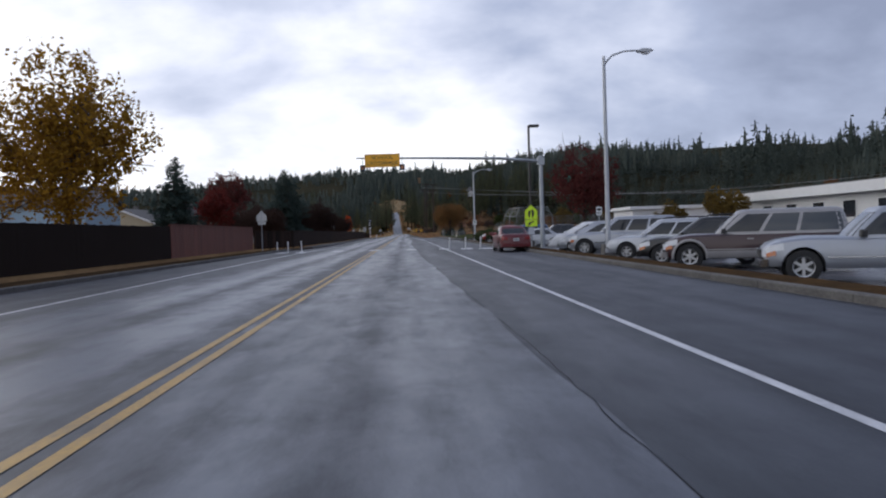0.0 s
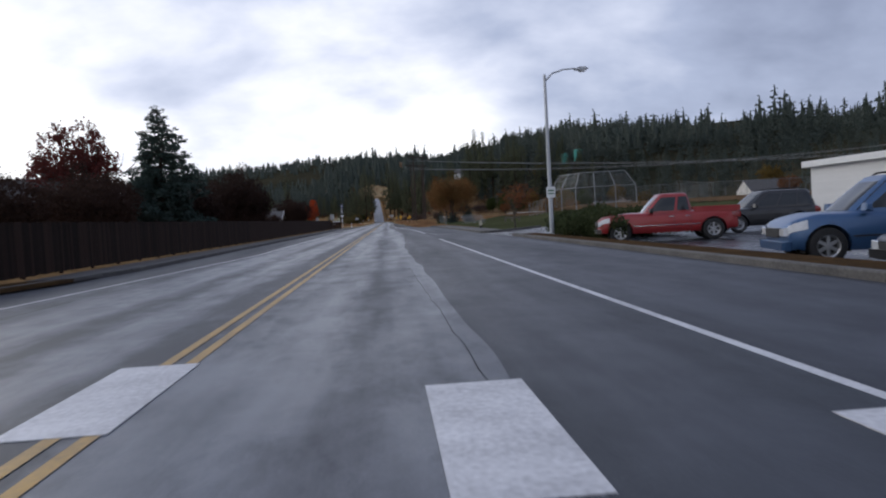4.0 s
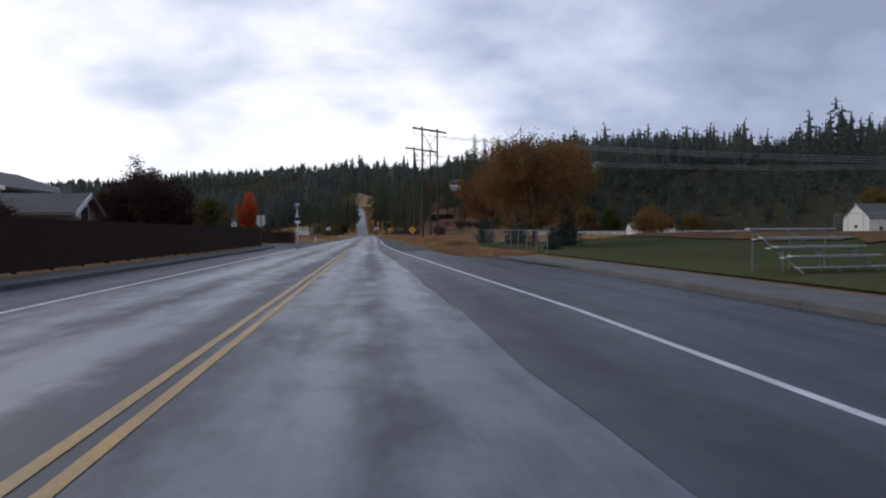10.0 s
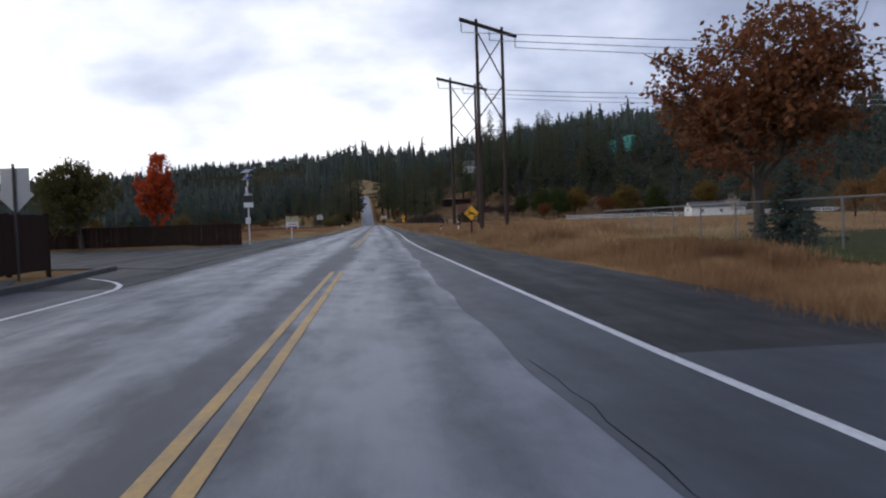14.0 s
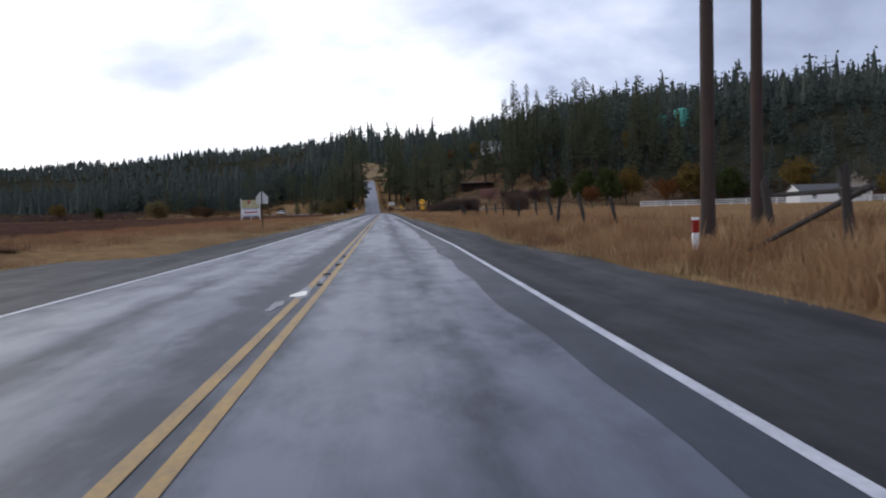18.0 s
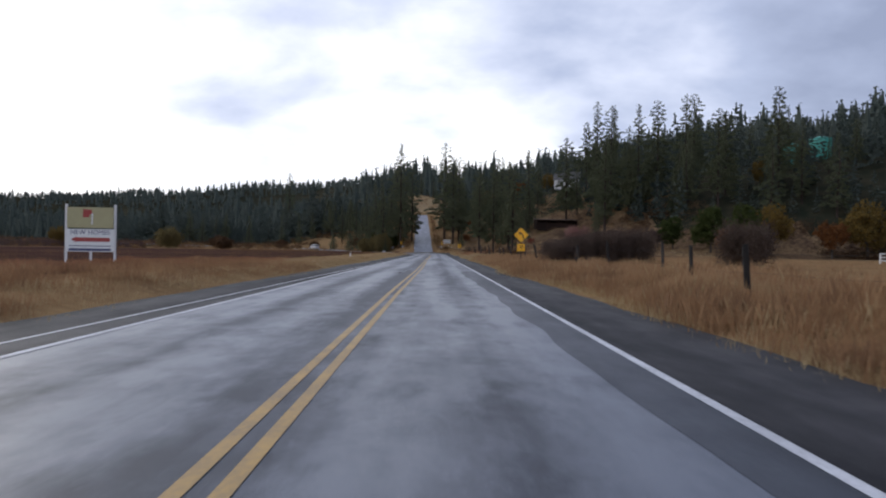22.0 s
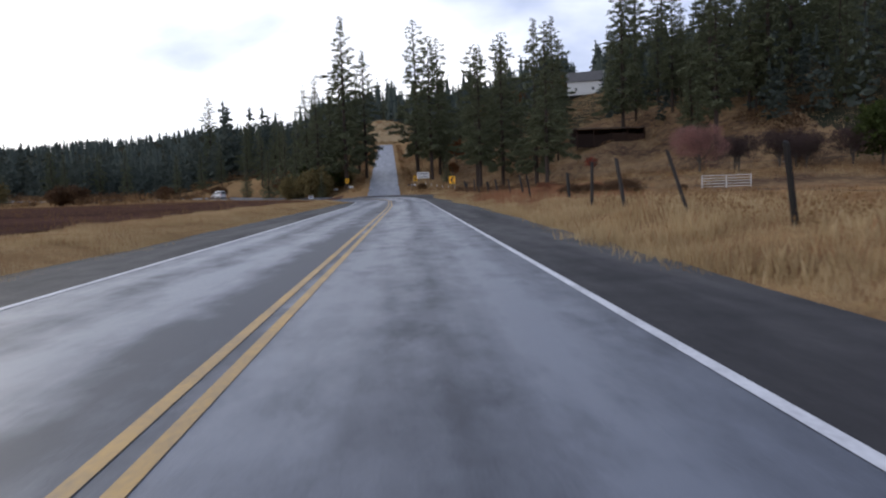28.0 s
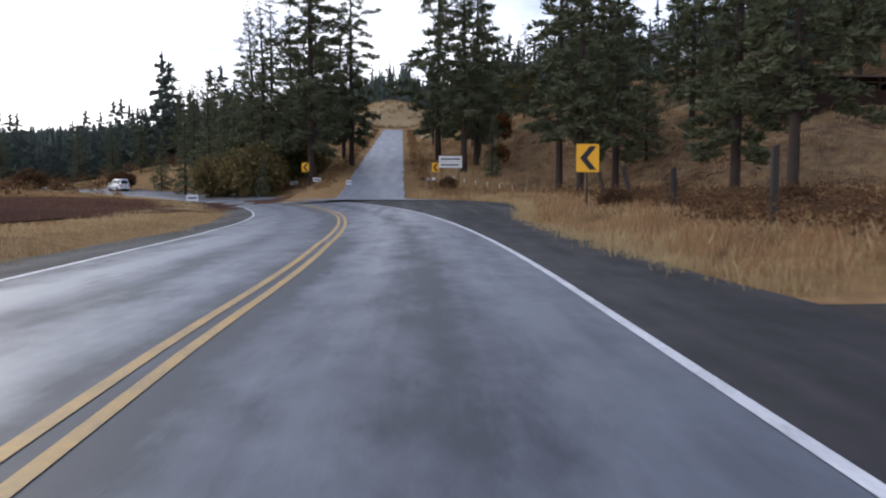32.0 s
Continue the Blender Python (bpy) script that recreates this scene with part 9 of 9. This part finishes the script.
# potholes, drawn as flat dark blots on the asphalt
for i, (x, y, w, l) in enumerate(((-2.1, 437.4, 0.34, 0.55), (-0.85, 442.3, 0.2, 0.3))):
    blot(x, y, w, l, M_PATCH, "dark open pothole in the road", i)
# pale colour for worn spots, and for the sky's glint on water by the pothole
M_WEAR_GLINT = material("pale_wear_and_glint", (0.165, 0.175, 0.2), (0.10, 0.108, 0.128), rough=0.4, scale=2, fine=14, world_place=True, contrast=1.5)
M_PUDDLE = material("standing_water", (0.055, 0.058, 0.066), (0.045, 0.048, 0.055), rough=0.05, scale=2, spec=0.6)
for i, (x, y, w, l) in enumerate(((-2.62, 337.3, 0.2, 0.42), (-1.87, 289.8, 0.3, 0.5), (-2.12, 249.2, 0.2, 0.8))):
    blot(x, y, w, l, M_PUDDLE, "small puddle of standing water on the road", 30 + i, 0.011)
for i, (x, y, w, l) in enumerate(((-1.9, 256.4, 0.2, 0.6), (-2.5, 338.6, 0.2, 0.6), (-2.44, 340.6, 0.12, 0.9), (-1.5, 208.8, 0.25, 0.8), (-2.75, 437.0, 0.5, 0.5), (-2.08, 249.4, 0.22, 1.5), (-2.3, 247.9, 0.16, 1.0), (-1.97, 251.6, 0.12, 0.8), (-1.9, 292.2, 0.13, 0.9), (-1.86, 294.0, 0.1, 0.7))):
    blot(x, y, w, l, M_WEAR_GLINT, "pale patch of wear and painted water glint on the road", 40 + i, 0.008)
for i, (x, y, w, l) in enumerate(((-1.93, 250.6, 0.1, 0.3), (-1.96, 252.8, 0.16, 0.4), (-1.9, 255.3, 0.13, 0.5), (-1.92, 258.4, 0.1, 0.6), (-1.88, 291.3, 0.1, 0.5), (-1.9, 298.2, 0.12, 0.3))):
    blot(x, y, w, l, M_PATCH, "dark hole worn through the painted line", 70 + i, 0.009)
sheet("turnout", np.linspace(3.0, 24, 85), np.linspace(460, 484, 61), M_GRAVEL, -0.018, "dark gravel turnout leaving the road", "track", keep=lambda x, y: (y > 463.6 + 0.12 * np.maximum(0, x - 5)) & (y < 472.8 + 0.5 * np.maximum(0, x - 6)) & (along(x, y)[1] > 5.4))
me = bpy.data.objects["turnout"].data
for v in me.vertices:
    inside = v.co.y < 473.5 + max(0.0, v.co.x - 6) * 0.55 and v.co.y > 456.5 + max(0.0, v.co.x - 8) * 0.9
    v.co.z += 0.035 if inside else -0.4
